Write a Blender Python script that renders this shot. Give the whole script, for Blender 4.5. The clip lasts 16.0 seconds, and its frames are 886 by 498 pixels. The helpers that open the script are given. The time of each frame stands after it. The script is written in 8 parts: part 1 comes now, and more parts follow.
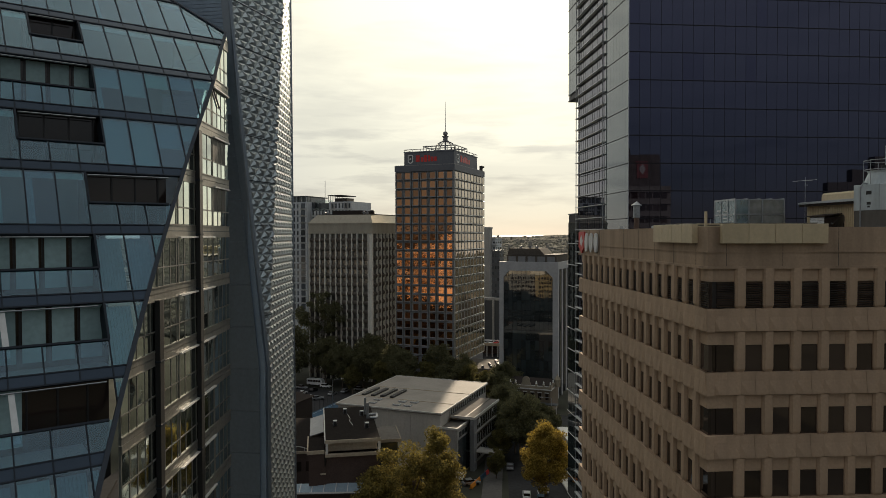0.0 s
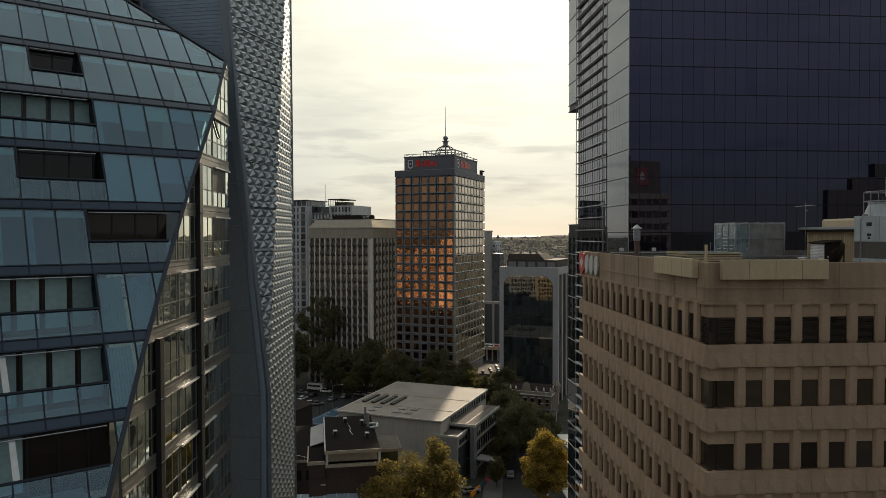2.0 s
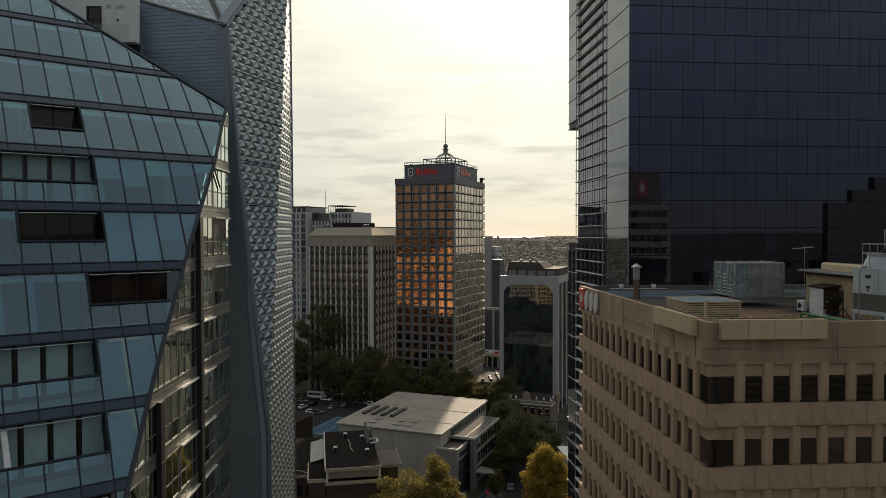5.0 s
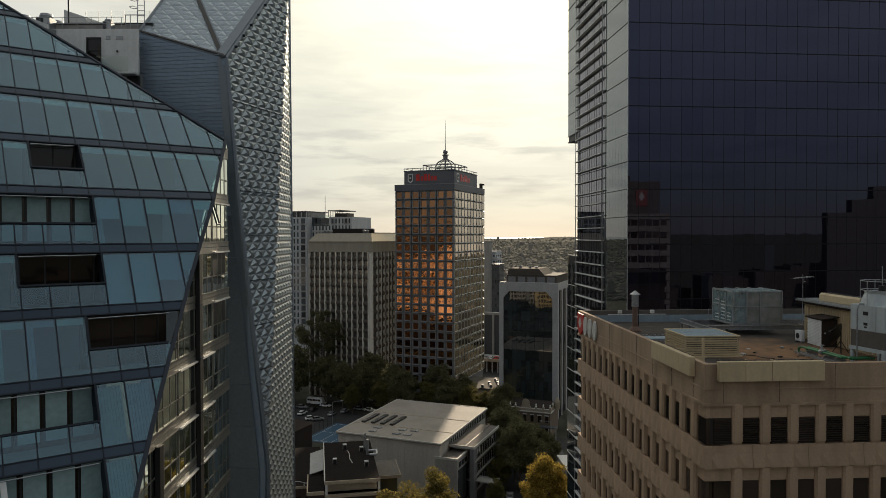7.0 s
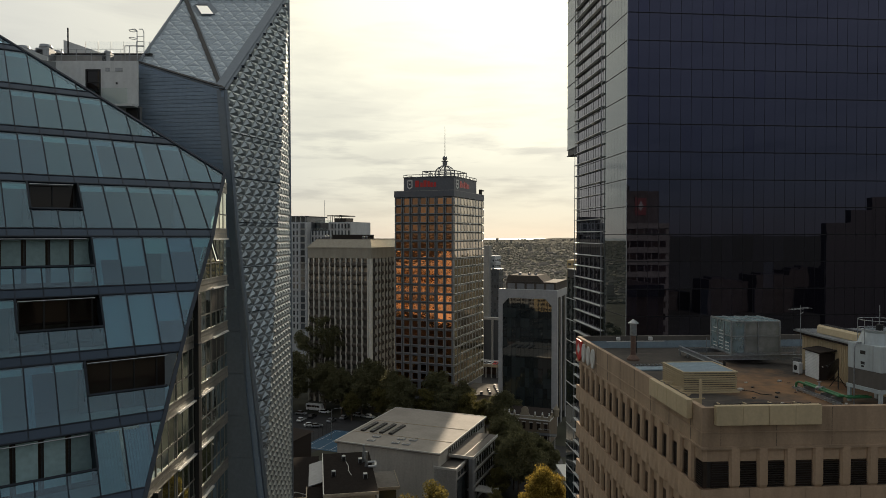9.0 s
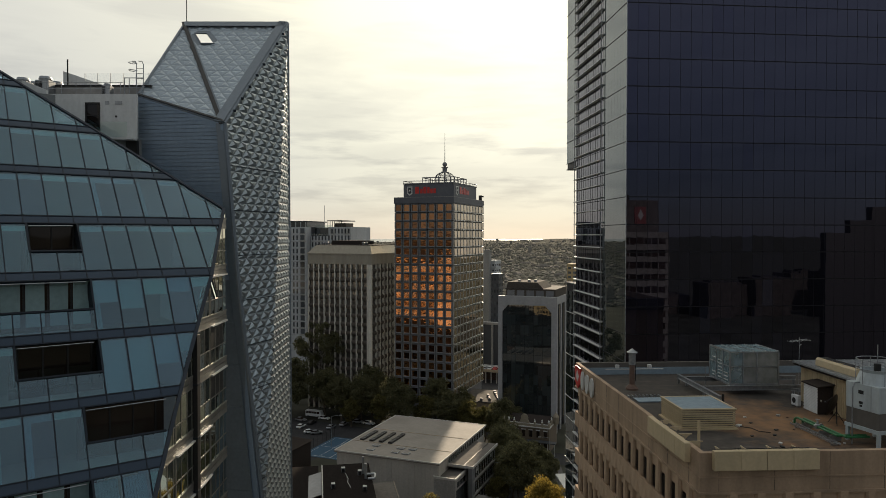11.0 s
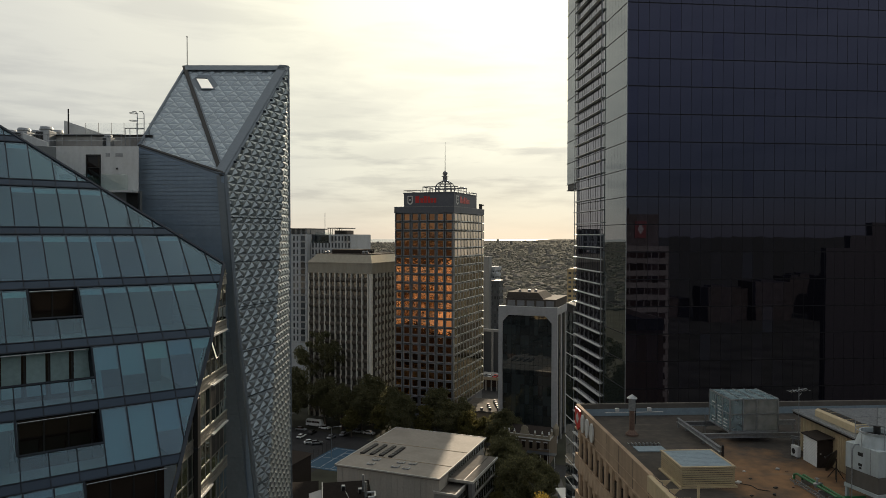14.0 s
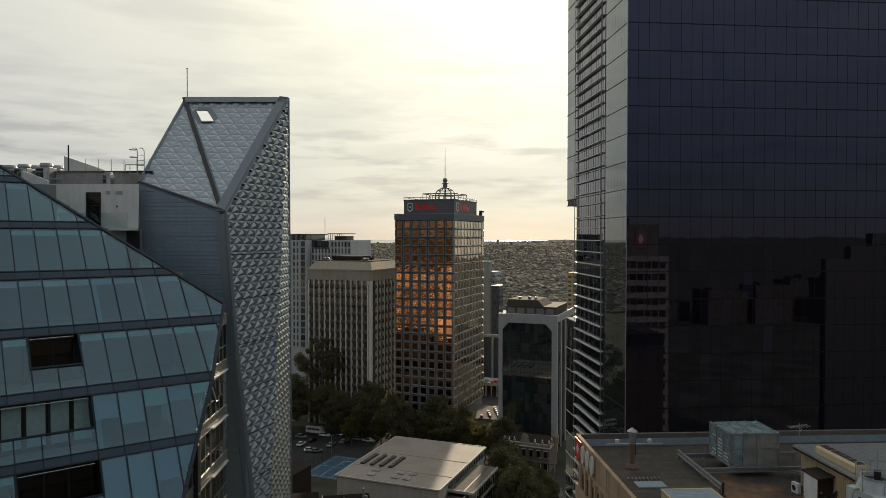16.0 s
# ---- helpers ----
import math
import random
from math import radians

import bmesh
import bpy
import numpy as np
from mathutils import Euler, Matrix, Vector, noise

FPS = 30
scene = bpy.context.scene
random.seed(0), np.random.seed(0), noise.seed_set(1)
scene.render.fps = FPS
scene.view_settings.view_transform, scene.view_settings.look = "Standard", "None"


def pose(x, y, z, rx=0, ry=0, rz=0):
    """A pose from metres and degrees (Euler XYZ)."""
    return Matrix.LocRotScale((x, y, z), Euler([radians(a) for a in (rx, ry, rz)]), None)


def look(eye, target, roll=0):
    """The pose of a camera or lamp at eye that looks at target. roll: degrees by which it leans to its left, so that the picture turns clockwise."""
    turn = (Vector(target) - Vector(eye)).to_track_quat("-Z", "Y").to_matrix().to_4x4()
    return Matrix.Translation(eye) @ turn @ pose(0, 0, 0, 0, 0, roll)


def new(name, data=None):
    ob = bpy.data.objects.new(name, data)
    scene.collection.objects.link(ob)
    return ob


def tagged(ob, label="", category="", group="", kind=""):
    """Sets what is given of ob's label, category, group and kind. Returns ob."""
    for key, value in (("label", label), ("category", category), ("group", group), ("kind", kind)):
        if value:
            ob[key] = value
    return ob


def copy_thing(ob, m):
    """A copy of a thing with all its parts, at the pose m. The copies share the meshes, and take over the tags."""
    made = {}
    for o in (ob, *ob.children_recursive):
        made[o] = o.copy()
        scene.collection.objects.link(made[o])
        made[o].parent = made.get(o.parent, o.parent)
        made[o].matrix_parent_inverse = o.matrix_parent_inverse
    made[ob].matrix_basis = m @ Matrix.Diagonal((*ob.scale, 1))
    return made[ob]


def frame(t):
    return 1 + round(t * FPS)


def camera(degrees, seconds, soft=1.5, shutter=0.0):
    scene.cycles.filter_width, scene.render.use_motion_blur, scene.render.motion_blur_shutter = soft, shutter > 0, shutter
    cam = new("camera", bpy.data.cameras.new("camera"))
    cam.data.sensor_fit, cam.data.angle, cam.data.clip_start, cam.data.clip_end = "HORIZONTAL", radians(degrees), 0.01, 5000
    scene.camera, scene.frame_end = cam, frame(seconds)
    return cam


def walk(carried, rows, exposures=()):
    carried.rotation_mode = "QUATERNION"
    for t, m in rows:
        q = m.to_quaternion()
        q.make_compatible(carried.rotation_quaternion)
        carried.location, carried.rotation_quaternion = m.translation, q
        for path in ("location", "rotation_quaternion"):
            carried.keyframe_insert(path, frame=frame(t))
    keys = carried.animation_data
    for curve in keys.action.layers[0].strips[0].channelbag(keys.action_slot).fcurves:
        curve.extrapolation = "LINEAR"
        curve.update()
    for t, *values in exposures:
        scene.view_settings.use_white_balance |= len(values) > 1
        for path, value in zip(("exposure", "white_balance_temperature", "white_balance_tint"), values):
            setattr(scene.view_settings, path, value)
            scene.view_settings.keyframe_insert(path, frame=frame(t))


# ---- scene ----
cam = camera(65.8, 16.0, soft=0.5)
EYE = 58.0  # height of the first eye over the street
# seconds, x, y, climb, yaw, pitch, roll
ROWS = [
    (0.0, -0.000, 0.000, 0.000, 0.000, -1.235, 0.092),
    (0.5, 0.003, 0.020, 0.429, -0.001, -1.239, 0.095),
    (1.0, -0.001, 0.029, 0.878, -0.002, -1.239, 0.097),
    (1.5, -0.013, 0.030, 1.354, 0.001, -1.235, 0.096),
    (2.0, -0.016, 0.032, 1.853, 0.005, -1.229, 0.093),
    (2.5, -0.014, 0.036, 2.359, 0.008, -1.225, 0.091),
    (3.0, -0.015, 0.040, 2.863, 0.009, -1.228, 0.090),
    (3.5, -0.022, 0.039, 3.368, 0.010, -1.228, 0.091),
    (4.0, -0.024, 0.028, 3.880, 0.013, -1.226, 0.091),
    (6.5, 0.072, -0.047, 6.533, 0.014, -1.185, 0.076),
    (7.0, 0.084, -0.055, 7.073, 0.010, -1.171, 0.061),
    (7.5, 0.095, -0.058, 7.621, 0.002, -1.157, 0.038),
    (8.0, 0.111, -0.069, 8.175, -0.010, -1.141, 0.011),
    (8.5, 0.133, -0.080, 8.731, -0.020, -1.127, -0.013),
    (9.0, 0.158, -0.094, 9.301, -0.025, -1.117, -0.031),
    (11.5, 0.232, -0.105, 12.231, -0.020, -1.090, -0.087),
    (12.0, 0.231, -0.102, 12.834, -0.014, -1.085, -0.097),
    (12.5, 0.227, -0.092, 13.447, -0.007, -1.081, -0.103),
    (13.0, 0.229, -0.091, 14.062, -0.002, -1.087, -0.105),
    (13.5, 0.236, -0.101, 14.690, 0.000, -1.097, -0.104),
    (14.0, 0.236, -0.102, 15.339, 0.003, -1.105, -0.101),
    (14.5, 0.239, -0.098, 16.006, 0.004, -1.106, -0.097),
    (15.0, 0.237, -0.088, 16.678, 0.004, -1.103, -0.094),
    (15.5, 0.234, -0.066, 17.344, 0.003, -1.097, -0.091),
    (16.0, 0.219, -0.037, 18.000, 0.002, -1.090, -0.089),
]
walk(cam, [(t, pose(x, y, EYE + z, 90 + pitch, roll, yaw)) for t, x, y, z, yaw, pitch, roll in ROWS])

# ---- light ----
SUN_AZ, SUN_EL = 8.7, 23.0  # degrees right of straight ahead, degrees up


def sky_world():
    w = bpy.data.worlds.new("sky")
    scene.world = w
    w.use_nodes = True
    nt = w.node_tree
    nt.nodes.clear()
    n, ln = nt.nodes.new, nt.links.new
    out = n("ShaderNodeOutputWorld")
    sky = n("ShaderNodeTexSky")
    sky.sky_type, sky.sun_disc = "NISHITA", False
    sky.sun_elevation, sky.sun_rotation = radians(SUN_EL), radians(SUN_AZ)
    bg = n("ShaderNodeBackground")
    ln(sky.outputs["Color"], bg.inputs["Color"])
    bg.inputs["Strength"].default_value = 0.012
    sky.dust_density = 0.4
    # a thin overcast: bright round the sun, blue-grey on the far side
    tc = n("ShaderNodeTexCoord")
    d = (math.sin(radians(SUN_AZ)) * math.cos(radians(SUN_EL)), math.cos(radians(SUN_AZ)) * math.cos(radians(SUN_EL)), math.sin(radians(SUN_EL)))
    dot = n("ShaderNodeVectorMath")
    dot.operation = "DOT_PRODUCT"
    dot.inputs[1].default_value = d
    nrm = n("ShaderNodeVectorMath")
    nrm.operation = "NORMALIZE"
    ln(tc.outputs["Generated"], nrm.inputs[0])
    ln(nrm.outputs[0], dot.inputs[0])
    ramp = n("ShaderNodeValToRGB")
    ramp.color_ramp.interpolation = "EASE"
    el = ramp.color_ramp.elements
    el[0].position, el[0].color = 0.0, (0.205, 0.208, 0.212, 1)
    el[1].position, el[1].color = 1.0, (1.20, 1.13, 0.82, 1)
    for p, c in ((0.35, (0.262, 0.270, 0.272, 1)), (0.72, (0.345, 0.352, 0.342, 1)), (0.80, (0.46, 0.455, 0.41, 1)), (0.88, (0.63, 0.61, 0.525, 1)), (0.94, (0.72, 0.69, 0.565, 1)), (0.962, (0.805, 0.77, 0.605, 1)), (0.985, (0.975, 0.93, 0.72, 1))):
        e = el.new(p)
        e.color = c
    mr = n("ShaderNodeMapRange")
    mr.inputs["From Min"].default_value, mr.inputs["From Max"].default_value = -1, 1
    ln(dot.outputs["Value"], mr.inputs["Value"])
    ln(mr.outputs["Result"], ramp.inputs["Fac"])
    # cloud streaks low in the sky
    mp = n("ShaderNodeMapping")
    mp.inputs["Scale"].default_value = (2.6, 2.6, 15.0)
    ln(nrm.outputs[0], mp.inputs["Vector"])
    no = n("ShaderNodeTexNoise")
    no.inputs["Scale"].default_value, no.inputs["Detail"].default_value, no.inputs["Roughness"].default_value = 1.6, 6.0, 0.55
    no.inputs["Distortion"].default_value = 0.35
    ln(mp.outputs[0], no.inputs["Vector"])
    cr = n("ShaderNodeValToRGB")
    cr.color_ramp.elements[0].position, cr.color_ramp.elements[0].color = 0.46, (1, 1, 1, 1)
    cr.color_ramp.elements[1].position, cr.color_ramp.elements[1].color = 0.64, (0.87, 0.87, 0.885, 1)
    ln(no.outputs["Fac"], cr.inputs["Fac"])
    mul = n("ShaderNodeMix")
    mul.data_type, mul.blend_type = "RGBA", "MULTIPLY"
    mul.inputs[0].default_value = 1.0
    ln(ramp.outputs["Color"], mul.inputs[6])
    ln(cr.outputs["Color"], mul.inputs[7])
    # thicker haze towards the horizon
    sp = n("ShaderNodeSeparateXYZ")
    ln(nrm.outputs[0], sp.inputs[0])
    hz = n("ShaderNodeValToRGB")
    hz.color_ramp.elements[0].position, hz.color_ramp.elements[0].color = 0.0, (0.64, 0.645, 0.72, 1)
    hz.color_ramp.elements[1].position, hz.color_ramp.elements[1].color = 0.34, (1, 1, 1, 1)
    e = hz.color_ramp.elements.new(0.13)
    e.color = (0.79, 0.79, 0.81, 1)
    ln(sp.outputs["Z"], hz.inputs["Fac"])
    mul2 = n("ShaderNodeMix")
    mul2.data_type, mul2.blend_type = "RGBA", "MULTIPLY"
    mul2.inputs[0].default_value = 1.0
    ln(mul.outputs[2], mul2.inputs[6])
    ln(hz.outputs["Color"], mul2.inputs[7])
    rear, low, dim = n("ShaderNodeMapRange"), n("ShaderNodeMapRange"), n("ShaderNodeMath")
    rear.interpolation_type = low.interpolation_type = "SMOOTHSTEP"
    rear.inputs["From Min"].default_value, rear.inputs["From Max"].default_value = -0.1, -0.8
    low.inputs["From Min"].default_value, low.inputs["From Max"].default_value = 0.30, 0.0
    rear.inputs["To Max"].default_value = 0.7
    ln(dot.outputs["Value"], rear.inputs["Value"])
    ln(sp.outputs["Z"], low.inputs["Value"])
    dim.operation = "MULTIPLY"
    ln(rear.outputs["Result"], dim.inputs[0])
    ln(low.outputs["Result"], dim.inputs[1])
    mul3 = n("ShaderNodeMix")
    mul3.data_type, mul3.blend_type = "RGBA", "MIX"
    mul3.inputs[7].default_value = (0.03, 0.032, 0.036, 1)
    ln(dim.outputs[0], mul3.inputs[0])
    ln(mul2.outputs[2], mul3.inputs[6])
    mp2, bar = n("ShaderNodeMapping"), n("ShaderNodeTexNoise")
    mp2.inputs["Location"].default_value = (3.1, 0.4, 1.7)
    mp2.inputs["Scale"].default_value = (5.0, 5.0, 34.0)
    ln(nrm.outputs[0], mp2.inputs["Vector"])
    bar.inputs["Scale"].default_value, bar.inputs["Detail"].default_value, bar.inputs["Roughness"].default_value = 1.3, 7.0, 0.55
    ln(mp2.outputs[0], bar.inputs["Vector"])
    bars, band = n("ShaderNodeValToRGB"), n("ShaderNodeValToRGB")
    bars.color_ramp.elements[0].position, bars.color_ramp.elements[0].color = 0.50, (0, 0, 0, 1)
    bars.color_ramp.elements[1].position, bars.color_ramp.elements[1].color = 0.63, (1, 1, 1, 1)
    ln(bar.outputs["Fac"], bars.inputs["Fac"])
    be = band.color_ramp.elements
    be[0].position, be[0].color = 0.015, (0.1, 0.1, 0.1, 1)
    be[1].position, be[1].color = 0.30, (0.0, 0.0, 0.0, 1)
    for p, c in ((0.06, 0.8), (0.125, 1.0), (0.17, 0.35), (0.20, 0.3)):
        e = be.new(p)
        e.color = (c, c, c, 1)
    ln(sp.outputs["Z"], band.inputs["Fac"])
    both = n("ShaderNodeMath")
    both.operation = "MULTIPLY"
    ln(bars.outputs["Color"], both.inputs[0])
    ln(band.outputs["Color"], both.inputs[1])
    mul4 = n("ShaderNodeMix")
    mul4.data_type, mul4.blend_type = "RGBA", "MULTIPLY"
    ln(both.outputs[0], mul4.inputs[0])
    ln(mul3.outputs[2], mul4.inputs[6])
    mul4.inputs[7].default_value = (0.72, 0.72, 0.755, 1)
    bg2 = n("ShaderNodeBackground")
    ln(mul4.outputs[2], bg2.inputs["Color"])
    bg2.inputs["Strength"].default_value = 1.2
    add = n("ShaderNodeAddShader")
    ln(bg.outputs[0], add.inputs[0])
    ln(bg2.outputs[0], add.inputs[1])
    ln(add.outputs[0], out.inputs["Surface"])


sky_world()
sun = new("sun", bpy.data.lights.new("sun", "SUN"))
sun.data.energy, sun.data.angle, sun.data.color = 4.2, radians(1.2), (1.0, 0.82, 0.60)
_s = Vector((math.sin(radians(SUN_AZ)) * math.cos(radians(SUN_EL)), math.cos(radians(SUN_AZ)) * math.cos(radians(SUN_EL)), math.sin(radians(SUN_EL))))
sun.matrix_world = look(_s * 100, (0, 0, 0))
scene.view_settings.exposure = 0.0

# ---- helpers for meshes and materials ----


class Geo:
    """Gathers boxes, prisms and polygons into one mesh."""

    def __init__(self):
        self.v, self.f = [], []

    def poly(self, pts):
        k = len(self.v)
        self.v += [tuple(p) for p in pts]
        self.f.append(tuple(range(k, k + len(pts))))
        return self

    def box(self, x0, y0, z0, x1, y1, z1, m=None):
        k = len(self.v)
        c = [(x0, y0, z0), (x1, y0, z0), (x1, y1, z0), (x0, y1, z0), (x0, y0, z1), (x1, y0, z1), (x1, y1, z1), (x0, y1, z1)]
        self.v += [tuple(m @ Vector(p)) for p in c] if m else c
        self.f += [tuple(k + i for i in q) for q in ((0, 3, 2, 1), (4, 5, 6, 7), (0, 1, 5, 4), (1, 2, 6, 5), (2, 3, 7, 6), (3, 0, 4, 7))]
        return self

    def prism(self, ring, off):
        """A closed ring of points, pushed along off."""
        k, n, o = len(self.v), len(ring), Vector(off)
        self.v += [tuple(p) for p in ring] + [tuple(Vector(p) + o) for p in ring]
        self.f.append(tuple(range(k + n - 1, k - 1, -1)))
        self.f.append(tuple(range(k + n, k + 2 * n)))
        self.f += [(k + i, k + (i + 1) % n, k + n + (i + 1) % n, k + n + i) for i in range(n)]
        return self

    def tube(self, a, b, r, n=8, r2=None):
        a, b = Vector(a), Vector(b)
        z = (b - a).normalized()
        x = z.orthogonal().normalized()
        y = z.cross(x)
        r2 = r if r2 is None else r2
        k = len(self.v)
        for p, q in ((a, r), (b, r2)):
            self.v += [tuple(p + q * (math.cos(2 * math.pi * i / n) * x + math.sin(2 * math.pi * i / n) * y)) for i in range(n)]
        self.f.append(tuple(range(k + n - 1, k - 1, -1)))
        self.f.append(tuple(range(k + n, k + 2 * n)))
        self.f += [(k + i, k + (i + 1) % n, k + n + (i + 1) % n, k + n + i) for i in range(n)]
        return self

    def path(self, pts, r, n=6):
        for a, b in zip(pts, pts[1:]):
            self.tube(a, b, r, n)
        return self

    def lathe(self, c, prof, n=16):
        """Rings (radius, height) about the upright through c."""
        k = len(self.v)
        for r, z in prof:
            self.v += [(c[0] + r * math.cos(2 * math.pi * i / n), c[1] + r * math.sin(2 * math.pi * i / n), c[2] + z) for i in range(n)]
        for j in range(len(prof) - 1):
            self.f += [(k + j * n + i, k + j * n + (i + 1) % n, k + (j + 1) * n + (i + 1) % n, k + (j + 1) * n + i) for i in range(n)]
        self.f.append(tuple(range(k + n - 1, k - 1, -1)))
        self.f.append(tuple(range(k + (len(prof) - 1) * n, k + len(prof) * n)))
        return self

    def mesh(self, name, mat=None, bevel=0.0, smooth=False, fix=False):
        me = bpy.data.meshes.new(name)
        me.from_pydata(self.v, [], self.f)
        if fix or bevel:
            bm = bmesh.new()
            bm.from_mesh(me)
            bmesh.ops.remove_doubles(bm, verts=bm.verts, dist=1e-5)
            bmesh.ops.recalc_face_normals(bm, faces=bm.faces)
            if bevel:
                bmesh.ops.bevel(bm, geom=bm.edges[:], offset=bevel, segments=1, affect="EDGES", clamp_overlap=True)
            bm.to_mesh(me)
            bm.free()
        if smooth:
            me.polygons.foreach_set("use_smooth", [True] * len(me.polygons))
        if mat:
            me.materials.append(mat)
        me.update()
        return me


def part(name, geo, material, parent, label="", at=None, **kw):
    """One mesh object under a thing or a part. geo: a Geo, or a mesh to share."""
    me = geo.mesh(name, material, **kw) if isinstance(geo, Geo) else geo
    ob = new(name, me)
    ob.parent = parent
    if at is not None:
        ob.matrix_basis = at
    return tagged(ob, label)


def thing(name, m, label, category, group="", kind=""):
    ob = new(name)
    ob.matrix_basis = m
    return tagged(ob, label, category, group, kind)


def single(name, geo, material, label, category="", group="", kind="", m=None, **kw):
    ob = new(name, geo.mesh(name, material, **kw))
    if m is not None:
        ob.matrix_basis = m
    return tagged(ob, label, category, group, kind)


def shade(name, color, rough=0.6, metal=0.0, vary=0.25, scale=1.0, bump=0.0, stain=0.0, stain_scale=0.15, stain_color=None, streak=False, coat=0.0, spec=0.5, rand=0.0, fine=14.0, stain_from=0.42, stain_to=0.72):
    """A surface with grain, broad stains and relief, in metres."""
    mat = bpy.data.materials.new(name)
    mat.use_nodes = True
    nt = mat.node_tree
    n, ln = nt.nodes.new, nt.links.new
    bs = nt.nodes["Principled BSDF"]
    bs.inputs["Roughness"].default_value, bs.inputs["Metallic"].default_value = rough, metal
    bs.inputs["Coat Weight"].default_value = coat
    bs.inputs["Specular IOR Level"].default_value = spec
    tc = n("ShaderNodeTexCoord")
    no = n("ShaderNodeTexNoise")
    no.inputs["Scale"].default_value, no.inputs["Detail"].default_value = scale * fine, 5.0
    ln(tc.outputs["Object"], no.inputs["Vector"])
    cr = n("ShaderNodeValToRGB")
    lo, hi = [max(0.0, c * (1 - vary)) for c in color], [min(1.0, c * (1 + vary)) for c in color]
    cr.color_ramp.elements[0].position, cr.color_ramp.elements[0].color = 0.3, (*lo, 1)
    cr.color_ramp.elements[1].position, cr.color_ramp.elements[1].color = 0.7, (*hi, 1)
    ln(no.outputs["Fac"], cr.inputs["Fac"])
    col = cr.outputs["Color"]
    if stain:
        mp = n("ShaderNodeMapping")
        mp.inputs["Scale"].default_value = (1, 1, 0.18) if streak else (1, 1, 1)
        ln(tc.outputs["Object"], mp.inputs["Vector"])
        n2 = n("ShaderNodeTexNoise")
        n2.inputs["Scale"].default_value, n2.inputs["Detail"].default_value, n2.inputs["Roughness"].default_value = stain_scale * 6, 6.0, 0.6
        ln(mp.outputs[0], n2.inputs["Vector"])
        c2 = n("ShaderNodeMapRange")
        c2.inputs["From Min"].default_value, c2.inputs["From Max"].default_value = stain_from, stain_to
        c2.inputs["To Max"].default_value = stain
        ln(n2.outputs["Fac"], c2.inputs["Value"])
        mx = n("ShaderNodeMix")
        mx.data_type = "RGBA"
        ln(c2.outputs["Result"], mx.inputs[0])
        ln(col, mx.inputs[6])
        mx.inputs[7].default_value = (*(stain_color or [c * 0.45 for c in color]), 1)
        col = mx.outputs[2]
    if rand:
        oi = n("ShaderNodeObjectInfo")
        hs = n("ShaderNodeHueSaturation")
        m2 = n("ShaderNodeMapRange")
        m2.inputs["To Min"].default_value, m2.inputs["To Max"].default_value = 1 - rand, 1 + rand
        ln(oi.outputs["Random"], m2.inputs["Value"])
        ln(m2.outputs["Result"], hs.inputs["Value"])
        ln(col, hs.inputs["Color"])
        col = hs.outputs["Color"]
    ln(col, bs.inputs["Base Color"])
    if bump:
        bp = n("ShaderNodeBump")
        bp.inputs["Strength"].default_value, bp.inputs["Distance"].default_value = bump, 0.02
        ln(no.outputs["Fac"], bp.inputs["Height"])
        ln(bp.outputs["Normal"], bs.inputs["Normal"])
    return mat


def mirror_glass(name, color, rough=0.02, wave=0.0, wave_scale=0.5, rand=0.0, metal=0.0, spec=0.5, ior=1.5, coat=0.0, tint=(1, 1, 1)):
    """Tinted architectural glass, opaque from outside, with slightly wavy panes."""
    mat = bpy.data.materials.new(name)
    mat.use_nodes = True
    nt = mat.node_tree
    n, ln = nt.nodes.new, nt.links.new
    bs = nt.nodes["Principled BSDF"]
    bs.inputs["Base Color"].default_value = (*color, 1)
    bs.inputs["Roughness"].default_value, bs.inputs["Metallic"].default_value = rough, metal
    bs.inputs["IOR"].default_value = ior
    bs.inputs["Specular Tint"].default_value = (*tint, 1)
    if coat:
        bs.inputs["Coat Weight"].default_value, bs.inputs["Coat IOR"].default_value, bs.inputs["Coat Roughness"].default_value = 1.0, coat, 0.02
    bs.inputs["Specular IOR Level"].default_value = spec
    oi = n("ShaderNodeObjectInfo")
    tc = n("ShaderNodeTexCoord")
    if rand:
        hs = n("ShaderNodeHueSaturation")
        hs.inputs["Color"].default_value = (*color, 1)
        m2 = n("ShaderNodeMapRange")
        m2.inputs["To Min"].default_value, m2.inputs["To Max"].default_value = 1 - rand, 1 + rand
        ln(oi.outputs["Random"], m2.inputs["Value"])
        ln(m2.outputs["Result"], hs.inputs["Value"])
        ln(hs.outputs["Color"], bs.inputs["Base Color"])
    if wave:
        ad = n("ShaderNodeVectorMath")
        ad.operation = "MULTIPLY_ADD"
        ad.inputs[1].default_value = (1, 1, 1)
        cb = n("ShaderNodeCombineXYZ")
        mm = n("ShaderNodeMath")
        mm.operation = "MULTIPLY"
        mm.inputs[1].default_value = 90.0
        ln(oi.outputs["Random"], mm.inputs[0])
        ln(mm.outputs[0], cb.inputs[0])
        ln(tc.outputs["Object"], ad.inputs[0])
        ln(cb.outputs[0], ad.inputs[2])
        no = n("ShaderNodeTexNoise")
        no.inputs["Scale"].default_value, no.inputs["Detail"].default_value = wave_scale, 1.0
        ln(ad.outputs[0], no.inputs["Vector"])
        bp = n("ShaderNodeBump")
        bp.inputs["Strength"].default_value, bp.inputs["Distance"].default_value = 1.0, wave
        ln(no.outputs["Fac"], bp.inputs["Height"])
        ln(bp.outputs["Normal"], bs.inputs["Normal"])
    return mat

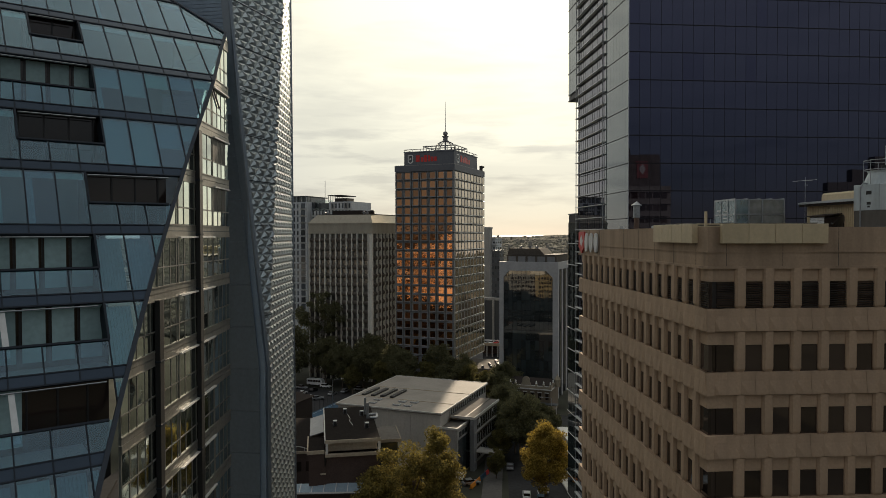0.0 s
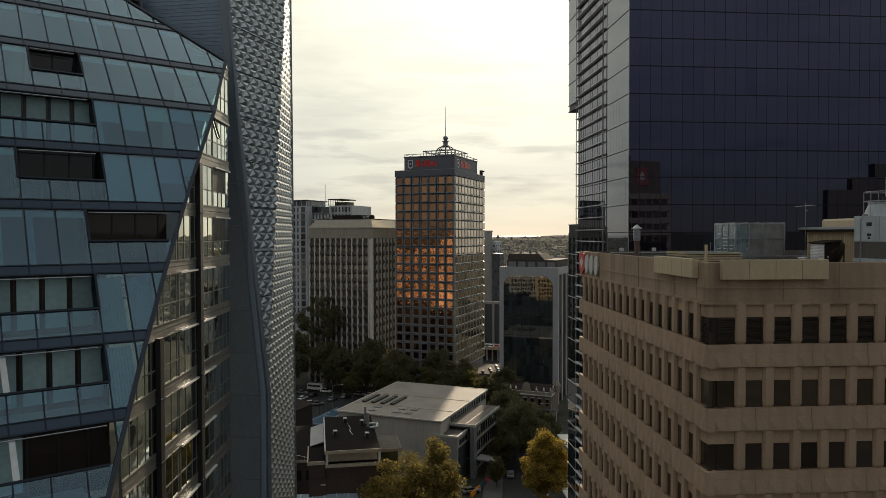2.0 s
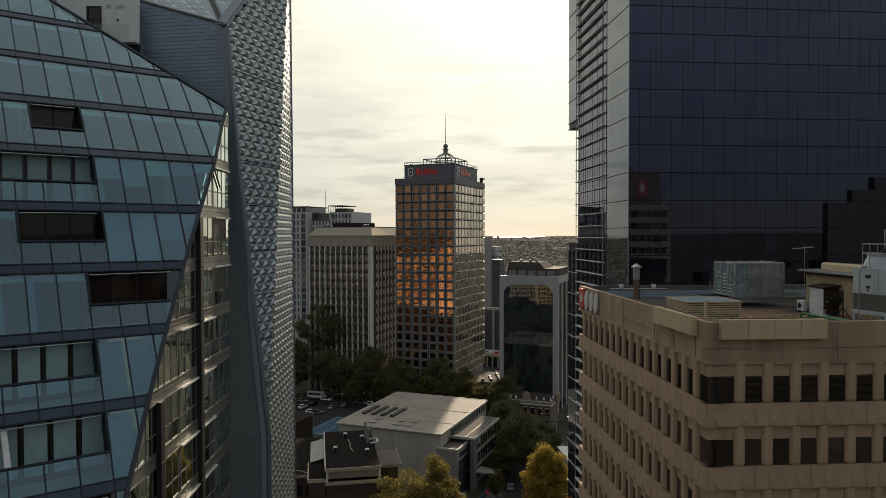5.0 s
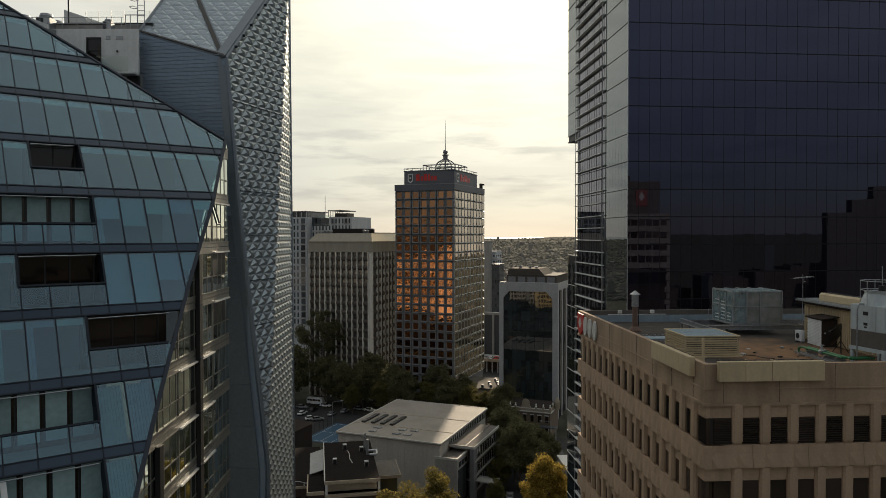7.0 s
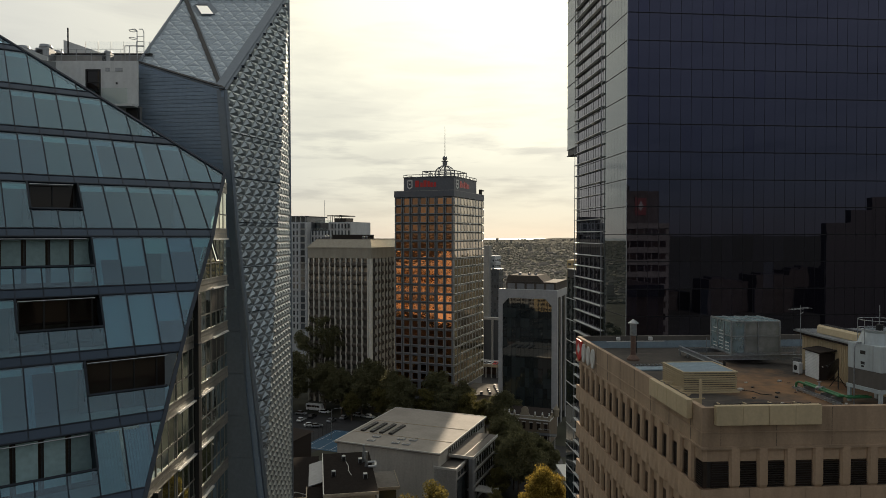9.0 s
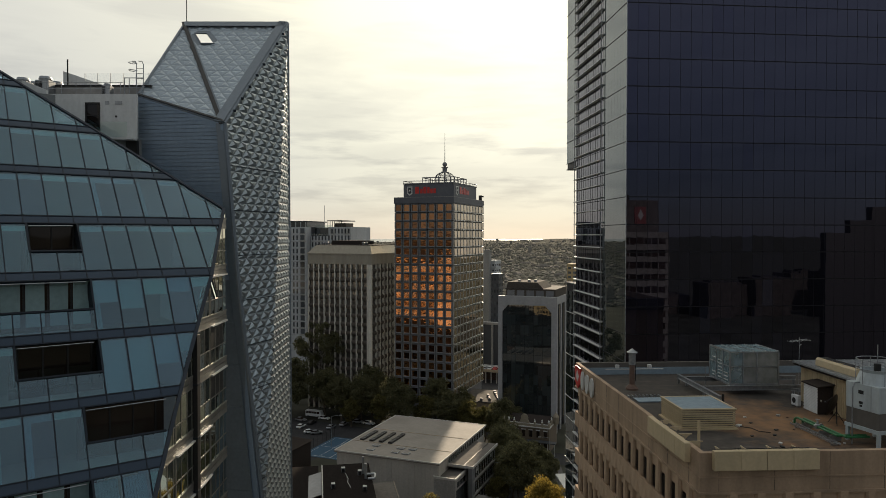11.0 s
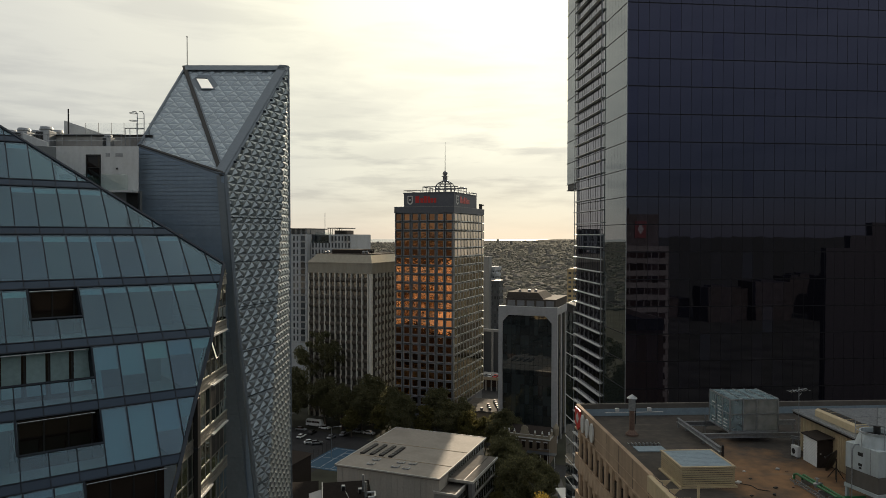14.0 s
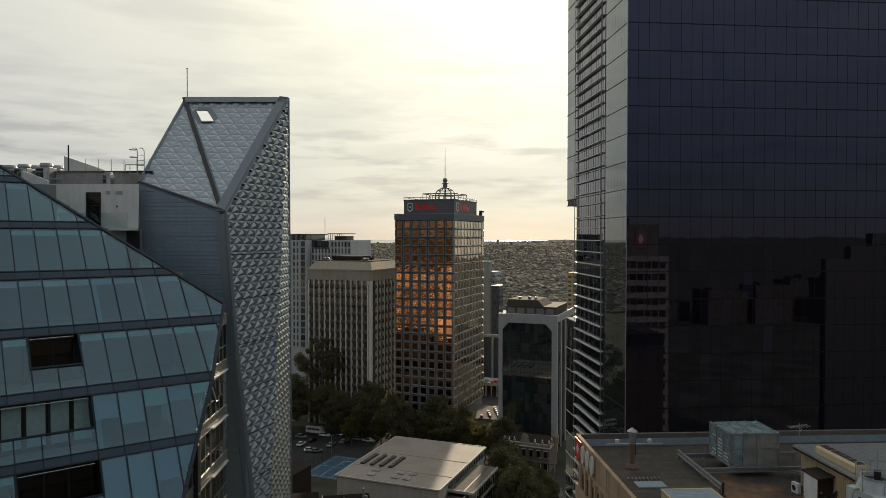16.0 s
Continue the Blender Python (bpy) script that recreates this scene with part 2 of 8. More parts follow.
# ---- materials ----
M_TAN = shade("precast_concrete", (0.452, 0.321, 0.216), 0.85, vary=0.08, scale=0.5, bump=0.25, stain=0.55, stain_scale=0.14, streak=True, rand=0.06)
M_TAN_CAP = shade("precast_parapet", (0.405, 0.292, 0.198), 0.88, vary=0.09, scale=0.5, bump=0.25, stain=0.65, stain_scale=0.14, streak=True)
M_CREAM = shade("cream_metal", (0.56, 0.455, 0.29), 0.5, vary=0.06, scale=0.4, stain=0.2, stain_scale=0.4, streak=True, rand=0.06)
M_WIN_DARK = mirror_glass("bronze_window", (0.024, 0.017, 0.014), 0.03, wave=0.004, wave_scale=0.7, rand=0.5)
M_TANWIN = mirror_glass("brown_office_glass", (0.032, 0.024, 0.021), 0.03, wave=0.004, wave_scale=0.7, rand=0.6, ior=1.88, tint=(1.0, 0.84, 0.75))
M_LOUVRE = shade("dark_louvre", (0.030, 0.026, 0.024), 0.5, vary=0.2)
M_ROOF = shade("roof_membrane", (0.062, 0.052, 0.044), 0.85, vary=0.28, scale=0.15, bump=0.2, stain=0.5, stain_scale=0.10, stain_color=(0.026, 0.025, 0.025), stain_from=0.45, stain_to=0.62)


def rusty_pond(mat, centre, reach):
    """Rust-brown silt lying where water stands on the roof, with a ragged edge and pale drag marks."""
    nt = mat.node_tree
    n, ln = nt.nodes.new, nt.links.new
    bs = nt.nodes["Principled BSDF"]
    col = bs.inputs["Base Color"].links[0].from_socket
    tc, sub, mul, leng = n("ShaderNodeTexCoord"), n("ShaderNodeVectorMath"), n("ShaderNodeVectorMath"), n("ShaderNodeVectorMath")
    sub.operation, mul.operation, leng.operation = "SUBTRACT", "MULTIPLY", "LENGTH"
    sub.inputs[1].default_value = centre
    mul.inputs[1].default_value = (1 / reach[0], 1 / reach[1], 0)
    ln(tc.outputs["Object"], sub.inputs[0])
    ln(sub.outputs[0], mul.inputs[0])
    ln(mul.outputs[0], leng.inputs[0])
    no, ad, mr = n("ShaderNodeTexNoise"), n("ShaderNodeMath"), n("ShaderNodeMapRange")
    no.inputs["Scale"].default_value, no.inputs["Detail"].default_value, no.inputs["Roughness"].default_value = 0.45, 8.0, 0.62
    ln(tc.outputs["Object"], no.inputs["Vector"])
    ad.operation = "MULTIPLY_ADD"
    ad.inputs[1].default_value = 2.2
    ln(no.outputs["Fac"], ad.inputs[0])
    ln(leng.outputs["Value"], ad.inputs[2])
    mr.inputs["From Min"].default_value, mr.inputs["From Max"].default_value = 2.15, 1.55
    ln(ad.outputs[0], mr.inputs["Value"])
    rust = n("ShaderNodeValToRGB")
    rust.color_ramp.elements[0].position, rust.color_ramp.elements[0].color = 0.35, (0.25, 0.135, 0.064, 1)
    rust.color_ramp.elements[1].position, rust.color_ramp.elements[1].color = 0.70, (0.135, 0.082, 0.046, 1)
    n2 = n("ShaderNodeTexNoise")
    n2.inputs["Scale"].default_value, n2.inputs["Detail"].default_value = 1.3, 6.0
    ln(tc.outputs["Object"], n2.inputs["Vector"])
    ln(n2.outputs["Fac"], rust.inputs["Fac"])
    mx = n("ShaderNodeMix")
    mx.data_type = "RGBA"
    ln(mr.outputs["Result"], mx.inputs[0])
    ln(col, mx.inputs[6])
    ln(rust.outputs["Color"], mx.inputs[7])
    # pale drag marks
    wv, wr, m3 = n("ShaderNodeTexNoise"), n("ShaderNodeMapRange"), n("ShaderNodeMix")
    mp = n("ShaderNodeMapping")
    mp.inputs["Rotation"].default_value = (0, 0, radians(35))
    mp.inputs["Scale"].default_value = (0.25, 3.2, 1)
    ln(tc.outputs["Object"], mp.inputs["Vector"])
    ln(mp.outputs[0], wv.inputs["Vector"])
    wv.inputs["Scale"].default_value, wv.inputs["Detail"].default_value = 0.9, 4.0
    wr.inputs["From Min"].default_value, wr.inputs["From Max"].default_value, wr.inputs["To Max"].default_value = 0.60, 0.74, 0.35
    ln(wv.outputs["Fac"], wr.inputs["Value"])
    m3.data_type = "RGBA"
    ln(wr.outputs["Result"], m3.inputs[0])
    ln(mx.outputs[2], m3.inputs[6])
    m3.inputs[7].default_value = (0.20, 0.17, 0.14, 1)
    ln(m3.outputs[2], bs.inputs["Base Color"])


rusty_pond(M_ROOF, (9.8, 9.5, 0), (5.5, 7.0, 1))
M_STEEL = shade("galvanised_steel", (0.36, 0.38, 0.40), 0.42, 0.75, vary=0.15, scale=0.4, stain=0.3, stain_scale=0.5)
M_TOWERWHITE = shade("blue_white_sheet", (0.48, 0.54, 0.56), 0.45, vary=0.05, scale=0.3, stain=0.35, stain_scale=0.3, streak=True)
M_WHITE = shade("white_paint", (0.70, 0.72, 0.72), 0.45, vary=0.05, scale=0.3, stain=0.25, stain_scale=0.4, streak=True)
M_BROWN = shade("brown_sheet", (0.046, 0.038, 0.034), 0.9, spec=0.08, vary=0.2, stain=0.3, stain_scale=0.5)
M_GREEN_PIPE = shade("green_paint", (0.030, 0.17, 0.065), 0.4, vary=0.12, stain=0.2, stain_scale=1.0)
M_RUST = shade("rusty_pipe", (0.16, 0.10, 0.075), 0.75, vary=0.3, stain=0.4, stain_scale=1.0)
M_RED = shade("red_sign", (0.55, 0.03, 0.025), 0.4, vary=0.05)
M_BLACK = shade("black_metal", (0.012, 0.012, 0.013), 0.5, vary=0.2)
M_BLUE_BAND = shade("blue_grey_paint", (0.26, 0.34, 0.40), 0.6, vary=0.08, scale=0.4, stain=0.3, stain_scale=0.3)
M_DK_GLASS = mirror_glass("navy_curtain_glass", (0.005, 0.005, 0.009), 0.015, wave=0.003, wave_scale=0.35, rand=0.6, ior=1.93, tint=(0.64, 0.67, 1.0))
M_DK_BLIND = mirror_glass("navy_glass_over_blinds", (0.014, 0.016, 0.024), 0.015, wave=0.003, wave_scale=0.35, rand=0.5, ior=1.85, tint=(0.60, 0.62, 1.0))
M_DK_SIDE = mirror_glass("grey_side_glass", (0.020, 0.026, 0.026), 0.015, wave=0.003, wave_scale=0.35, rand=0.25, ior=2.05, tint=(0.76, 0.90, 1.0))
M_DK_FRAME = shade("navy_frame", (0.006, 0.006, 0.010), 0.5, 0.0, vary=0.15, spec=0.3)
M_FIN = shade("white_fin", (0.62, 0.62, 0.60), 0.4, vary=0.05)
M_CLAD = shade("slate_cladding", (0.225, 0.295, 0.38), 0.45, 0.25, vary=0.07, scale=0.3, stain=0.15, stain_scale=0.2, streak=True, rand=0.05)
# smooth lower panels; the narrow gap's shade is put into their darker colour
M_SHADECLAD = shade("shade_toned_slate_sheet", (0.135, 0.17, 0.205), 0.38, 0.3, vary=0.08, scale=0.3, stain=0.2, stain_scale=0.2, streak=True, rand=0.05)
M_TEX = shade("folded_metal", (0.375, 0.435, 0.485), 0.36, 0.85, vary=0.08, scale=0.3, stain=0.15, stain_scale=0.3, rand=0.07)
M_TEXF = shade("flank_metal", (0.35, 0.41, 0.445), 0.30, 0.6, vary=0.08, scale=0.3, stain=0.15, stain_scale=0.3, rand=0.10)
M_TRIM = shade("grey_trim", (0.19, 0.225, 0.26), 0.42, 0.5, vary=0.06, scale=0.3)
M_MULLION = shade("slate_mullion", (0.022, 0.030, 0.042), 0.6, 0.0, vary=0.1, spec=0.2)
M_SPAN = mirror_glass("spandrel_glass", (0.034, 0.050, 0.074), 0.06, rand=0.15, tint=(0.65, 0.80, 1.0))
M_CURTAIN = shade("pale_curtain", (0.43, 0.56, 0.55), 0.9, vary=0.06, scale=0.3, rand=0.12)
M_ROOM = shade("room_wall", (0.22, 0.235, 0.24), 0.9, vary=0.05, rand=0.2)
M_INNER = mirror_glass("grey_green_mirror_glass", (0.48, 0.55, 0.51), 0.03, wave=0.006, wave_scale=0.9, rand=0.35, metal=0.97)
M_INFRAME = shade("bronze_frame", (0.25, 0.245, 0.22), 0.42, 0.5, vary=0.14, scale=0.6, stain=0.4, stain_scale=0.5, streak=True)
M_CONC = shade("grey_concrete", (0.33, 0.325, 0.31), 0.9, vary=0.14, scale=0.2, bump=0.1, stain=0.4, stain_scale=0.06, streak=True)
M_HOOD = shade("weathered_hoods", (0.115, 0.10, 0.085), 0.9, vary=0.15, scale=0.2, stain=0.4, stain_scale=0.2, rand=0.1, spec=0.2)
M_CROWNBAND = shade("crown_concrete", (0.37, 0.34, 0.275), 0.85, vary=0.1, scale=0.2, stain=0.35, stain_scale=0.06, streak=True)
M_RIBGLASS = mirror_glass("grey_strip_glass", (0.07, 0.065, 0.06), 0.12, wave=0.02, wave_scale=0.4, ior=1.9)
M_RIB = shade("pale_ribs", (0.78, 0.75, 0.67), 0.85, vary=0.12, scale=0.2, stain=0.35, stain_scale=0.08, streak=True, rand=0.08)
M_CROWN = shade("crown_sheet", (0.40, 0.36, 0.28), 0.30, 0.6, vary=0.08, scale=0.1, stain=0.2, stain_scale=0.1)
# right-face frame and glass copies; that side's sky light is put into their colours
M_TW_SIDE = mirror_glass("side_reflection_glass", (0.42, 0.35, 0.26), 0.03, wave=0.03, wave_scale=0.3, rand=0.3, metal=1.0)
M_TW_LITFRAME = shade("lit_side_tower_frame", (0.52, 0.50, 0.46), 0.32, 0.25, vary=0.1, scale=0.1, stain=0.3, stain_scale=0.06, rand=0.08)
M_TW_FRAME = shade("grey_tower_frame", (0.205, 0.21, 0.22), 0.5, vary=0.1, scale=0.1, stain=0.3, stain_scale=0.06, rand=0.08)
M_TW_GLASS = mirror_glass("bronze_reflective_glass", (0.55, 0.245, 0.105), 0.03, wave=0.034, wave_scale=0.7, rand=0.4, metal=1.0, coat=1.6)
M_TW_SIGN = shade("slate_sign_box", (0.055, 0.062, 0.072), 0.5, vary=0.1)
M_TW_BOX = shade("slate_blue_box", (0.115, 0.125, 0.145), 0.55, vary=0.08, scale=0.1, stain=0.25, stain_scale=0.06)
M_FR_WHITE = shade("pale_stone_frame", (0.40, 0.405, 0.415), 0.6, vary=0.08, scale=0.1, stain=0.25, stain_scale=0.05, streak=True)
M_FR_GLASS = mirror_glass("smoke_glass", (0.030, 0.038, 0.040), 0.02, wave=0.007, wave_scale=0.22, rand=0.4, ior=2.0)
M_SCHOOL = shade("cream_panels", (0.47, 0.45, 0.405), 0.85, vary=0.08, scale=0.15, stain=0.3, stain_scale=0.06, streak=True, rand=0.05)
M_FLATWIN = mirror_glass("pale_flat_window", (0.075, 0.085, 0.095), 0.08, rand=0.6)
M_WINGROOF = shade("grey_roof_sheet", (0.15, 0.138, 0.125), 0.9, vary=0.12, scale=0.1, stain=0.4, stain_scale=0.05, spec=0.15)
M_GUTTER = shade("dull_gutter", (0.50, 0.49, 0.46), 0.7, vary=0.1, scale=0.3, stain=0.3, stain_scale=0.3)
M_SCHOOLROOF = shade("pale_roof_sheet", (0.27, 0.245, 0.215), 0.75, vary=0.08, scale=0.1, stain=0.45, stain_scale=0.02)
M_BRICK = shade("dark_brick", (0.070, 0.045, 0.037), 0.9, vary=0.3, scale=0.4, bump=0.3, stain=0.3, stain_scale=0.15)
M_ROOF_BLACK = shade("black_bitumen_roof", (0.016, 0.013, 0.012), 0.95, vary=0.3, scale=0.2, stain=0.3, stain_scale=0.1, spec=0.05)
M_BUFF = shade("buff_trim", (0.42, 0.35, 0.26), 0.8, vary=0.12, scale=0.3, stain=0.3, stain_scale=0.3)
M_ASPH = shade("asphalt", (0.048, 0.048, 0.050), 0.95, vary=0.2, scale=0.1, stain=0.5, stain_scale=0.02, spec=0.15)
M_PAVE = shade("pavement_slabs", (0.11, 0.105, 0.10), 0.95, vary=0.15, scale=0.1, stain=0.4, stain_scale=0.05)
M_GROUND = shade("mixed_ground", (0.062, 0.062, 0.050), 0.95, vary=0.5, scale=0.004, stain=0.7, stain_scale=0.002, stain_color=(0.055, 0.060, 0.045), spec=0.05)
M_COURT = shade("blue_court", (0.024, 0.082, 0.145), 0.7, vary=0.08, scale=0.2, stain=0.2, stain_scale=0.05)
M_LINE = shade("line_paint", (0.65, 0.65, 0.62), 0.8, vary=0.1)
M_BARK = shade("bark", (0.11, 0.085, 0.065), 0.95, vary=0.35, scale=0.2, bump=0.5)
M_PALEBARK = shade("pale_bark", (0.36, 0.33, 0.29), 0.9, vary=0.25, scale=0.2, bump=0.3)
M_SEA = shade("sea", (0.10, 0.12, 0.14), 0.25, vary=0.1, scale=0.001)
M_YELLOW_BLOCK = shade("ochre_render", (0.46, 0.36, 0.20), 0.85, vary=0.1, scale=0.1, stain=0.3, stain_scale=0.06, streak=True)
M_APART = shade("grey_render", (0.52, 0.545, 0.565), 0.85, vary=0.1, scale=0.1, stain=0.3, stain_scale=0.05, streak=True)
M_HERWALL = shade("brown_stucco", (0.16, 0.125, 0.088), 0.85, vary=0.12, scale=0.3, stain=0.35, stain_scale=0.1, streak=True)
M_HERITAGE = shade("cream_stucco", (0.31, 0.27, 0.20), 0.85, vary=0.1, scale=0.3, stain=0.3, stain_scale=0.1, streak=True)


def leaf_material(name, lo, mid, hi):
    mat = bpy.data.materials.new(name)
    mat.use_nodes = True
    nt = mat.node_tree
    n, ln = nt.nodes.new, nt.links.new
    bs = nt.nodes["Principled BSDF"]
    bs.inputs["Roughness"].default_value = 0.8
    bs.inputs["Specular IOR Level"].default_value = 0.2
    ge = n("ShaderNodeNewGeometry")
    cr = n("ShaderNodeValToRGB")
    el = cr.color_ramp.elements
    el[0].position, el[0].color = 0.0, (*lo, 1)
    el[1].position, el[1].color = 1.0, (*hi, 1)
    e = el.new(0.55)
    e.color = (*mid, 1)
    ln(ge.outputs["Random Per Island"], cr.inputs["Fac"])
    ln(cr.outputs["Color"], bs.inputs["Base Color"])
    tr = n("ShaderNodeBsdfTranslucent")
    ln(cr.outputs["Color"], tr.inputs["Color"])
    mx = n("ShaderNodeMixShader")
    mx.inputs[0].default_value = 0.48
    ln(bs.outputs[0], mx.inputs[1])
    ln(tr.outputs[0], mx.inputs[2])
    ln(mx.outputs[0], nt.nodes["Material Output"].inputs["Surface"])
    return mat


M_LEAF_GREEN = leaf_material("green_leaves", (0.095, 0.096, 0.056), (0.145, 0.143, 0.078), (0.225, 0.212, 0.10))
M_LEAF_OLIVE = leaf_material("olive_leaves", (0.085, 0.08, 0.038), (0.14, 0.13, 0.052), (0.24, 0.215, 0.072))
M_LEAF_GOLD = leaf_material("golden_leaves", (0.17, 0.12, 0.03), (0.36, 0.265, 0.055), (0.56, 0.42, 0.10))
M_LEAF_RUST = leaf_material("autumn_leaves", (0.12, 0.10, 0.035), (0.22, 0.18, 0.055), (0.37, 0.29, 0.08))


def clear_glass(name, tint, share=0.1, gloss=(0.95, 0.98, 1.0), other=None, rise=0, dust=None):
    """Tinted see-through pane whose two faces each mirror a share; panes vary from one tint to the other."""
    mat = bpy.data.materials.new(name)
    mat.use_nodes = True
    nt = mat.node_tree
    n, ln = nt.nodes.new, nt.links.new
    nt.nodes.remove(nt.nodes["Principled BSDF"])
    tr, gl, mx = n("ShaderNodeBsdfTransparent"), n("ShaderNodeBsdfGlossy"), n("ShaderNodeMixShader")
    tr.inputs["Color"].default_value = (*tint, 1)
    if other:
        oi, cr = n("ShaderNodeObjectInfo"), n("ShaderNodeValToRGB")
        cr.color_ramp.elements[0].color, cr.color_ramp.elements[1].color = (*tint, 1), (*other, 1)
        ln(oi.outputs["Random"], cr.inputs["Fac"])
        ln(cr.outputs["Color"], tr.inputs["Color"])
    gl.inputs["Roughness"].default_value = 0.015
    gl.inputs["Color"].default_value = (*gloss, 1)
    mx.inputs[0].default_value = share
    if rise:  # the gloss grows towards a grazing view
        lw, pw, mr = n("ShaderNodeLayerWeight"), n("ShaderNodeMath"), n("ShaderNodeMapRange")
        lw.inputs["Blend"].default_value = 0.5
        pw.operation = "POWER"
        pw.inputs[1].default_value = rise
        ln(lw.outputs["Facing"], pw.inputs[0])
        ln(pw.outputs[0], mr.inputs["Value"])
        mr.inputs["To Min"].default_value = share
        ln(mr.outputs["Result"], mx.inputs[0])
    ln(tr.outputs[0], mx.inputs[1])
    ln(gl.outputs[0], mx.inputs[2])
    last = mx
    if dust:  # a film of dirt that scatters light, patchy
        df, m2, no, mr2 = n("ShaderNodeBsdfDiffuse"), n("ShaderNodeMixShader"), n("ShaderNodeTexNoise"), n("ShaderNodeMapRange")
        df.inputs["Color"].default_value = (*dust[:3], 1)
        no.inputs["Scale"].default_value, no.inputs["Detail"].default_value = 1.4, 5.0
        ln(n("ShaderNodeTexCoord").outputs["Object"], no.inputs["Vector"])
        mr2.inputs["From Min"].default_value, mr2.inputs["From Max"].default_value = 0.3, 0.7
        mr2.inputs["To Min"].default_value, mr2.inputs["To Max"].default_value = dust[3] * 0.6, dust[3] * 1.3
        ln(no.outputs["Fac"], mr2.inputs["Value"])
        ln(mr2.outputs["Result"], m2.inputs[0])
        ln(mx.outputs[0], m2.inputs[1])
        ln(df.outputs[0], m2.inputs[2])
        last = m2
    ln(last.outputs[0], nt.nodes["Material Output"].inputs["Surface"])
    return mat


M_SAIL = clear_glass("blue_green_glass", (0.60, 0.735, 0.815), 0.105, (0.70, 0.865, 0.985), (0.66, 0.84, 0.86), rise=3.6)
M_RIM = shade("dark_slate_rim", (0.040, 0.050, 0.066), 0.55, 0.0, vary=0.08, spec=0.25)
# bright sheet behind the panel gaps paints the glint of folded edges
M_EDGEGLINT = shade("edge_glint_sheet", (0.62, 0.64, 0.64), 0.3, 0.9, vary=0.08)
M_DRAPE = shade("grey_green_drape", (0.34, 0.48, 0.49), 0.9, vary=0.1, scale=0.3, rand=0.2)
M_CAGE = clear_glass("dusty_glass", (0.62, 0.74, 0.76), 0.16, dust=(0.34, 0.44, 0.47, 0.42))
M_SCREEN = clear_glass("clear_screen", (0.975, 0.98, 0.98), 0.02)
M_BALUSTER = clear_glass("clear_balustrade", (0.88, 0.92, 0.91), 0.05)
M_FROST = clear_glass("frosted_panel", (0.62, 0.66, 0.64), 0.10, dust=(0.36, 0.37, 0.35, 0.62))

# ---- ground, streets and distance ----
def land(x, y):
    """Height of the land: flat by the streets, rising to the far ridge."""
    if y < -2500:
        return 30 + 34 * min(1, (-2500 - y) / 900) + 8 * noise.noise((x / 700, 2.0, 5.0))
    if y < 700:
        return 0.0
    k = (y - 700) / 3800
    ridge = 38 + 7 * max(-1, min(1.6, (x - 350) / 260)) * (1 if y > 3500 else 0.4)
    bumps = 7 * noise.noise((x / 420, y / 420, 3.1)) + 3.0 * noise.noise((x / 130, y / 130, 8.0))
    return max(0.0, ridge * k ** 1.15 + bumps * min(1, (y - 700) / 900))


g = Geo()
xs = [-5000, -3000, -1800] + list(range(-1200, 2401, 60)) + [3200, 5000]
ys = [-4600, -3400, -3000, -2600, -1200, -600, 0, 120, 240, 330, 450, 560, 700] + list(range(760, 4501, 60))
for y in ys:
    for x in xs:
        g.v.append((x, y, land(x, y)))
n = len(xs)
g.f = [(j * n + i, j * n + i + 1, (j + 1) * n + i + 1, (j + 1) * n + i) for j in range(len(ys) - 1) for i in range(n - 1)]
single("ground", g, M_GROUND, "dark wooded city ground rising to a far ridge", kind="structure")
single("water", Geo().poly([(-5000, 4500, 30), (5000, 4500, 30), (5000, 4990, 47), (-5000, 4990, 47)]), M_SEA, "bright strip of sea under the sky", kind="structure")

road = Geo().poly([(8, 60, 0.02), (22, 60, 0.02), (32, 212, 0.02), (19, 212, 0.02)])
single("road", road, M_ASPH, "dark asphalt street between the school and offices", kind="structure")
single("cross_road", Geo().poly([(-75, 262, 0.03), (-75, 250, 0.03), (44, 204, 0.03), (48, 214, 0.03)]), M_ASPH, "dark asphalt cross street in front of the towers", kind="structure")
single("far_road", Geo().poly([(15, 214, 0.035), (27, 212, 0.035), (40, 352, 0.035), (18, 352, 0.035)]), M_ASPH, "street running on past the towers", kind="structure")
single("car_park", Geo().poly([(-78, 210, 0.026), (-46, 196, 0.026), (-26, 246, 0.026), (-60, 262, 0.026)]), M_ASPH, "asphalt car park beside the court", kind="structure")
for nm, a in (("pavement", [(3.5, 100), (8, 100), (19, 212), (14.5, 212)]), ("pavement", [(22, 60), (27, 60), (36, 205), (32, 205)])):
    single(nm, Geo().prism([(x, y, 0.0) for x, y in a], (0, 0, 0.15)), M_PAVE, "grey paved footpath with a low kerb", kind="structure")
gl = Geo()
for i in range(22):
    y = 70 + i * 6.2
    x = 15 + (y - 60) * 0.0691
    gl.box(x - 0.07, y, 0.022, x + 0.07, y + 3, 0.028)
single("road_marking", gl, M_LINE, "worn white dashed lane line", kind="structure")

# blue court
court = thing("sports_court", pose(-40.5, 214.5, 0, 0, 0, 68.5 - 90), "blue hard court with white painted lines", "sports court")
part("surface", Geo().box(-4.5, 0, 0, 11.5, 21, 0.06), M_COURT, court)
ln = Geo()
for x0, y0, x1, y1 in ((-3.5, 1, -3.4, 20), (10.4, 1, 10.5, 20), (-3.5, 1, 10.5, 1.1), (-3.5, 19.9, 10.5, 20), (-3.5, 10.4, 10.5, 10.5), (1.5, 1, 1.6, 20), (5.4, 1, 5.5, 20)):
    ln.box(x0, y0, 0.06, x1, y1, 0.068)
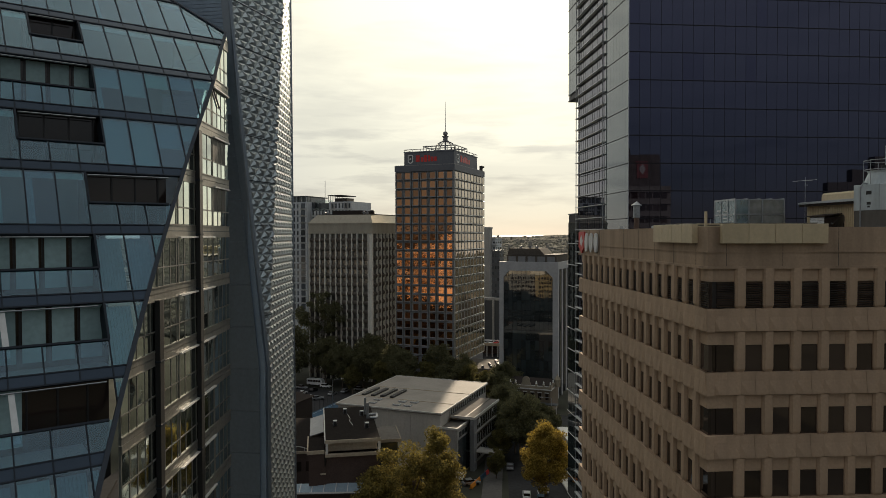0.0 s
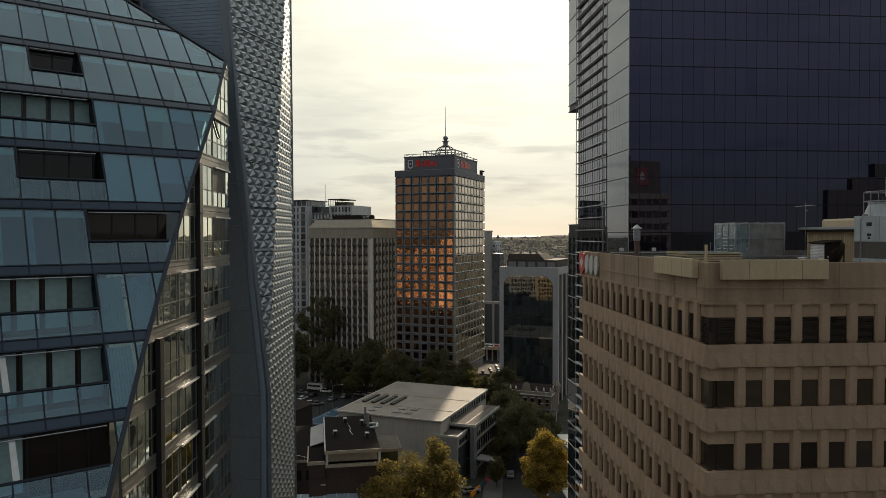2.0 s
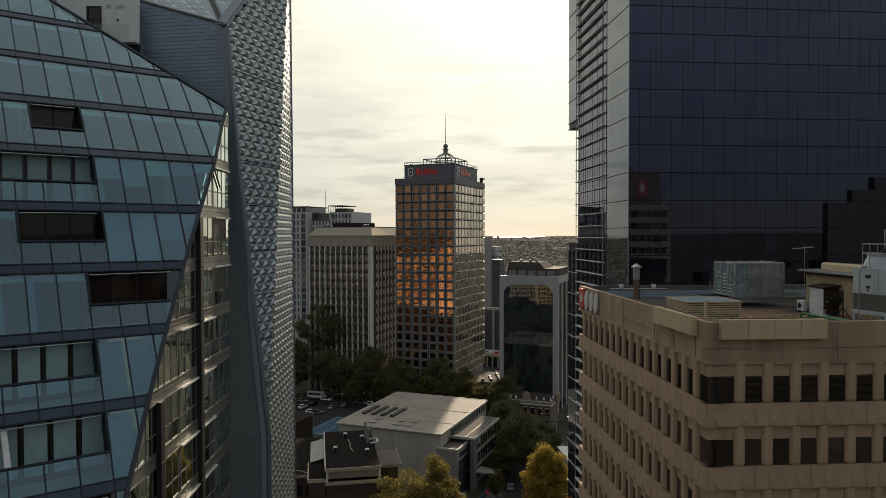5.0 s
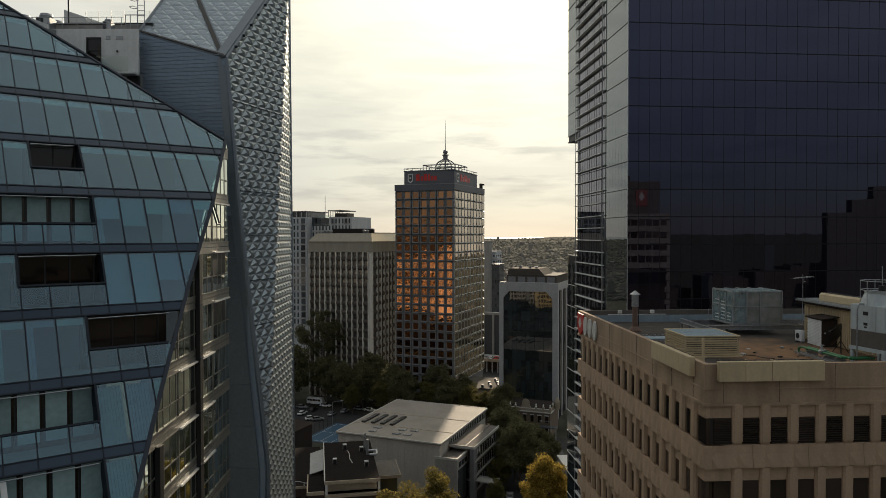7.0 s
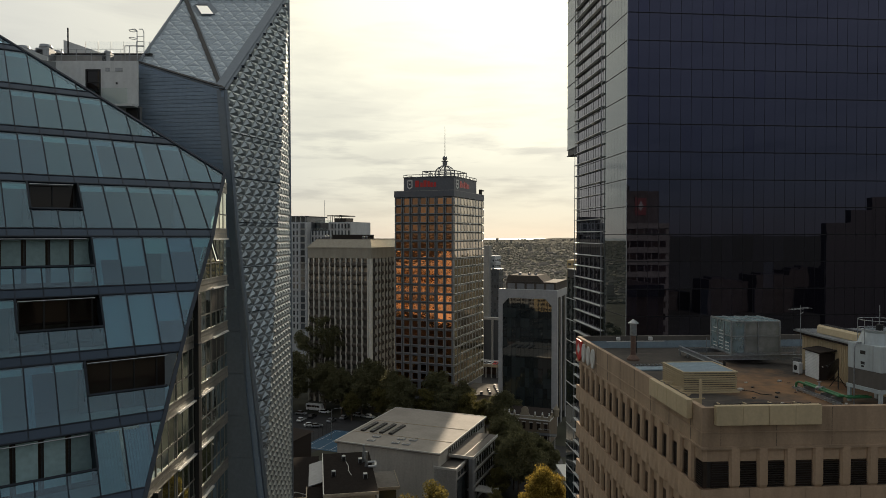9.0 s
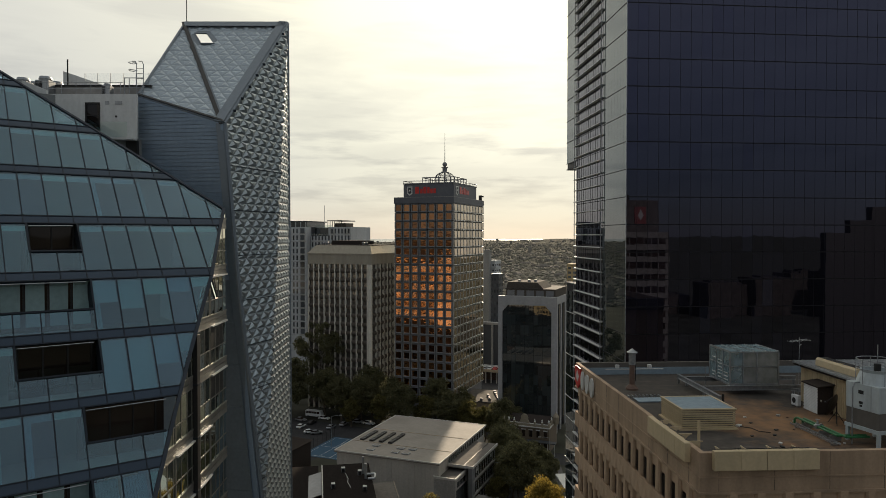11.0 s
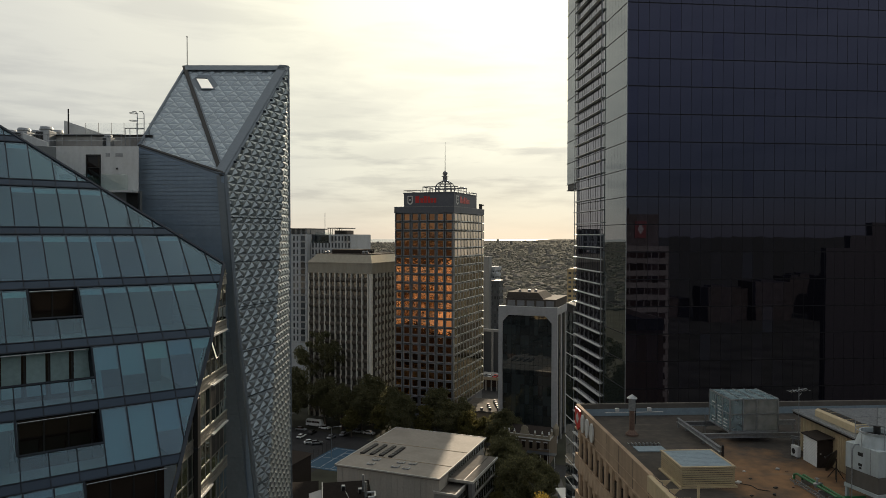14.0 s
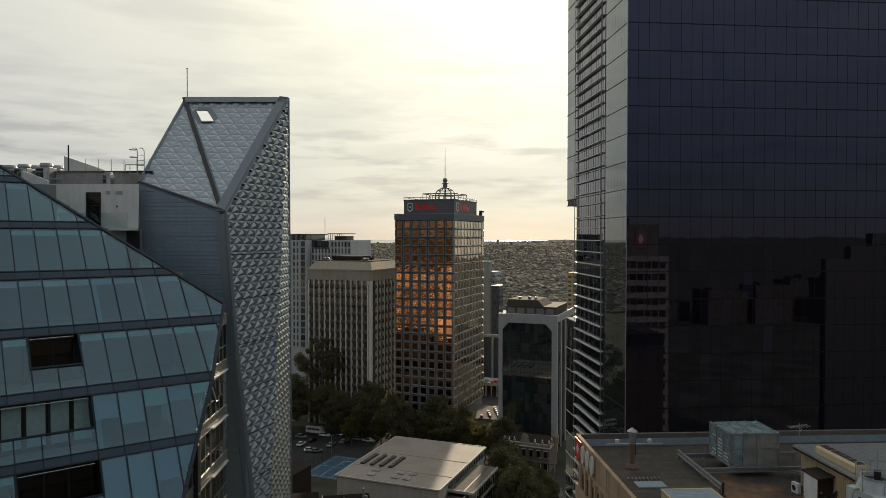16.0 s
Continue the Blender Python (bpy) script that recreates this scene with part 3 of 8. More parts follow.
ln.path([(3.5 + 1.8 * math.cos(a * math.pi / 10), 15 + 1.8 * math.sin(a * math.pi / 10), 0.065) for a in range(21)], 0.05, 4)
part("court_line", ln, M_LINE, court)
fe = thing("court_fence", pose(-40.5, 214.5, 0, 0, 0, 68.5 - 90), "dark mesh fence posts round the court", "fence")
for i in range(9):
    for x, y in ((-5, i * 2.7), (12, i * 2.7)):
        part("post", Geo().tube((x, y, 0), (x, y, 3.2), 0.05, 6), M_BLACK, fe)
for x in (-5, 12):
    for z in (0.1, 1.6, 3.15):
        part("rail", Geo().tube((x, 0, z), (x, 21.6, z), 0.03, 5), M_BLACK, fe)

# suburb of the distance: roofs and tree clumps, too many to count
rs = random.Random(21)
houses, roofs, woods = Geo(), Geo(), Geo()
for _ in range(1900):
    y = 420 + 3900 * rs.random() ** 1.6
    x = rs.uniform(-0.55, 0.36) * y
    if y < 640 and x < 60:
        continue
    s = rs.uniform(3.5, 7.5) * (1 + (0.8 if rs.random() < 0.08 else 0))
    h = rs.uniform(3, 6.5) * (3.2 if rs.random() < 0.03 else 1)
    z = land(x, y) - 0.5
    m = pose(x, y, z, 0, 0, rs.uniform(0, 90))
    houses.box(-s, -s * 0.7, 0, s, s * 0.7, h, m)
    k = len(roofs.v)
    roofs.v += [tuple(m @ Vector(p)) for p in ((-s - 0.4, -s * 0.75, h), (s + 0.4, -s * 0.75, h), (s + 0.4, s * 0.75, h), (-s - 0.4, s * 0.75, h), (-s * 0.5, 0, h + s * 0.38), (s * 0.5, 0, h + s * 0.38))]
    roofs.f += [(k, k + 1, k + 5, k + 4), (k + 2, k + 3, k + 4, k + 5), (k + 1, k + 2, k + 5), (k + 3, k, k + 4)]
ico = [Vector(v) for v in ((0, 0, 1), (0.89, 0, 0.45), (0.28, 0.85, 0.45), (-0.72, 0.53, 0.45), (-0.72, -0.53, 0.45), (0.28, -0.85, 0.45), (0.72, 0.53, -0.3), (-0.28, 0.85, -0.3), (-0.89, 0, -0.3), (-0.28, -0.85, -0.3), (0.72, -0.53, -0.3))]
icf = [(0, 1, 2), (0, 2, 3), (0, 3, 4), (0, 4, 5), (0, 5, 1), (1, 6, 2), (2, 7, 3), (3, 8, 4), (4, 9, 5), (5, 10, 1), (2, 6, 7), (3, 7, 8), (4, 8, 9), (5, 9, 10), (1, 10, 6)]
for _ in range(44000):
    y = 400 + 4050 * rs.random() ** 1.5
    x = rs.uniform(-0.55, 0.36) * y
    if y < 640 and x < 60:
        continue
    r = rs.uniform(1.9, 4.2) * (1 + min(y, 1500) / 3500) * (0.7 if y > 3400 else 1)
    z = land(x, y) + r * 0.3
    k = len(woods.v)
    sq = rs.uniform(0.25, 0.6)
    woods.v += [(x + v.x * r * rs.uniform(0.7, 1.3), y + v.y * r * rs.uniform(0.7, 1.3), z + v.z * r * sq * rs.uniform(0.7, 1.3)) for v in ico]
    woods.f += [tuple(i + k for i in f) for f in icf]


def island(name, lo, hi, rough=0.85):
    mat = bpy.data.materials.new(name)
    mat.use_nodes = True
    nt = mat.node_tree
    ge, cr = nt.nodes.new("ShaderNodeNewGeometry"), nt.nodes.new("ShaderNodeValToRGB")
    cr.color_ramp.elements[0].color, cr.color_ramp.elements[1].color = (*lo, 1), (*hi, 1)
    nt.links.new(ge.outputs["Random Per Island"], cr.inputs["Fac"])
    nt.links.new(cr.outputs["Color"], nt.nodes["Principled BSDF"].inputs["Base Color"])
    nt.nodes["Principled BSDF"].inputs["Roughness"].default_value = rough
    nt.nodes["Principled BSDF"].inputs["Specular IOR Level"].default_value = 0.1
    return mat


# distance haze put into these colours: tones drawn together, trees paled
M_FARWALL = island("far_house_walls", (0.20, 0.19, 0.17), (0.33, 0.31, 0.28))
M_FARROOF = island("far_roofs", (0.14, 0.13, 0.115), (0.20, 0.185, 0.165), 0.9)
M_FARWOOD = leaf_material("hazed_far_trees", (0.25, 0.245, 0.205), (0.265, 0.26, 0.22), (0.28, 0.272, 0.23))
single("suburb_houses", houses, M_FARWALL, "scattered pale suburban house walls in the distance", "houses", kind="stuff")
single("suburb_roofs", roofs, M_FARROOF, "tiled and metal suburban roofs in the distance", "roofs", kind="stuff")
single("suburb_trees", woods, M_FARWOOD, "tree clumps among the far suburbs, paled for haze", "trees", kind="stuff", smooth=True)

# sunlit city blocks behind and to the left, met only as reflections
rb = random.Random(9)
blocks = Geo()
for _ in range(200):
    d, a = rb.uniform(480, 900), radians(rb.uniform(-158, -112))
    x, y = -5 + d * math.sin(a), 262 + d * math.cos(a)
    if math.hypot(x, y) < 120 or abs(x) < 60:
        continue
    w, h = rb.uniform(7, 16), rb.uniform(5, 30)
    blocks.box(-w, -w, 0, w, w, h, pose(x, y, 0, 0, 0, rb.uniform(-30, 30)))
M_CITY = island("rear_city_walls", (0.02, 0.02, 0.02), (0.85, 0.78, 0.66))
single("rear_city", blocks, M_CITY, "pale sunlit city blocks behind the viewpoint", "buildings", kind="stuff")

# unseen dark towers and blocks added behind the viewpoint to darken reflections
M_REARMID = shade("rear_facade", (0.048, 0.043, 0.038), 0.85, vary=0.4, scale=0.02, spec=0.1)
M_REARUP = shade("brown_rear_facade", (0.085, 0.078, 0.072), 0.85, vary=0.3, scale=0.05, spec=0.1)
M_DULLRED = shade("dull_red_sign", (0.13, 0.016, 0.016), 0.6, vary=0.1)
M_REARCONC = shade("dull_rear_concrete", (0.15, 0.145, 0.13), 0.9, vary=0.2, scale=0.1, stain=0.5, stain_scale=0.06, streak=True)
M_REAR = shade("dark_rear_facade", (0.036, 0.034, 0.034), 0.8, vary=0.3, scale=0.02, spec=0.1)
# near-black colour stands for the shade on ground mirrored in the tower
M_SHADEFILL = shade("dark_reflection_fill", (0.012, 0.012, 0.013), 0.8, vary=0.3, scale=0.05, spec=0.1)
near = Geo()
for _ in range(260):
    d, a = rb.uniform(130, 440), radians(rb.uniform(-162, -100))
    w, h = rb.uniform(9, 16), rb.uniform(5, 13)
    near.box(-w, -w, 0, w, w, h, pose(-5 + d * math.sin(a), 262 + d * math.cos(a), 0, 0, 0, rb.uniform(-30, 30)))
single("rear_blocks", near, M_SHADEFILL, "unseen dark blocks added behind the viewpoint to darken reflections", "buildings", kind="stuff")
for i in range(26):
    a = radians(-166 + i * 2.5)
    w, h = rb.uniform(22, 30), rb.uniform(56, 66)
    t = thing("rear_tower", pose(-5 + 980 * math.sin(a), 262 + 980 * math.cos(a), 0, 0, 0, -math.degrees(a)), "unseen dark tower added behind to darken reflections", "building", "rear towers")
    part("shaft", Geo().box(-w, -12, 0, w, 12, h), M_REAR, t)
    if i % 2:
        part("plant_room", Geo().box(-w * 0.4, -6, h, w * 0.3, 6, h + 5), M_REAR, t)
x = -60.0
while x < 700:
    w, h = rb.uniform(18, 40), rb.uniform(16, 50)
    t = thing("rear_tower", pose(x, -300 - rb.uniform(0, 160), 0), "unseen dark tower added behind to darken reflections", "building", "rear towers")
    part("shaft", Geo().box(0, -25, 0, w, 0, h), M_REARMID, t)
    part("plant_room", Geo().box(w * 0.25, -18, h, w * 0.7, -6, h + 1.5), M_REAR, t)
    x += w * 0.8

# pale stone block that takes the low sun, mirrored in the central tower's windows
M_SUNLIT = shade("pale_sunlit_stone", (0.62, 0.55, 0.45), 0.85, vary=0.15, scale=0.05, stain=0.4, stain_scale=0.05, streak=True)
sb = thing("sunlit_block", pose(-107, 152, 0, 0, 0, 137), "pale stone office block facing the low sun", "building")
for a, b, d, h in ((-34, -13, 1.5, 49.0), (-13, -4, 0.0, 56.5), (-4, 11, 2.2, 51.0), (11, 34, 0.6, 48.0)):
    part("wing", Geo().box(a, d, 0, b, d + 14, h), M_SUNLIT, sb)
    for f in range(7):
        z = h - 3.6 - f * 4.1
        part("window_band", Geo().box(a + 0.8, d - 0.08, z - 0.3, b - 0.8, d + 0.02, z + 2.0 + 0.5 * (f % 3)), M_WIN_DARK, sb)
    part("pier", Geo().box((a + b) / 2 - 0.6, d - 0.5, 0, (a + b) / 2 + 0.6, d, h + 0.6), M_SUNLIT, sb)
# added near-black podium paints the block's shaded base in the reflection
part("podium", Geo().box(-38, -9, 0, 3, 0, 15.0).box(3, -8, 0, 38, 0, 20.5), M_SHADEFILL, sb)

# concrete office with a sign panel, and a black stepped block: seen mirrored in the dark tower
mo = thing("mirrored_office", pose(76.6, 8.8, 0, 0, 0, 190.4), "concrete office tower with banded windows and a red sign panel", "building")
part("wall", Geo().box(0, 0.25, 0, 16.5, 15, 70.6), M_REARCONC, mo)
part("upper_wall", Geo().box(2.8, 0.0, 70.6, 16.5, 14, 79.2), M_REARUP, mo)
part("plant_room", Geo().box(10.5, 1.0, 79.2, 14.0, 9, 80.8), M_REAR, mo)
for f in range(20):
    z = 69.2 - f * 3.25
    part("spandrel", Geo().box(0, -0.15, z, 16.5, 0.25, z + 1.5), M_REARCONC, mo)
    for i in range(8):
        part("window_pane", Geo().box(0.9 + i * 1.95, 0.2, z - 1.7, 2.6 + i * 1.95, 0.26, z - 0.02), M_WIN_DARK, mo)
sp = part("sign_panel", Geo().box(6.2, -0.2, 72.8, 9.2, 0.0, 77.4), M_DULLRED, mo, "red sign panel with a pale mark")
part("sign_mark", Geo().prism([(7.7, -0.24, 73.9), (8.55, -0.24, 75.2), (7.7, -0.24, 76.7), (6.85, -0.24, 75.2)], (0, 0.03, 0)), M_CONC, sp)
for x, y, w, lab in ((-137, -8, 6.6, "ochre rendered walk-up flats behind the viewpoint"), (-153.5, -2.5, 10.5, "grey concrete offices behind the viewpoint")):
    wall = M_YELLOW_BLOCK if x > -140 else M_CONC
    t = thing("rear_offices", pose(x, y, 0, 0, 0, 145.2), lab, "building", "rear offices")
    part("wall", Geo().box(-w, 0, 0, w, 12, 25), wall, t)
    for f in range(7):
        for i in range(int(w / 1.1)):
            part("window", Geo().box(-w + 0.5 + i * 2.2, -0.06, 1.2 + f * 3.4, -w + 2.0 + i * 2.2, 0.02, 3.2 + f * 3.4), M_WIN_DARK, t)
st = thing("stepped_block", pose(106.2, 30.5, 0, 0, 0, 10.4), "black stepped office block beside the dark tower", "building")
for x, h in ((0, 70.5), (5.9, 73.6), (11.2, 76.8)):
    part("tier", Geo().box(x, -2.5, 0, x + 5.9 if x < 11 else 50, 0, h), M_BLACK, st)

# ---- glazed apartment tower with folded-metal flank ----
Z0 = 58.0
SAIL_K, SAIL_KU, SAIL_FOLD = 0.62, 0.975, 9.25
SAIL_W0 = SAIL_K * (SAIL_FOLD - 6.2)


def sail_w(z):
    return SAIL_K * (z - 6.2) if z <= SAIL_FOLD else SAIL_W0 + SAIL_KU * (z - SAIL_FOLD)


def sail_pt(u, z, inset=0.0, upper=None):
    """A point of the leaning glass front, inset metres behind its skin."""
    up = z > SAIL_FOLD if upper is None else upper
    k = SAIL_KU if up else SAIL_K
    w = SAIL_W0 + k * (z - SAIL_FOLD)
    s = 1 / math.hypot(1, k)
    return Vector((u, w + inset * s, Z0 + z - inset * k * s))


def sail_edge(z):
    return -0.40 + 0.459 * z + 0.0031 * z * z


def sail_top(u):
    return 13.45 + (6.27 - u) * 0.775


def clip(poly, a, b):
    """The part of a polygon that lies left of the line from a to b."""
    out = []
    side = [(b[0] - a[0]) * (p[1] - a[1]) - (b[1] - a[1]) * (p[0] - a[0]) for p in poly]
    for i, p in enumerate(poly):
        q, s, r = poly[(i + 1) % len(poly)], side[i], side[(i + 1) % len(poly)]
        if s >= 0:
            out.append(p)
        if (s > 0 > r) or (s < 0 < r):
            t = s / (s - r)
            out.append((p[0] + t * (q[0] - p[0]), p[1] + t * (q[1] - p[1])))
    return out


def area(poly):
    return abs(sum(poly[i][0] * poly[(i + 1) % len(poly)][1] - poly[(i + 1) % len(poly)][0] * poly[i][1] for i in range(len(poly)))) / 2 if len(poly) > 2 else 0


def sail_clip(u0, u1, z0, z1):
    p = [(u0, z0), (u1, z0), (u1, z1), (u0, z1)]
    p = clip(p, (sail_edge(z0), z0), (sail_edge(z1), z1))
    return clip(p, (6.27, 13.45), (-23.73, 36.7))


def sail_plate(poly, upper, inset, thick):
    g = Geo()
    a, b = [sail_pt(u, z, inset, upper) for u, z in poly], [sail_pt(u, z, inset + thick, upper) for u, z in poly]
    n = len(poly)
    g.v = [tuple(p) for p in a + b]
    g.f = [tuple(range(n)), tuple(range(2 * n - 1, n - 1, -1))] + [(i, n + i, n + (i + 1) % n, (i + 1) % n) for i in range(n)]
    return g


def sail_bar(p, q, width, proud, deep, upper):
    """A bar along the front from p to q (u, z)."""
    d = Vector((q[0] - p[0], q[1] - p[1]))
    if d.length < 0.02:
        return None
    s = Vector((-d.y, d.x)).normalized() * width / 2
    ring = [(p[0] - s.x, p[1] - s.y), (q[0] - s.x, q[1] - s.y), (q[0] + s.x, q[1] + s.y), (p[0] + s.x, p[1] + s.y)]
    return sail_plate(ring, upper, -proud, proud + deep)


# floors: lower edge of each spandrel band; balconies open from u0 to u1 under a band
BAND0, PITCH, BAND_H = 0.04, 3.07, 0.43
BALCONY = {3: (-5.18, -2.64), 2: (-12.5, -2.50), 1: (-6.28, -2.46), 0: (-3.56, 0.62), -1: (-12.5, -3.53), -2: (-12.5, -3.53), -3: (-12.5, -3.60)}
SHIFT = {1: 0.37, 2: 0.33, 3: 0.19, 4: 0.04}
BLINDS = {2: {0: 0.45, 1: 0.60, 2: 0.33, 3: 0.30, 4: 0.2}, 1: {0: 1.0, 1: 1.0, 2: 0.55, 3: 0.35}}


def mullion_u(k, j):
    """Where the j-th mullion of floor k stands along the front."""
    if k >= 1:
        return -2.82 + SHIFT.get(k, -0.03) + 1.287 * j + 0.0105 * j * j
    return (-3.60 if k == 0 else -3.53) + 1.28 * j



tower_l = thing("apartment_tower", pose(-15.93, 37.39, 0, 0, 0, 37.5), "faceted apartment tower of blue-green glass and folded grey metal", "building")
rnd = random.Random(4)
for k in range(-4, 8):
    zb = BAND0 + PITCH * k  # glass of floor k lies under the next band
    zt = zb + PITCH
    lo, hi = zb + BAND_H, zt
    up = zb >= SAIL_FOLD - 0.01
    # spandrel glass and its two rails
    for j in range(-7, 8):
        u0, u1 = mullion_u(k, j), mullion_u(k, j + 1)
        if u0 < -12.7 or u0 > 9:
            continue
        po = sail_clip(u0, u1, zb, lo)
        if area(po) > 0.01:
            part("spandrel_pane", sail_plate(po, up, 0.0, 0.05), M_SPAN, tower_l)
    for z, wd in ((zb, 0.055), (lo, 0.05)):
        end = min(sail_edge(z), 6.27 - (z - 13.45) / 0.775)
        if end > -12.6:
            part("transom", sail_bar((-12.6, z), (end, z), wd, 0.035, 0.10, up), M_MULLION, tower_l)
    bal = BALCONY.get(k)
    rail = zt - 1.56
    for j in range(-7, 9):
        u0, u1 = mullion_u(k, j), mullion_u(k, j + 1)
        if u1 < -12.7:
            continue
        mid = (u0 + u1) / 2
        opened = bal and bal[0] < mid < bal[1] + 0.3
        top = rail if opened else hi
        part_cut = bal and u0 < bal[1] < u1
        po = sail_clip(bal[1] if part_cut and not opened else u0, bal[1] if part_cut and opened else u1, lo, top)
        if area(po) > 0.02:
            part("balustrade_pane" if opened else "glass_pane", sail_plate(po, up, 0.01, 0.02), M_SAIL, tower_l)
            if not opened:
                # roller blinds hang behind the upper panes, gathered curtains behind the lower ones
                drop = BLINDS.get(k, {}).get(j, rnd.choice((0.10, 0.11, 0.12, 0.0)) if k >= 0 else 0.0)
                if drop:
                    pb = sail_clip(u0 + 0.06, u1 - 0.06, hi - 0.05 - drop * (hi - lo - 0.1), hi - 0.05)
                    if area(pb) > 0.05:
                        part("blind", sail_plate(pb, up, 0.16, 0.02), M_CURTAIN, tower_l, "pale roller blind behind the glass")
                if k < 0 or (k == 2 and j == 0) or (k == 4 and j in (1, 3)) or (k == 0 and j < -1):
                    wide = 0.95 if k < 0 else 0.30
                    cu, folds = Geo(), int(16 * wide)
                    for i in range(folds):
                        ua = u0 + 0.08 + i * (u1 - u0 - 0.16) / 16
                        pb = sail_clip(ua, ua + (u1 - u0 - 0.16) / 16, lo + 0.10, hi - 0.10)
                        if area(pb) > 0.02:
                            sp = sail_plate(pb, up, 0.24 + 0.06 * (i % 2), 0.02)
                            cu.f += [tuple(q + len(cu.v) for q in f) for f in sp.f]
                            cu.v += sp.v
                    if cu.f:
                        part("curtain", cu, M_DRAPE, tower_l, "gathered grey-green curtain behind the glass")
        # mullion on the cell's left side
        zt_m = top
        e = clip([(u0 - 0.001, lo), (u0 + 0.001, lo), (u0 + 0.001, zt_m), (u0 - 0.001, zt_m)], (sail_edge(lo), lo), (sail_edge(hi), hi))
        e = clip(e, (6.27, 13.45), (-23.73, 36.7)) if e else e
        if len(e) > 2 and u0 > -12.6:
            za, zc = min(p[1] for p in e), max(p[1] for p in e)
            part("mullion", sail_bar((u0, zb if za < lo + 0.02 and u0 < sail_edge(zb) else za), (u0, zc), 0.05, 0.03, 0.10, up), M_MULLION, tower_l)
    if bal:
        e = min(bal[1], sail_edge(rail) - 0.2)
        part("handrail", sail_bar((bal[0], rail), (e, rail), 0.08, 0.06, 0.06, up), M_MULLION, tower_l)
        part("awning_rail", sail_bar((bal[0] + 0.1, hi - 0.16), (min(bal[1], sail_edge(hi)) - 0.25, hi - 0.14), 0.03, 0.04, 0.04, up), M_STEEL, tower_l, "pale retracted awning bar")
        jamb = [bal[0]] if bal[0] > -12 else []
        for u in jamb + ([bal[1]] if bal[1] < sail_edge(rail) else []):
            part("jamb", sail_bar((u, rail), (u, hi), 0.10, 0.06, 0.9, up), M_MULLION, tower_l)
        # glazed rear wall of the balcony, upright, two metres in
        yb = sail_w(hi) + 0.55
        g = Geo().box(bal[0] - 0.2, yb, Z0 + lo - 0.3, e + 0.3, yb + 0.08, Z0 + hi + 0.3)
        part("balcony_glazing", g, M_WIN_DARK, tower_l, "dark sliding doors at the balcony's rear")
        u = bal[0] + 0.15
        while u < e:
            part("door_stile", Geo().box(u, yb - 0.05, Z0 + lo, u + 0.08, yb, Z0 + hi), M_BLACK, tower_l)
            if rnd.random() < (0.95 if k in (-1, -2, 2) else 0.08):
                part("curtain", Geo().box(u + 0.12, yb - 0.012, Z0 + lo + 0.15, u + 1.0, yb - 0.004, Z0 + hi - 0.12), M_DRAPE, tower_l, "grey-green curtain at the balcony doors")
            u += 1.12
    # floor slab and rear wall of the rooms
    ys = sail_w(lo) + 0.2
    part("floor_slab", Geo().box(-12.6, ys, Z0 + zb + 0.05, min(sail_edge(zb), 6.27 - (zb - 13.45) / 0.775) - 0.35, ys + 5.5, Z0 + zb + 0.30), M_ROOM, tower_l)
    high = zb > 20
    part("room_wall", Geo().box(-12.6, sail_w(hi) + (0.6 if high else 1.9), Z0 + zb + 0.30, min(sail_edge(zb), 6.27 - ((zt + 0.4 if high else zb) - 13.45) / 0.775) - 0.9, sail_w(hi) + (0.7 if high else 2.0), Z0 + zt + (-0.35 if high else 0.05)), M_ROOM, tower_l)

# pale slanted privacy screens at two balconies
for u, z0, z1 in ((-7.32, -4.95, -3.15), (-7.20, -8.0, -6.2)):
    part("privacy_screen", sail_plate([(u - 0.12, z0), (u + 0.12, z0), (u + 0.02, z1), (u - 0.20, z1)], False, 0.05, 0.06), M_WHITE, tower_l, "pale slanted balcony screen")

# rooms stop at the far end; below the leaning front the wall stands upright
g = Geo().box(-12.75, sail_w(-12.1) + 0.1, 0, -12.6, sail_w(9) + 6, Z0 + 24)
part("end_wall", g, M_ROOM, tower_l)
g = Geo().box(-12.6, sail_w(-12.1) + 0.2, 0, -5.4, sail_w(-12.1) + 6, Z0 - 12.1)
part("lower_wall", g, M_CLAD, tower_l)

# edge fascia along the sweeping rim, and the sloping top edge
g = Geo()
zz = [-12.1 + i * (13.45 + 12.1) / 30 for i in range(31)]
for za, zc in zip(zz, zz[1:]):
    up = (za + zc) / 2 > SAIL_FOLD
    ring = [(sail_edge(za) - 0.06, za), (sail_edge(za) + 0.14, za), (sail_edge(zc) + 0.14, zc), (sail_edge(zc) - 0.06, zc)]
    s = sail_plate(ring, up, -0.08, 0.30)
    k = len(g.v)
    g.v += s.v
    g.f += [tuple(i + k for i in f) for f in s.f]
part("edge_fascia", g, M_RIM, tower_l, "dark slate metal rim of the glass front")
part("top_fascia", sail_bar((6.4, 13.40), (-12.6, sail_top(-12.6)), 0.12, 0.06, 0.30, True), M_RIM, tower_l)

# ---- inner flank with mirror windows, from the rim back to the metal-clad wall ----
FLANK = thing("tower_flank", pose(-13.75, 29.0, 0, 0, 0, 92.0), "inner tower flank with bronze-framed mirror windows", "building")
fl_len = 16.85
POSTS = (0.0, 0.85, 1.72, 2.60, 3.33, 4.24, 5.01, 5.96, 6.84, 7.15, 8.08, 9.06, 9.85, 10.50, 11.32, 12.23, 13.20, 13.32, 14.36, 15.19, 16.05, 16.80)


def flank_start(z):
    """Where the glass rim meets the flank, measured along it."""
    u = sail_edge(z)
    p = Vector((-15.93, 37.39)) + u * Vector((0.7934, 0.6088)) + sail_w(z) * Vector((-0.6088, 0.7934))
    return p.y - 29.0 + 0.12


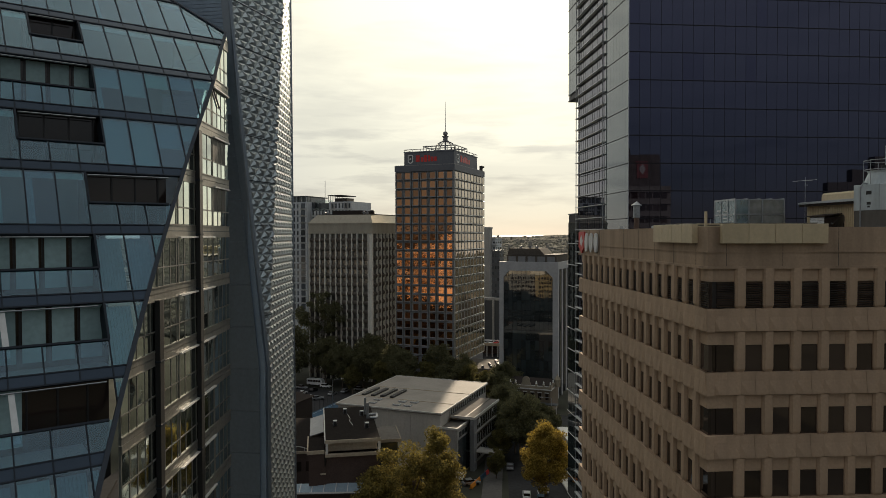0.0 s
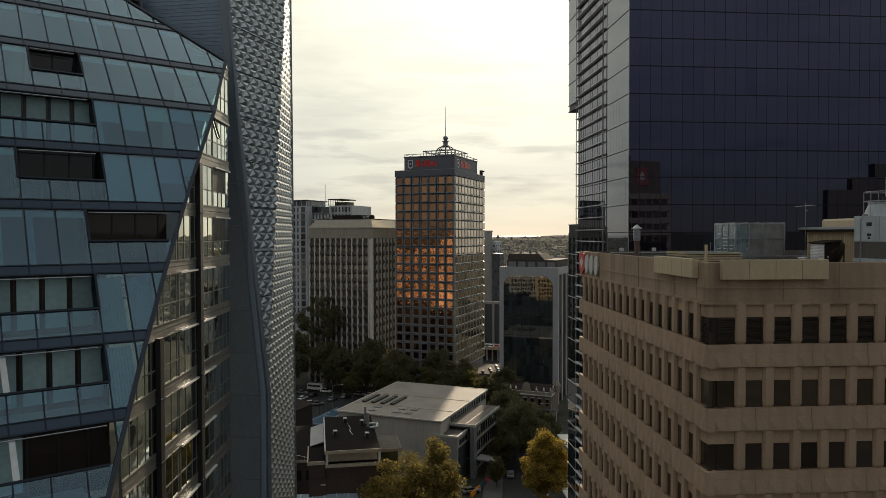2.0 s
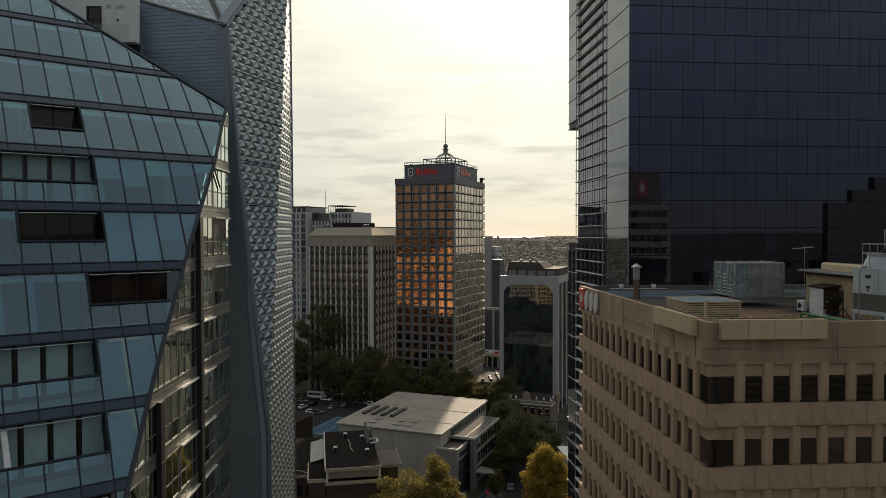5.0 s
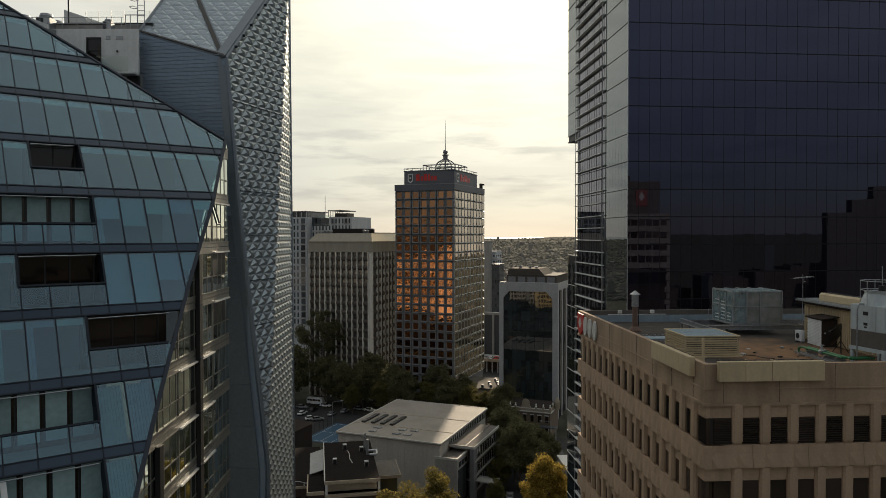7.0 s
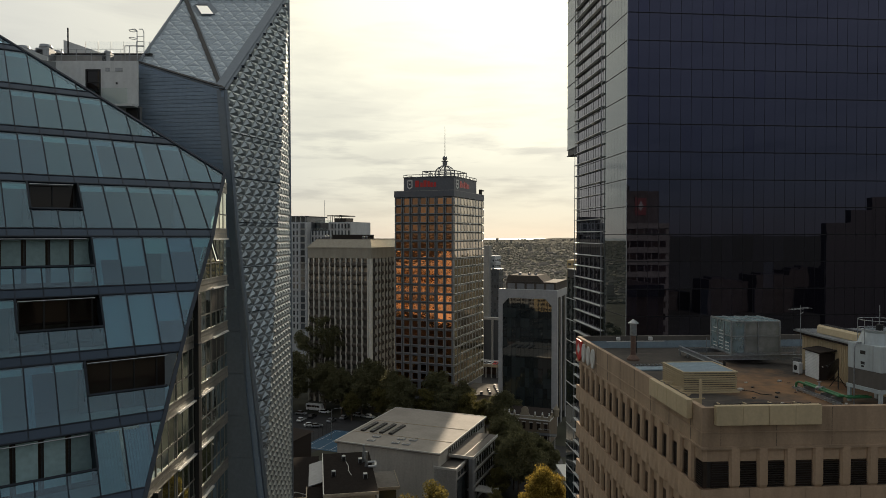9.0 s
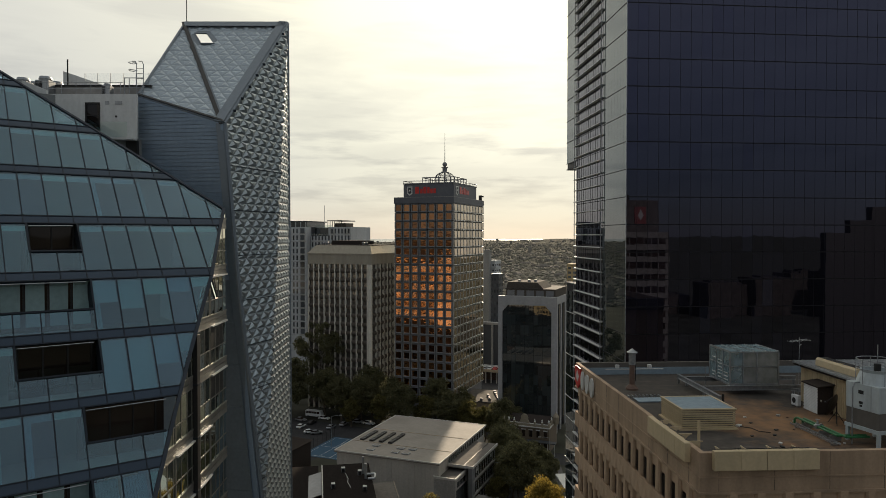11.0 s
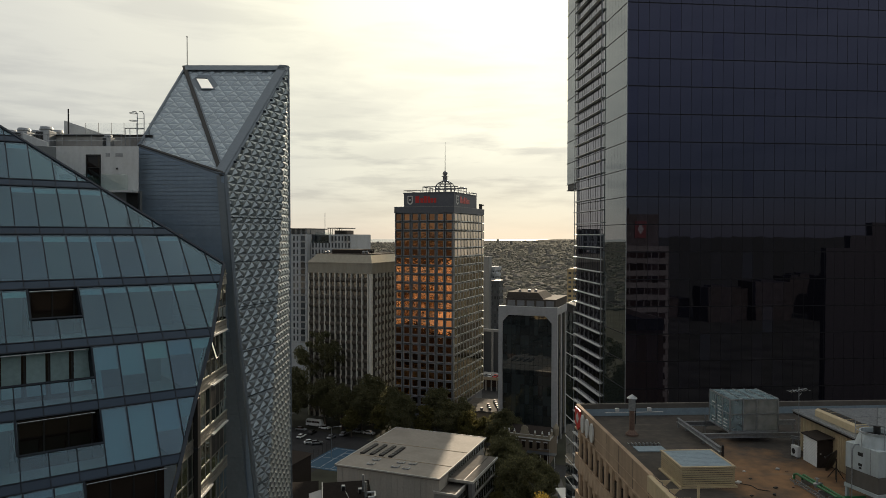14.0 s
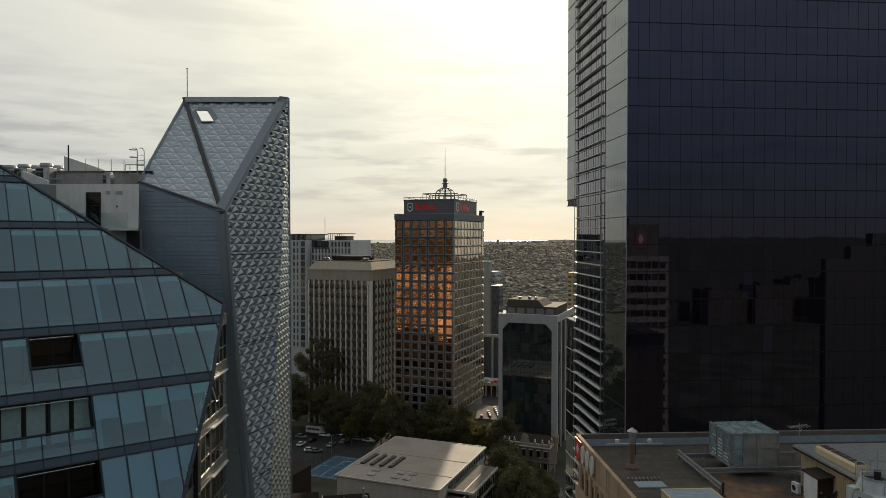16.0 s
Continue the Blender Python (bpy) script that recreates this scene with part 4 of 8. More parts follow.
for k in range(-9, 5):
    zb = BAND0 + PITCH * k - 0.16
    zt = zb + PITCH
    s0, s1 = flank_start(max(zb, -12)), flank_start(max(zt, -12))
    if min(s0, s1) > fl_len:
        continue

    def cut(a, c, z0, z1):
        p = [(a, z0), (c, z0), (c, z1), (a, z1)]
        return clip(p, (s1, zt), (s0, zb)) if zt > -12 else p

    def plate(poly, y0, y1):
        g = Geo()
        return g.prism([(a, y0, Z0 + z) for a, z in poly], (0, y1 - y0, 0))

    # fascia band with a groove, and the lips of the frames above and below it
    for z0, z1, y0 in ((0.0, 0.30, -0.045), (0.33, 0.60, -0.03), (0.60, 0.66, -0.07), (-0.06, 0.0, -0.06)):
        p = cut(-3 if zt < -12 else 0, fl_len, zb + z0, zb + z1)
        if area(p) > 0.01:
            part("fascia_band" if z1 - z0 > 0.1 else "frame_lip", plate(p, y0, 0.1), M_INFRAME, FLANK)
    for j, (a, c) in enumerate(zip(POSTS, POSTS[1:])):
        for z0, z1 in ((zb + 0.66, zb + 1.54), (zb + 1.60, zt - 0.06)):
            q = cut(a + 0.03, c - 0.03, z0 + 0.02, z1)
            if area(q) > 0.03 and c - a > 0.2:
                # panes stand a little out of line, each turned its own way
                tn = math.tan(radians(rnd.gauss(0, 0.35)))
                ring = [(x, 0.0 - (x - (a + c) / 2) * tn, Z0 + z) for x, z in q]
                part("window_pane", Geo().prism(ring, (0, 0.05, 0)), M_INNER, FLANK)
        wd = 0.05 if j in (9, 16) else 0.028
        q = cut(a - wd, a + wd, zb + 0.66, zt - 0.06)
        if area(q) > 0.01:
            part("mullion", plate(q, -0.045 if j in (5, 9, 13, 17) else -0.025, 0.08), M_INFRAME, FLANK)
        q = cut(a + 0.03, c - 0.03, zb + 1.54, zb + 1.60)
        if area(q) > 0.01 and c - a > 0.2:
            part("transom", plate(q, -0.03, 0.05), M_INFRAME, FLANK)
    for a, c, lo_k, hi_k in ((7.1, 10.0, -9, -1), (10.55, 13.2, -9, -1), (13.3, 16.6, 0, 2)):
        if lo_k <= k <= hi_k:
            part("sunshade", Geo().box(a, -0.20, Z0 + zt - 0.06, c, -0.05, Z0 + zt + 0.03), M_FIN, FLANK, "pale metal sunshade over the windows")
    for a, c in ((13.36, 14.3), (14.42, 15.1), (15.25, 16.0)) if k in (0, 1) else ():
        part("open_window", Geo().box(a, -0.02, Z0 + zb + 1.62, c, 0.04, Z0 + zt - 0.08), M_BLACK, FLANK, "dark opened window bay")
# a top-hung sash pushed open
sash = part("open_sash", Geo().prism([(12.9, -0.05, Z0 + 9.0), (13.5, -0.05, Z0 + 9.0), (13.5, -0.42, Z0 + 7.75), (12.9, -0.42, Z0 + 7.75)], (0, 0.05, 0)), M_INNER, FLANK, "top-hung window pushed open")
part("sash_frame", Geo().tube((12.9, -0.07, Z0 + 9.0), (12.9, -0.44, Z0 + 7.75), 0.04, 6).tube((13.5, -0.07, Z0 + 9.0), (13.5, -0.44, Z0 + 7.75), 0.04, 6).tube((12.9, -0.44, Z0 + 7.75), (13.5, -0.44, Z0 + 7.75), 0.04, 6), M_BLACK, sash)
part("flank_core", Geo().box(0.5, 0.16, 0, fl_len, 0.3, Z0 - 12), M_ROOM, FLANK)
for s, top in ((10.17, 5.95), (4.0, -3.15)):
    part("downpipe", Geo().box(s - 0.24, -0.30, 0, s + 0.24, -0.05, Z0 + top), M_BLACK, FLANK, "black square downpipe")
    for k in range(-6, 2):
        if PITCH * k < top:
            part("pipe_bracket", Geo().box(s - 0.28, -0.33, Z0 + PITCH * k - 0.02, s + 0.28, -0.04, Z0 + PITCH * k + 0.06), M_MULLION, FLANK)

# ---- metal-clad crest behind: boarded front, folded-metal roof and flank ----
PEAK, LOW = Vector((-22.05, 50.06, Z0 + 21.78)), Vector((-15.3, 48.6, Z0 + 19.6))
TOPL, TOPR = Vector((-21.6, 58.3, Z0 + 29.62)), Vector((-12.95, 58.3, Z0 + 29.62))
DIP, FOOT, BACK = Vector((-12.5, 48.5, Z0 - 9.4)), Vector((-12.45, 48.5, 0)), Vector((-12.55, 58.3, 0))
crest = thing("metal_crest", pose(0, 0, 0), "tall angular stair tower clad in folded grey metal panels", "building")


def crest_edge(z):
    """x of the front wall's slanting right edge."""
    if z > 9.5:
        return -14.46 + (z - 9.5) * (-15.3 + 14.46) / 10.1
    return -12.5 + max(z + 9.4, 0) * (-14.46 + 12.5) / 18.9


zt = 21.7
while zt > -20:
    hgt = 0.27 if zt > 8.5 else 3.0
    za = zt - hgt
    # the front's top slopes from the peak down to the low corner
    xr_t = crest_edge(zt) if zt <= 19.6 else -22.05 + (21.78 - zt) / 2.18 * 6.75
    xr_b = crest_edge(za) if za <= 19.6 else -22.05 + (21.78 - za) / 2.18 * 6.75
    x0 = -22.0 if hgt < 1 else -16.6
    ring = [(x0, 0, Z0 + za + 0.02), (xr_b - 0.5, 0, Z0 + za + 0.02), (xr_t - 0.5, 0, Z0 + zt), (x0, 0, Z0 + zt)]
    if xr_t - 0.5 > x0 + 0.05:
        yy = lambda x: 48.6 - (x + 15.5) * 0.16
        a = [Vector((x, yy(x), z)) for x, _, z in ring]
        part("cladding_board" if hgt < 1 else "cladding_panel", Geo().prism(a, (0, 0.10, 0)), M_CLAD if hgt < 1 else M_SHADECLAD, crest)
    zt = za
g = Geo()
ring = [(-22.05, Z0 - 58), (-12.6, 0), (-12.6, Z0 - 9.4), (-14.56, Z0 + 9.5), (-15.4, Z0 + 19.5), (-22.05, Z0 + 21.68)]
g.prism([(x, 48.72 - (x + 15.5) * 0.16, z) for x, z in ring], (0, 0.2, 0))
part("front_wall", g, M_CLAD, crest)
for a, b, w in ((LOW, Vector((-14.46, 48.5, Z0 + 9.5)), 0.55), (Vector((-14.46, 48.5, Z0 + 9.5)), DIP, 0.55), (DIP, Vector((-12.5, 48.5, 20)), 0.6)):
    part("edge_trim", Geo().prism([a + Vector((-w, -0.05, 0)), a + Vector((0.03, -0.05, 0)), b + Vector((0.03, -0.05, 0)), b + Vector((-w, -0.05, 0))], (0, 0.12, 0)), M_TRIM, crest)
part("eave_trim", Geo().prism([PEAK + Vector((-0.05, -0.1, -0.55)), LOW + Vector((0, -0.1, -0.55)), LOW + Vector((0, -0.1, 0)), PEAK + Vector((-0.05, -0.1, 0))], (0, 0.25, 0)), M_CLAD, crest)


for a, b in ((LOW, Vector((-14.46, 48.5, Z0 + 9.5))), (Vector((-14.46, 48.5, Z0 + 9.5)), DIP), (DIP, FOOT)):
    part("corner_bead", Geo().tube(a + Vector((0.04, 0.06, 0)), b + Vector((0.04, 0.06, 0)), 0.17, 8), M_TRIM, crest)


def inside(p, tri, edge):
    for i in range(len(tri)):
        a, b = tri[i], tri[(i + 1) % len(tri)]
        d = (b - a).normalized()
        if d.x * (p.y - a.y) - d.y * (p.x - a.x) < edge:
            return False
    return True


def folded_panels(corners, size, height, limit, name="metal_panel", edge=0.25, tall=0.88, sheet=None, hole=None, gap=0.03, lean=0.0, skin=None):
    """Rows of raised three-sided metal panels over a flat facet; limit: the lowest z to split singly."""
    n = (corners[1] - corners[0]).cross(corners[2] - corners[0]).normalized()
    ex = Vector((n.y, -n.x, 0)).normalized() if abs(n.z) < 0.98 else Vector((1, 0, 0))
    ey = n.cross(ex)
    if ey.z < 0:
        ex, ey = -ex, -ey
    o = corners[0]
    flat = [Vector(((c - o).dot(ex), (c - o).dot(ey))) for c in corners]
    if sum(flat[i].x * flat[(i + 1) % len(flat)].y - flat[(i + 1) % len(flat)].x * flat[i].y for i in range(len(flat))) < 0:
        flat.reverse()
    base = Geo()
    if hole:
        a, b, c = corners
        q = hole
        base.poly([a, b, q[1], q[0]]).poly([b, q[2], q[1]]).poly([b, c, q[3], q[2]]).poly([c, a, q[0], q[3]])
    else:
        base.poly(corners)
    part("facet_sheet", base, sheet or M_TRIM, crest)
    gap_ring = [Vector(((q - o).dot(ex), (q - o).dot(ey))) for q in hole] if hole else []
    if hole and sum(gap_ring[i].x * gap_ring[(i + 1) % 4].y - gap_ring[(i + 1) % 4].x * gap_ring[i].y for i in range(4)) < 0:
        gap_ring.reverse()
    x0, x1, y0, y1 = min(p.x for p in flat), max(p.x for p in flat), min(p.y for p in flat), max(p.y for p in flat)
    h = size * tall
    kind = {}
    for flip, row in ((0, 0), (1, 0), (0, 1), (1, 1)):
        g = Geo()
        e = gap
        pts = [(-size / 2 + e, -h / 3 + e * 0.6, 0), (size / 2 - e, -h / 3 + e * 0.6, 0), (0, 2 * h / 3 - e, 0)]
        if flip:
            pts = [(-x, -y, z) for x, y, z in pts]
        # the apex leans to one side, so that one fold is narrow and steep
        g.v = pts + [(lean * size * (-0.45 if flip else 1), 0.02 * size * (-1 if flip else 1), height)]
        g.f = [(0, 1, 3), (1, 2, 3), (2, 0, 3)]
        kind[flip, row] = g
    skin = skin or M_TEX
    meshes = {f: g.mesh(name, skin) for f, g in kind.items()}
    rest = Geo()
    rot = Matrix((ex, ey, n)).transposed().to_4x4()
    for r in range(math.floor(y0 / h) - 1, math.ceil(y1 / h) + 1):
        for c in range(math.floor(x0 / size * 2) - 1, math.ceil(x1 / size * 2) + 2):
            flip = (r + c) % 2
            p = Vector((c * size / 2, r * h + (h * 2 / 3 if flip else h / 3)))
            if not inside(p, flat, -0.6) or (hole and (inside(p, gap_ring, -0.16) or any(inside(p + Vector(q[:2]) * 0.86, gap_ring, 0.0) for q in kind[flip, 0].v[:3]))):
                continue
            m = Matrix.Translation(o + ex * p.x + ey * p.y + n * 0.01) @ rot
            g = kind[flip, r % 2]
            if all(inside(p + Vector(q[:2]), flat, edge) for q in g.v[:3]):
                if (o + ex * p.x + ey * p.y).z > limit:
                    part(name, meshes[flip, r % 2], None, crest, at=m)
                else:
                    k = len(rest.v)
                    rest.v += [tuple(m @ Vector(q)) for q in g.v]
                    rest.f += [tuple(i + k for i in f) for f in g.f]
                continue
            # panels at the border are cut along it
            cutp = Geo()
            for f in g.f:
                tri = [Vector(g.v[i]) for i in f]
                po = [(q.x + p.x, q.y + p.y) for q in tri]
                for i in range(len(flat)):
                    if po:
                        a, b = flat[i], flat[(i + 1) % len(flat)]
                        s = Vector((-(b - a).y, (b - a).x)).normalized() * edge
                        po = clip(po, (a.x + s.x, a.y + s.y), (b.x + s.x, b.y + s.y))
                if len(po) > 2 and area(po) > 0.004:
                    nf = (tri[1] - tri[0]).cross(tri[2] - tri[0])
                    cutp.poly([(u - p.x, v - p.y, tri[0].z - (nf.x * (u - p.x - tri[0].x) + nf.y * (v - p.y - tri[0].y)) / nf.z) for u, v in po])
            if cutp.f and (o + ex * p.x + ey * p.y).z > min(limit, Z0 - 20):
                part(name, cutp, skin, crest, at=m)
    if rest.f:
        tagged(part("metal_panel_rest", rest, skin, crest), kind="stuff")


def edge_band(a, b, toward, width, mat, name="edge_band", lift=0.13, label=""):
    """A flat folded strip along the edge a-b, on the side of the point toward."""
    d = (b - a).normalized()
    s = (toward - a) - d * (toward - a).dot(d)
    s = s.normalized() * width
    n = d.cross(s).normalized()
    n = n if n.y < 0 or n.z > 0.3 else -n
    part(name, Geo().prism([a + n * lift, b + n * lift, b + s + n * lift, a + s + n * lift], n * 0.05), mat, crest, label)


sc = TOPL.lerp(TOPR, 0.22).lerp(LOW, 0.13)
nn = (TOPR - LOW).cross(TOPL - LOW).normalized()
sx = (TOPR - TOPL).normalized()
dn = (LOW - TOPL).normalized()
SKY_HOLE = [TOPL + sx * 0.66 + dn * 3.6, TOPL + sx * 1.66 + dn * 3.6, TOPL + sx * 1.43 + dn * 1.95, TOPL + sx * 0.50 + dn * 1.90]
folded_panels([PEAK, LOW, TOPL], 0.98, 0.062, -1e9, edge=0.12, tall=0.76, sheet=M_TRIM, gap=0.022)
folded_panels([LOW, TOPR, TOPL], 0.98, 0.062, -1e9, edge=0.12, tall=0.76, sheet=M_TRIM, gap=0.022, hole=SKY_HOLE)
folded_panels([DIP, TOPR, LOW], 1.06, 0.095, -1e9, edge=0.02, tall=0.54, sheet=M_TRIM, gap=0.015, lean=0.13, skin=M_TEXF)
folded_panels([DIP, BACK, TOPR], 1.00, 0.07, Z0 + 6, edge=0.02, tall=0.55, sheet=M_EDGEGLINT, gap=0.05, lean=0.15, skin=M_TEXF)
folded_panels([DIP, FOOT, BACK], 1.00, 0.07, Z0 + 6, edge=0.02, tall=0.55, sheet=M_EDGEGLINT, gap=0.05, lean=0.15, skin=M_TEXF)
edge_band(LOW, TOPR, TOPL, 0.72, M_TRIM, label="broad grey flashing along the ridge")
edge_band(TOPL, TOPR, LOW, 0.70, M_TRIM)
edge_band(PEAK, LOW, TOPL, 0.18, M_BLACK, "gutter_slot")
edge_band(LOW + Vector((0, 0, -0.1)), TOPL, PEAK, 0.30, M_BLACK, "valley_strip", 0.12)
for i in range(9):
    a = TOPL.lerp(TOPR, 0.06 + i * 0.105)
    part("notch", Geo().box(-0.05, -0.06, 0, 0.05, 0.02, 0.18, Matrix.Translation(a + Vector((0, -0.42, -0.42)))), M_BLACK, crest)
for a, b, r in ((LOW, TOPR, 0.16), (TOPL, TOPR, 0.12), (PEAK, TOPL, 0.14), (PEAK, LOW, 0.13), (TOPR, BACK, 0.14)):
    part("ridge_trim", Geo().tube(a, b, r, 6), M_TRIM, crest)
nf = (TOPR - DIP).cross(LOW - DIP).normalized()
for i in range(8):
    z = Z0 + 16.6 - i * 3.2
    a = LOW.lerp(DIP, (LOW.z - z) / (LOW.z - DIP.z))
    b = TOPR.lerp(DIP, (TOPR.z - z) / (TOPR.z - DIP.z))
    part("panel_seam", Geo().prism([a + nf * 0.10, b + nf * 0.10, b + nf * 0.10 + Vector((0, 0, 0.05)), a + nf * 0.10 + Vector((0, 0, 0.05))], nf * 0.02), M_MULLION, crest)
for i in range(8):
    a = LOW.lerp(TOPR, 0.12 + i * 0.11)
    part("ridge_clip", Geo().box(-0.10, -0.14, -0.10, 0.16, 0.0, 0.06, Matrix.Translation(a + Vector((0.12, -0.06, -0.12)))), M_MULLION, crest)
part("rear_wall", Geo().poly([TOPL - Vector((0, 0, 6)), TOPR - Vector((0, 0, 6)), BACK, Vector((-22.4, 58.3, 0))]), M_CLAD, crest)
part("side_wall", Geo().poly([PEAK, TOPL, Vector((-22.4, 58.3, 0)), Vector((-22.05, 50.1, 0))]), M_CLAD, crest)
# skylight near the top of the folded roof
hq = [SKY_HOLE[i] - sum(SKY_HOLE, Vector()) / 4 for i in range(4)]
hc = sum(SKY_HOLE, Vector()) / 4
fr = Geo()
for i in range(4):
    a, b = hc + hq[i], hc + hq[(i + 1) % 4]
    fr.prism([a, b, hc + hq[(i + 1) % 4] * 1.12, hc + hq[i] * 1.12], nn * 0.10)
part("skylight_frame", fr, M_TRIM, crest, "dark frame of an open roof hatch")
part("aerial", Geo().tube(TOPL + Vector((0.1, 0, 0)), TOPL + Vector((0.1, 0, 2.55)), 0.035).lathe(tuple(TOPL + Vector((0.1, 0, 2.5))), [(0.02, 0), (0.08, 0.05), (0.02, 0.1)], 8), M_BLACK, crest, "thin dark lightning rod")

# ---- rooftop plant level between the glass front and the crest ----
pent = thing("rooftop_penthouse", pose(-30, 48.6, Z0), "white rendered rooftop plant room with a dark glazed door", "building")
part("wall", Geo().box(0, 0, 18.5, 4.93, 0.2, 21.65).box(5.9, 0, 18.5, 8.55, 0.2, 21.65).box(4.93, 0, 21.0, 5.9, 0.2, 21.65), M_WHITE, pent)
part("slab_edge", Geo().box(-6, -0.7, 18.35, 8.55, 0, 18.5), M_WHITE, pent)
part("dark_recess", Geo().box(-6, 0.02, 12, 8.55, 0.3, 18.35), M_BLACK, pent)
door = part("glazed_door", Geo().box(4.93, 0.05, 18.5, 5.9, 0.12, 21.0), M_WIN_DARK, pent, "dark glazed plant-room door")
part("door_frame", Geo().box(4.88, -0.02, 18.5, 4.98, 0.1, 21.0).box(5.85, -0.02, 18.5, 5.95, 0.1, 21.0).box(4.88, -0.02, 20.95, 5.95, 0.1, 21.06).box(5.0, -0.02, 20.1, 5.85, 0.06, 20.16), M_BLACK, door)
part("parapet", Geo().box(-14, 2.4, 21.65, 8.6, 2.6, 22.68), M_CONC, pent)
part("parapet_cap", Geo().box(-14, 2.32, 22.68, 8.6, 2.66, 22.80), M_BLACK, pent)
part("roof_screen", Geo().box(3.6, 2.46, 22.80, 8.4, 2.48, 23.7), M_SCREEN, pent, "clear glass screen above the parapet")
for i in range(6):
    part("screen_post", Geo().box(3.6 + i * 0.95, 2.44, 22.80, 3.62 + i * 0.95, 2.50, 23.7), M_STEEL, pent)
part("roof", Geo().box(-14, 0.2, 21.45, 7.55, 9, 21.65), M_CONC, pent)
part("balustrade_glass", Geo().box(3.3, -0.6, 18.5, 8.1, -0.58, 19.6), M_BALUSTER, pent)
part("stair_fascia", Geo().prism([(0.6, -0.3, 22.55), (2.3, -0.3, 21.9), (2.4, -0.3, 21.0), (0.6, -0.3, 21.5)], (0, 0.2, 0)), M_WHITE, pent, "white slanted stair fascia")
part("wall_vent", Geo().box(7.0, -0.03, 20.9, 7.5, 0.0, 21.15), M_STEEL, pent)
part("wall_vent", Geo().box(6.3, -0.03, 20.9, 6.6, 0.0, 21.15), M_STEEL, pent)
part("wall_lamp", Geo().box(7.05, -0.1, 20.0, 7.15, 0.0, 20.12), M_BLACK, pent)
part("wall_lamp", Geo().box(3.6, -0.1, 20.0, 3.7, 0.0, 20.12), M_BLACK, pent)
rails = Geo()
for z in (22.05, 22.5):
    rails.tube((0, 0.1, z), (7.5, 0.1, z), 0.02)
for i in range(8):
    rails.tube((i * 1.05, 0.1, 21.65), (i * 1.05, 0.1, 22.5), 0.02)
part("railing", rails, M_STEEL, pent, "thin steel roof railing")
part("screen", Geo().prism([(1.75, 2.9, 22.7), (5.2, 2.9, 22.7), (4.6, 2.9, 22.98), (1.75, 2.9, 23.95)], (0, 0.1, 0)), M_WHITE, pent, "cream sloped screen wall")
part("mast", Geo().tube((2.25, 2.6, 22.7), (2.25, 2.6, 24.75), 0.055), M_BLACK, pent)
lad = Geo()
for x in (7.75, 8.25):
    lad.path([(x, 1.8, 21.7), (x, 1.8, 24.2), (x - 0.1, 1.8, 24.42), (x - 0.35, 1.8, 24.42)], 0.03)
for i in range(6):
    lad.tube((7.75, 1.8, 22 + i * 0.38), (8.25, 1.8, 22 + i * 0.38), 0.02)
for z in (23.75, 24.3):
    lad.path([(7.75, 1.8, z), (7.5, 1.5, z), (7.25, 1.6, z), (7.2, 1.9, z), (7.4, 2.1, z), (7.75, 1.9, z)], 0.025)
for x in (6.85, 7.2):
    lad.tube((x, 1.8, 21.7), (x, 1.8, 23.2), 0.03)
lad.tube((6.85, 1.8, 23.2), (8.25, 1.8, 23.2), 0.035).tube((6.85, 1.8, 22.5), (8.25, 1.8, 22.5), 0.03)
part("cage_ladder", lad, M_STEEL, pent, "caged steel roof ladder")


def condenser(m, label="grey rooftop air-conditioning condenser unit"):
    t = thing("condenser_unit", m, label, "air conditioner", "rooftop condensers")
    part("casing", Geo().box(-0.5, -0.5, 0, 0.5, 0.5, 1.2), M_STEEL, t, bevel=0.03)
    part("fan_cowl", Geo().lathe((0, 0, 1.2), [(0.42, 0), (0.46, 0.12), (0.40, 0.28), (0.36, 0.28), (0.36, 0.05)], 14), M_STEEL, t)
    for i in range(6):
        part("grille_slat", Geo().box(-0.44 + i * 0.085, -0.53, 0.12, -0.395 + i * 0.085, -0.50, 1.1), M_BLACK, t)
    part("side_panel", Geo().box(0.10, -0.52, 0.08, 0.46, -0.50, 1.12), M_APART, t)
    return t


unit = condenser(pose(-30.7, 50.6, Z0 + 21.65) @ Matrix.Diagonal((1, 1, 1.06, 1)))
for x, y in ((-29.06, 50.6), (-33.3, 52.2), (-32.7, 52.2), (-30.9, 52.3), (-29.2, 52.3), (-34.4, 51.0)):
    copy_thing(unit, pose(x, y, Z0 + 21.65) @ Matrix.Diagonal((1, 1, 1.06, 1)))
small = condenser(pose(-23.9, 49.4, Z0 + 21.65) @ Matrix.Diagonal((0.6, 0.6, 0.6, 1)), "pale condenser unit beside the roof railing")

# ---- tan precast office block with its roof plant ----
TAN = pose(13.65, 35.3, 0, 0, 0, 3.4)
TW, TD, TFLOOR = 34.0, 25.6, 3.30
tan = thing("office_block", TAN, "tan precast concrete office block with deep-set dark windows", "building")
SILL0 = Z0 - 3.87
core = Geo().box(0.30, 0.30, 0, TW, TD - 0.3, Z0 - 1.75)
part("core_wall", core, M_TAN, tan)
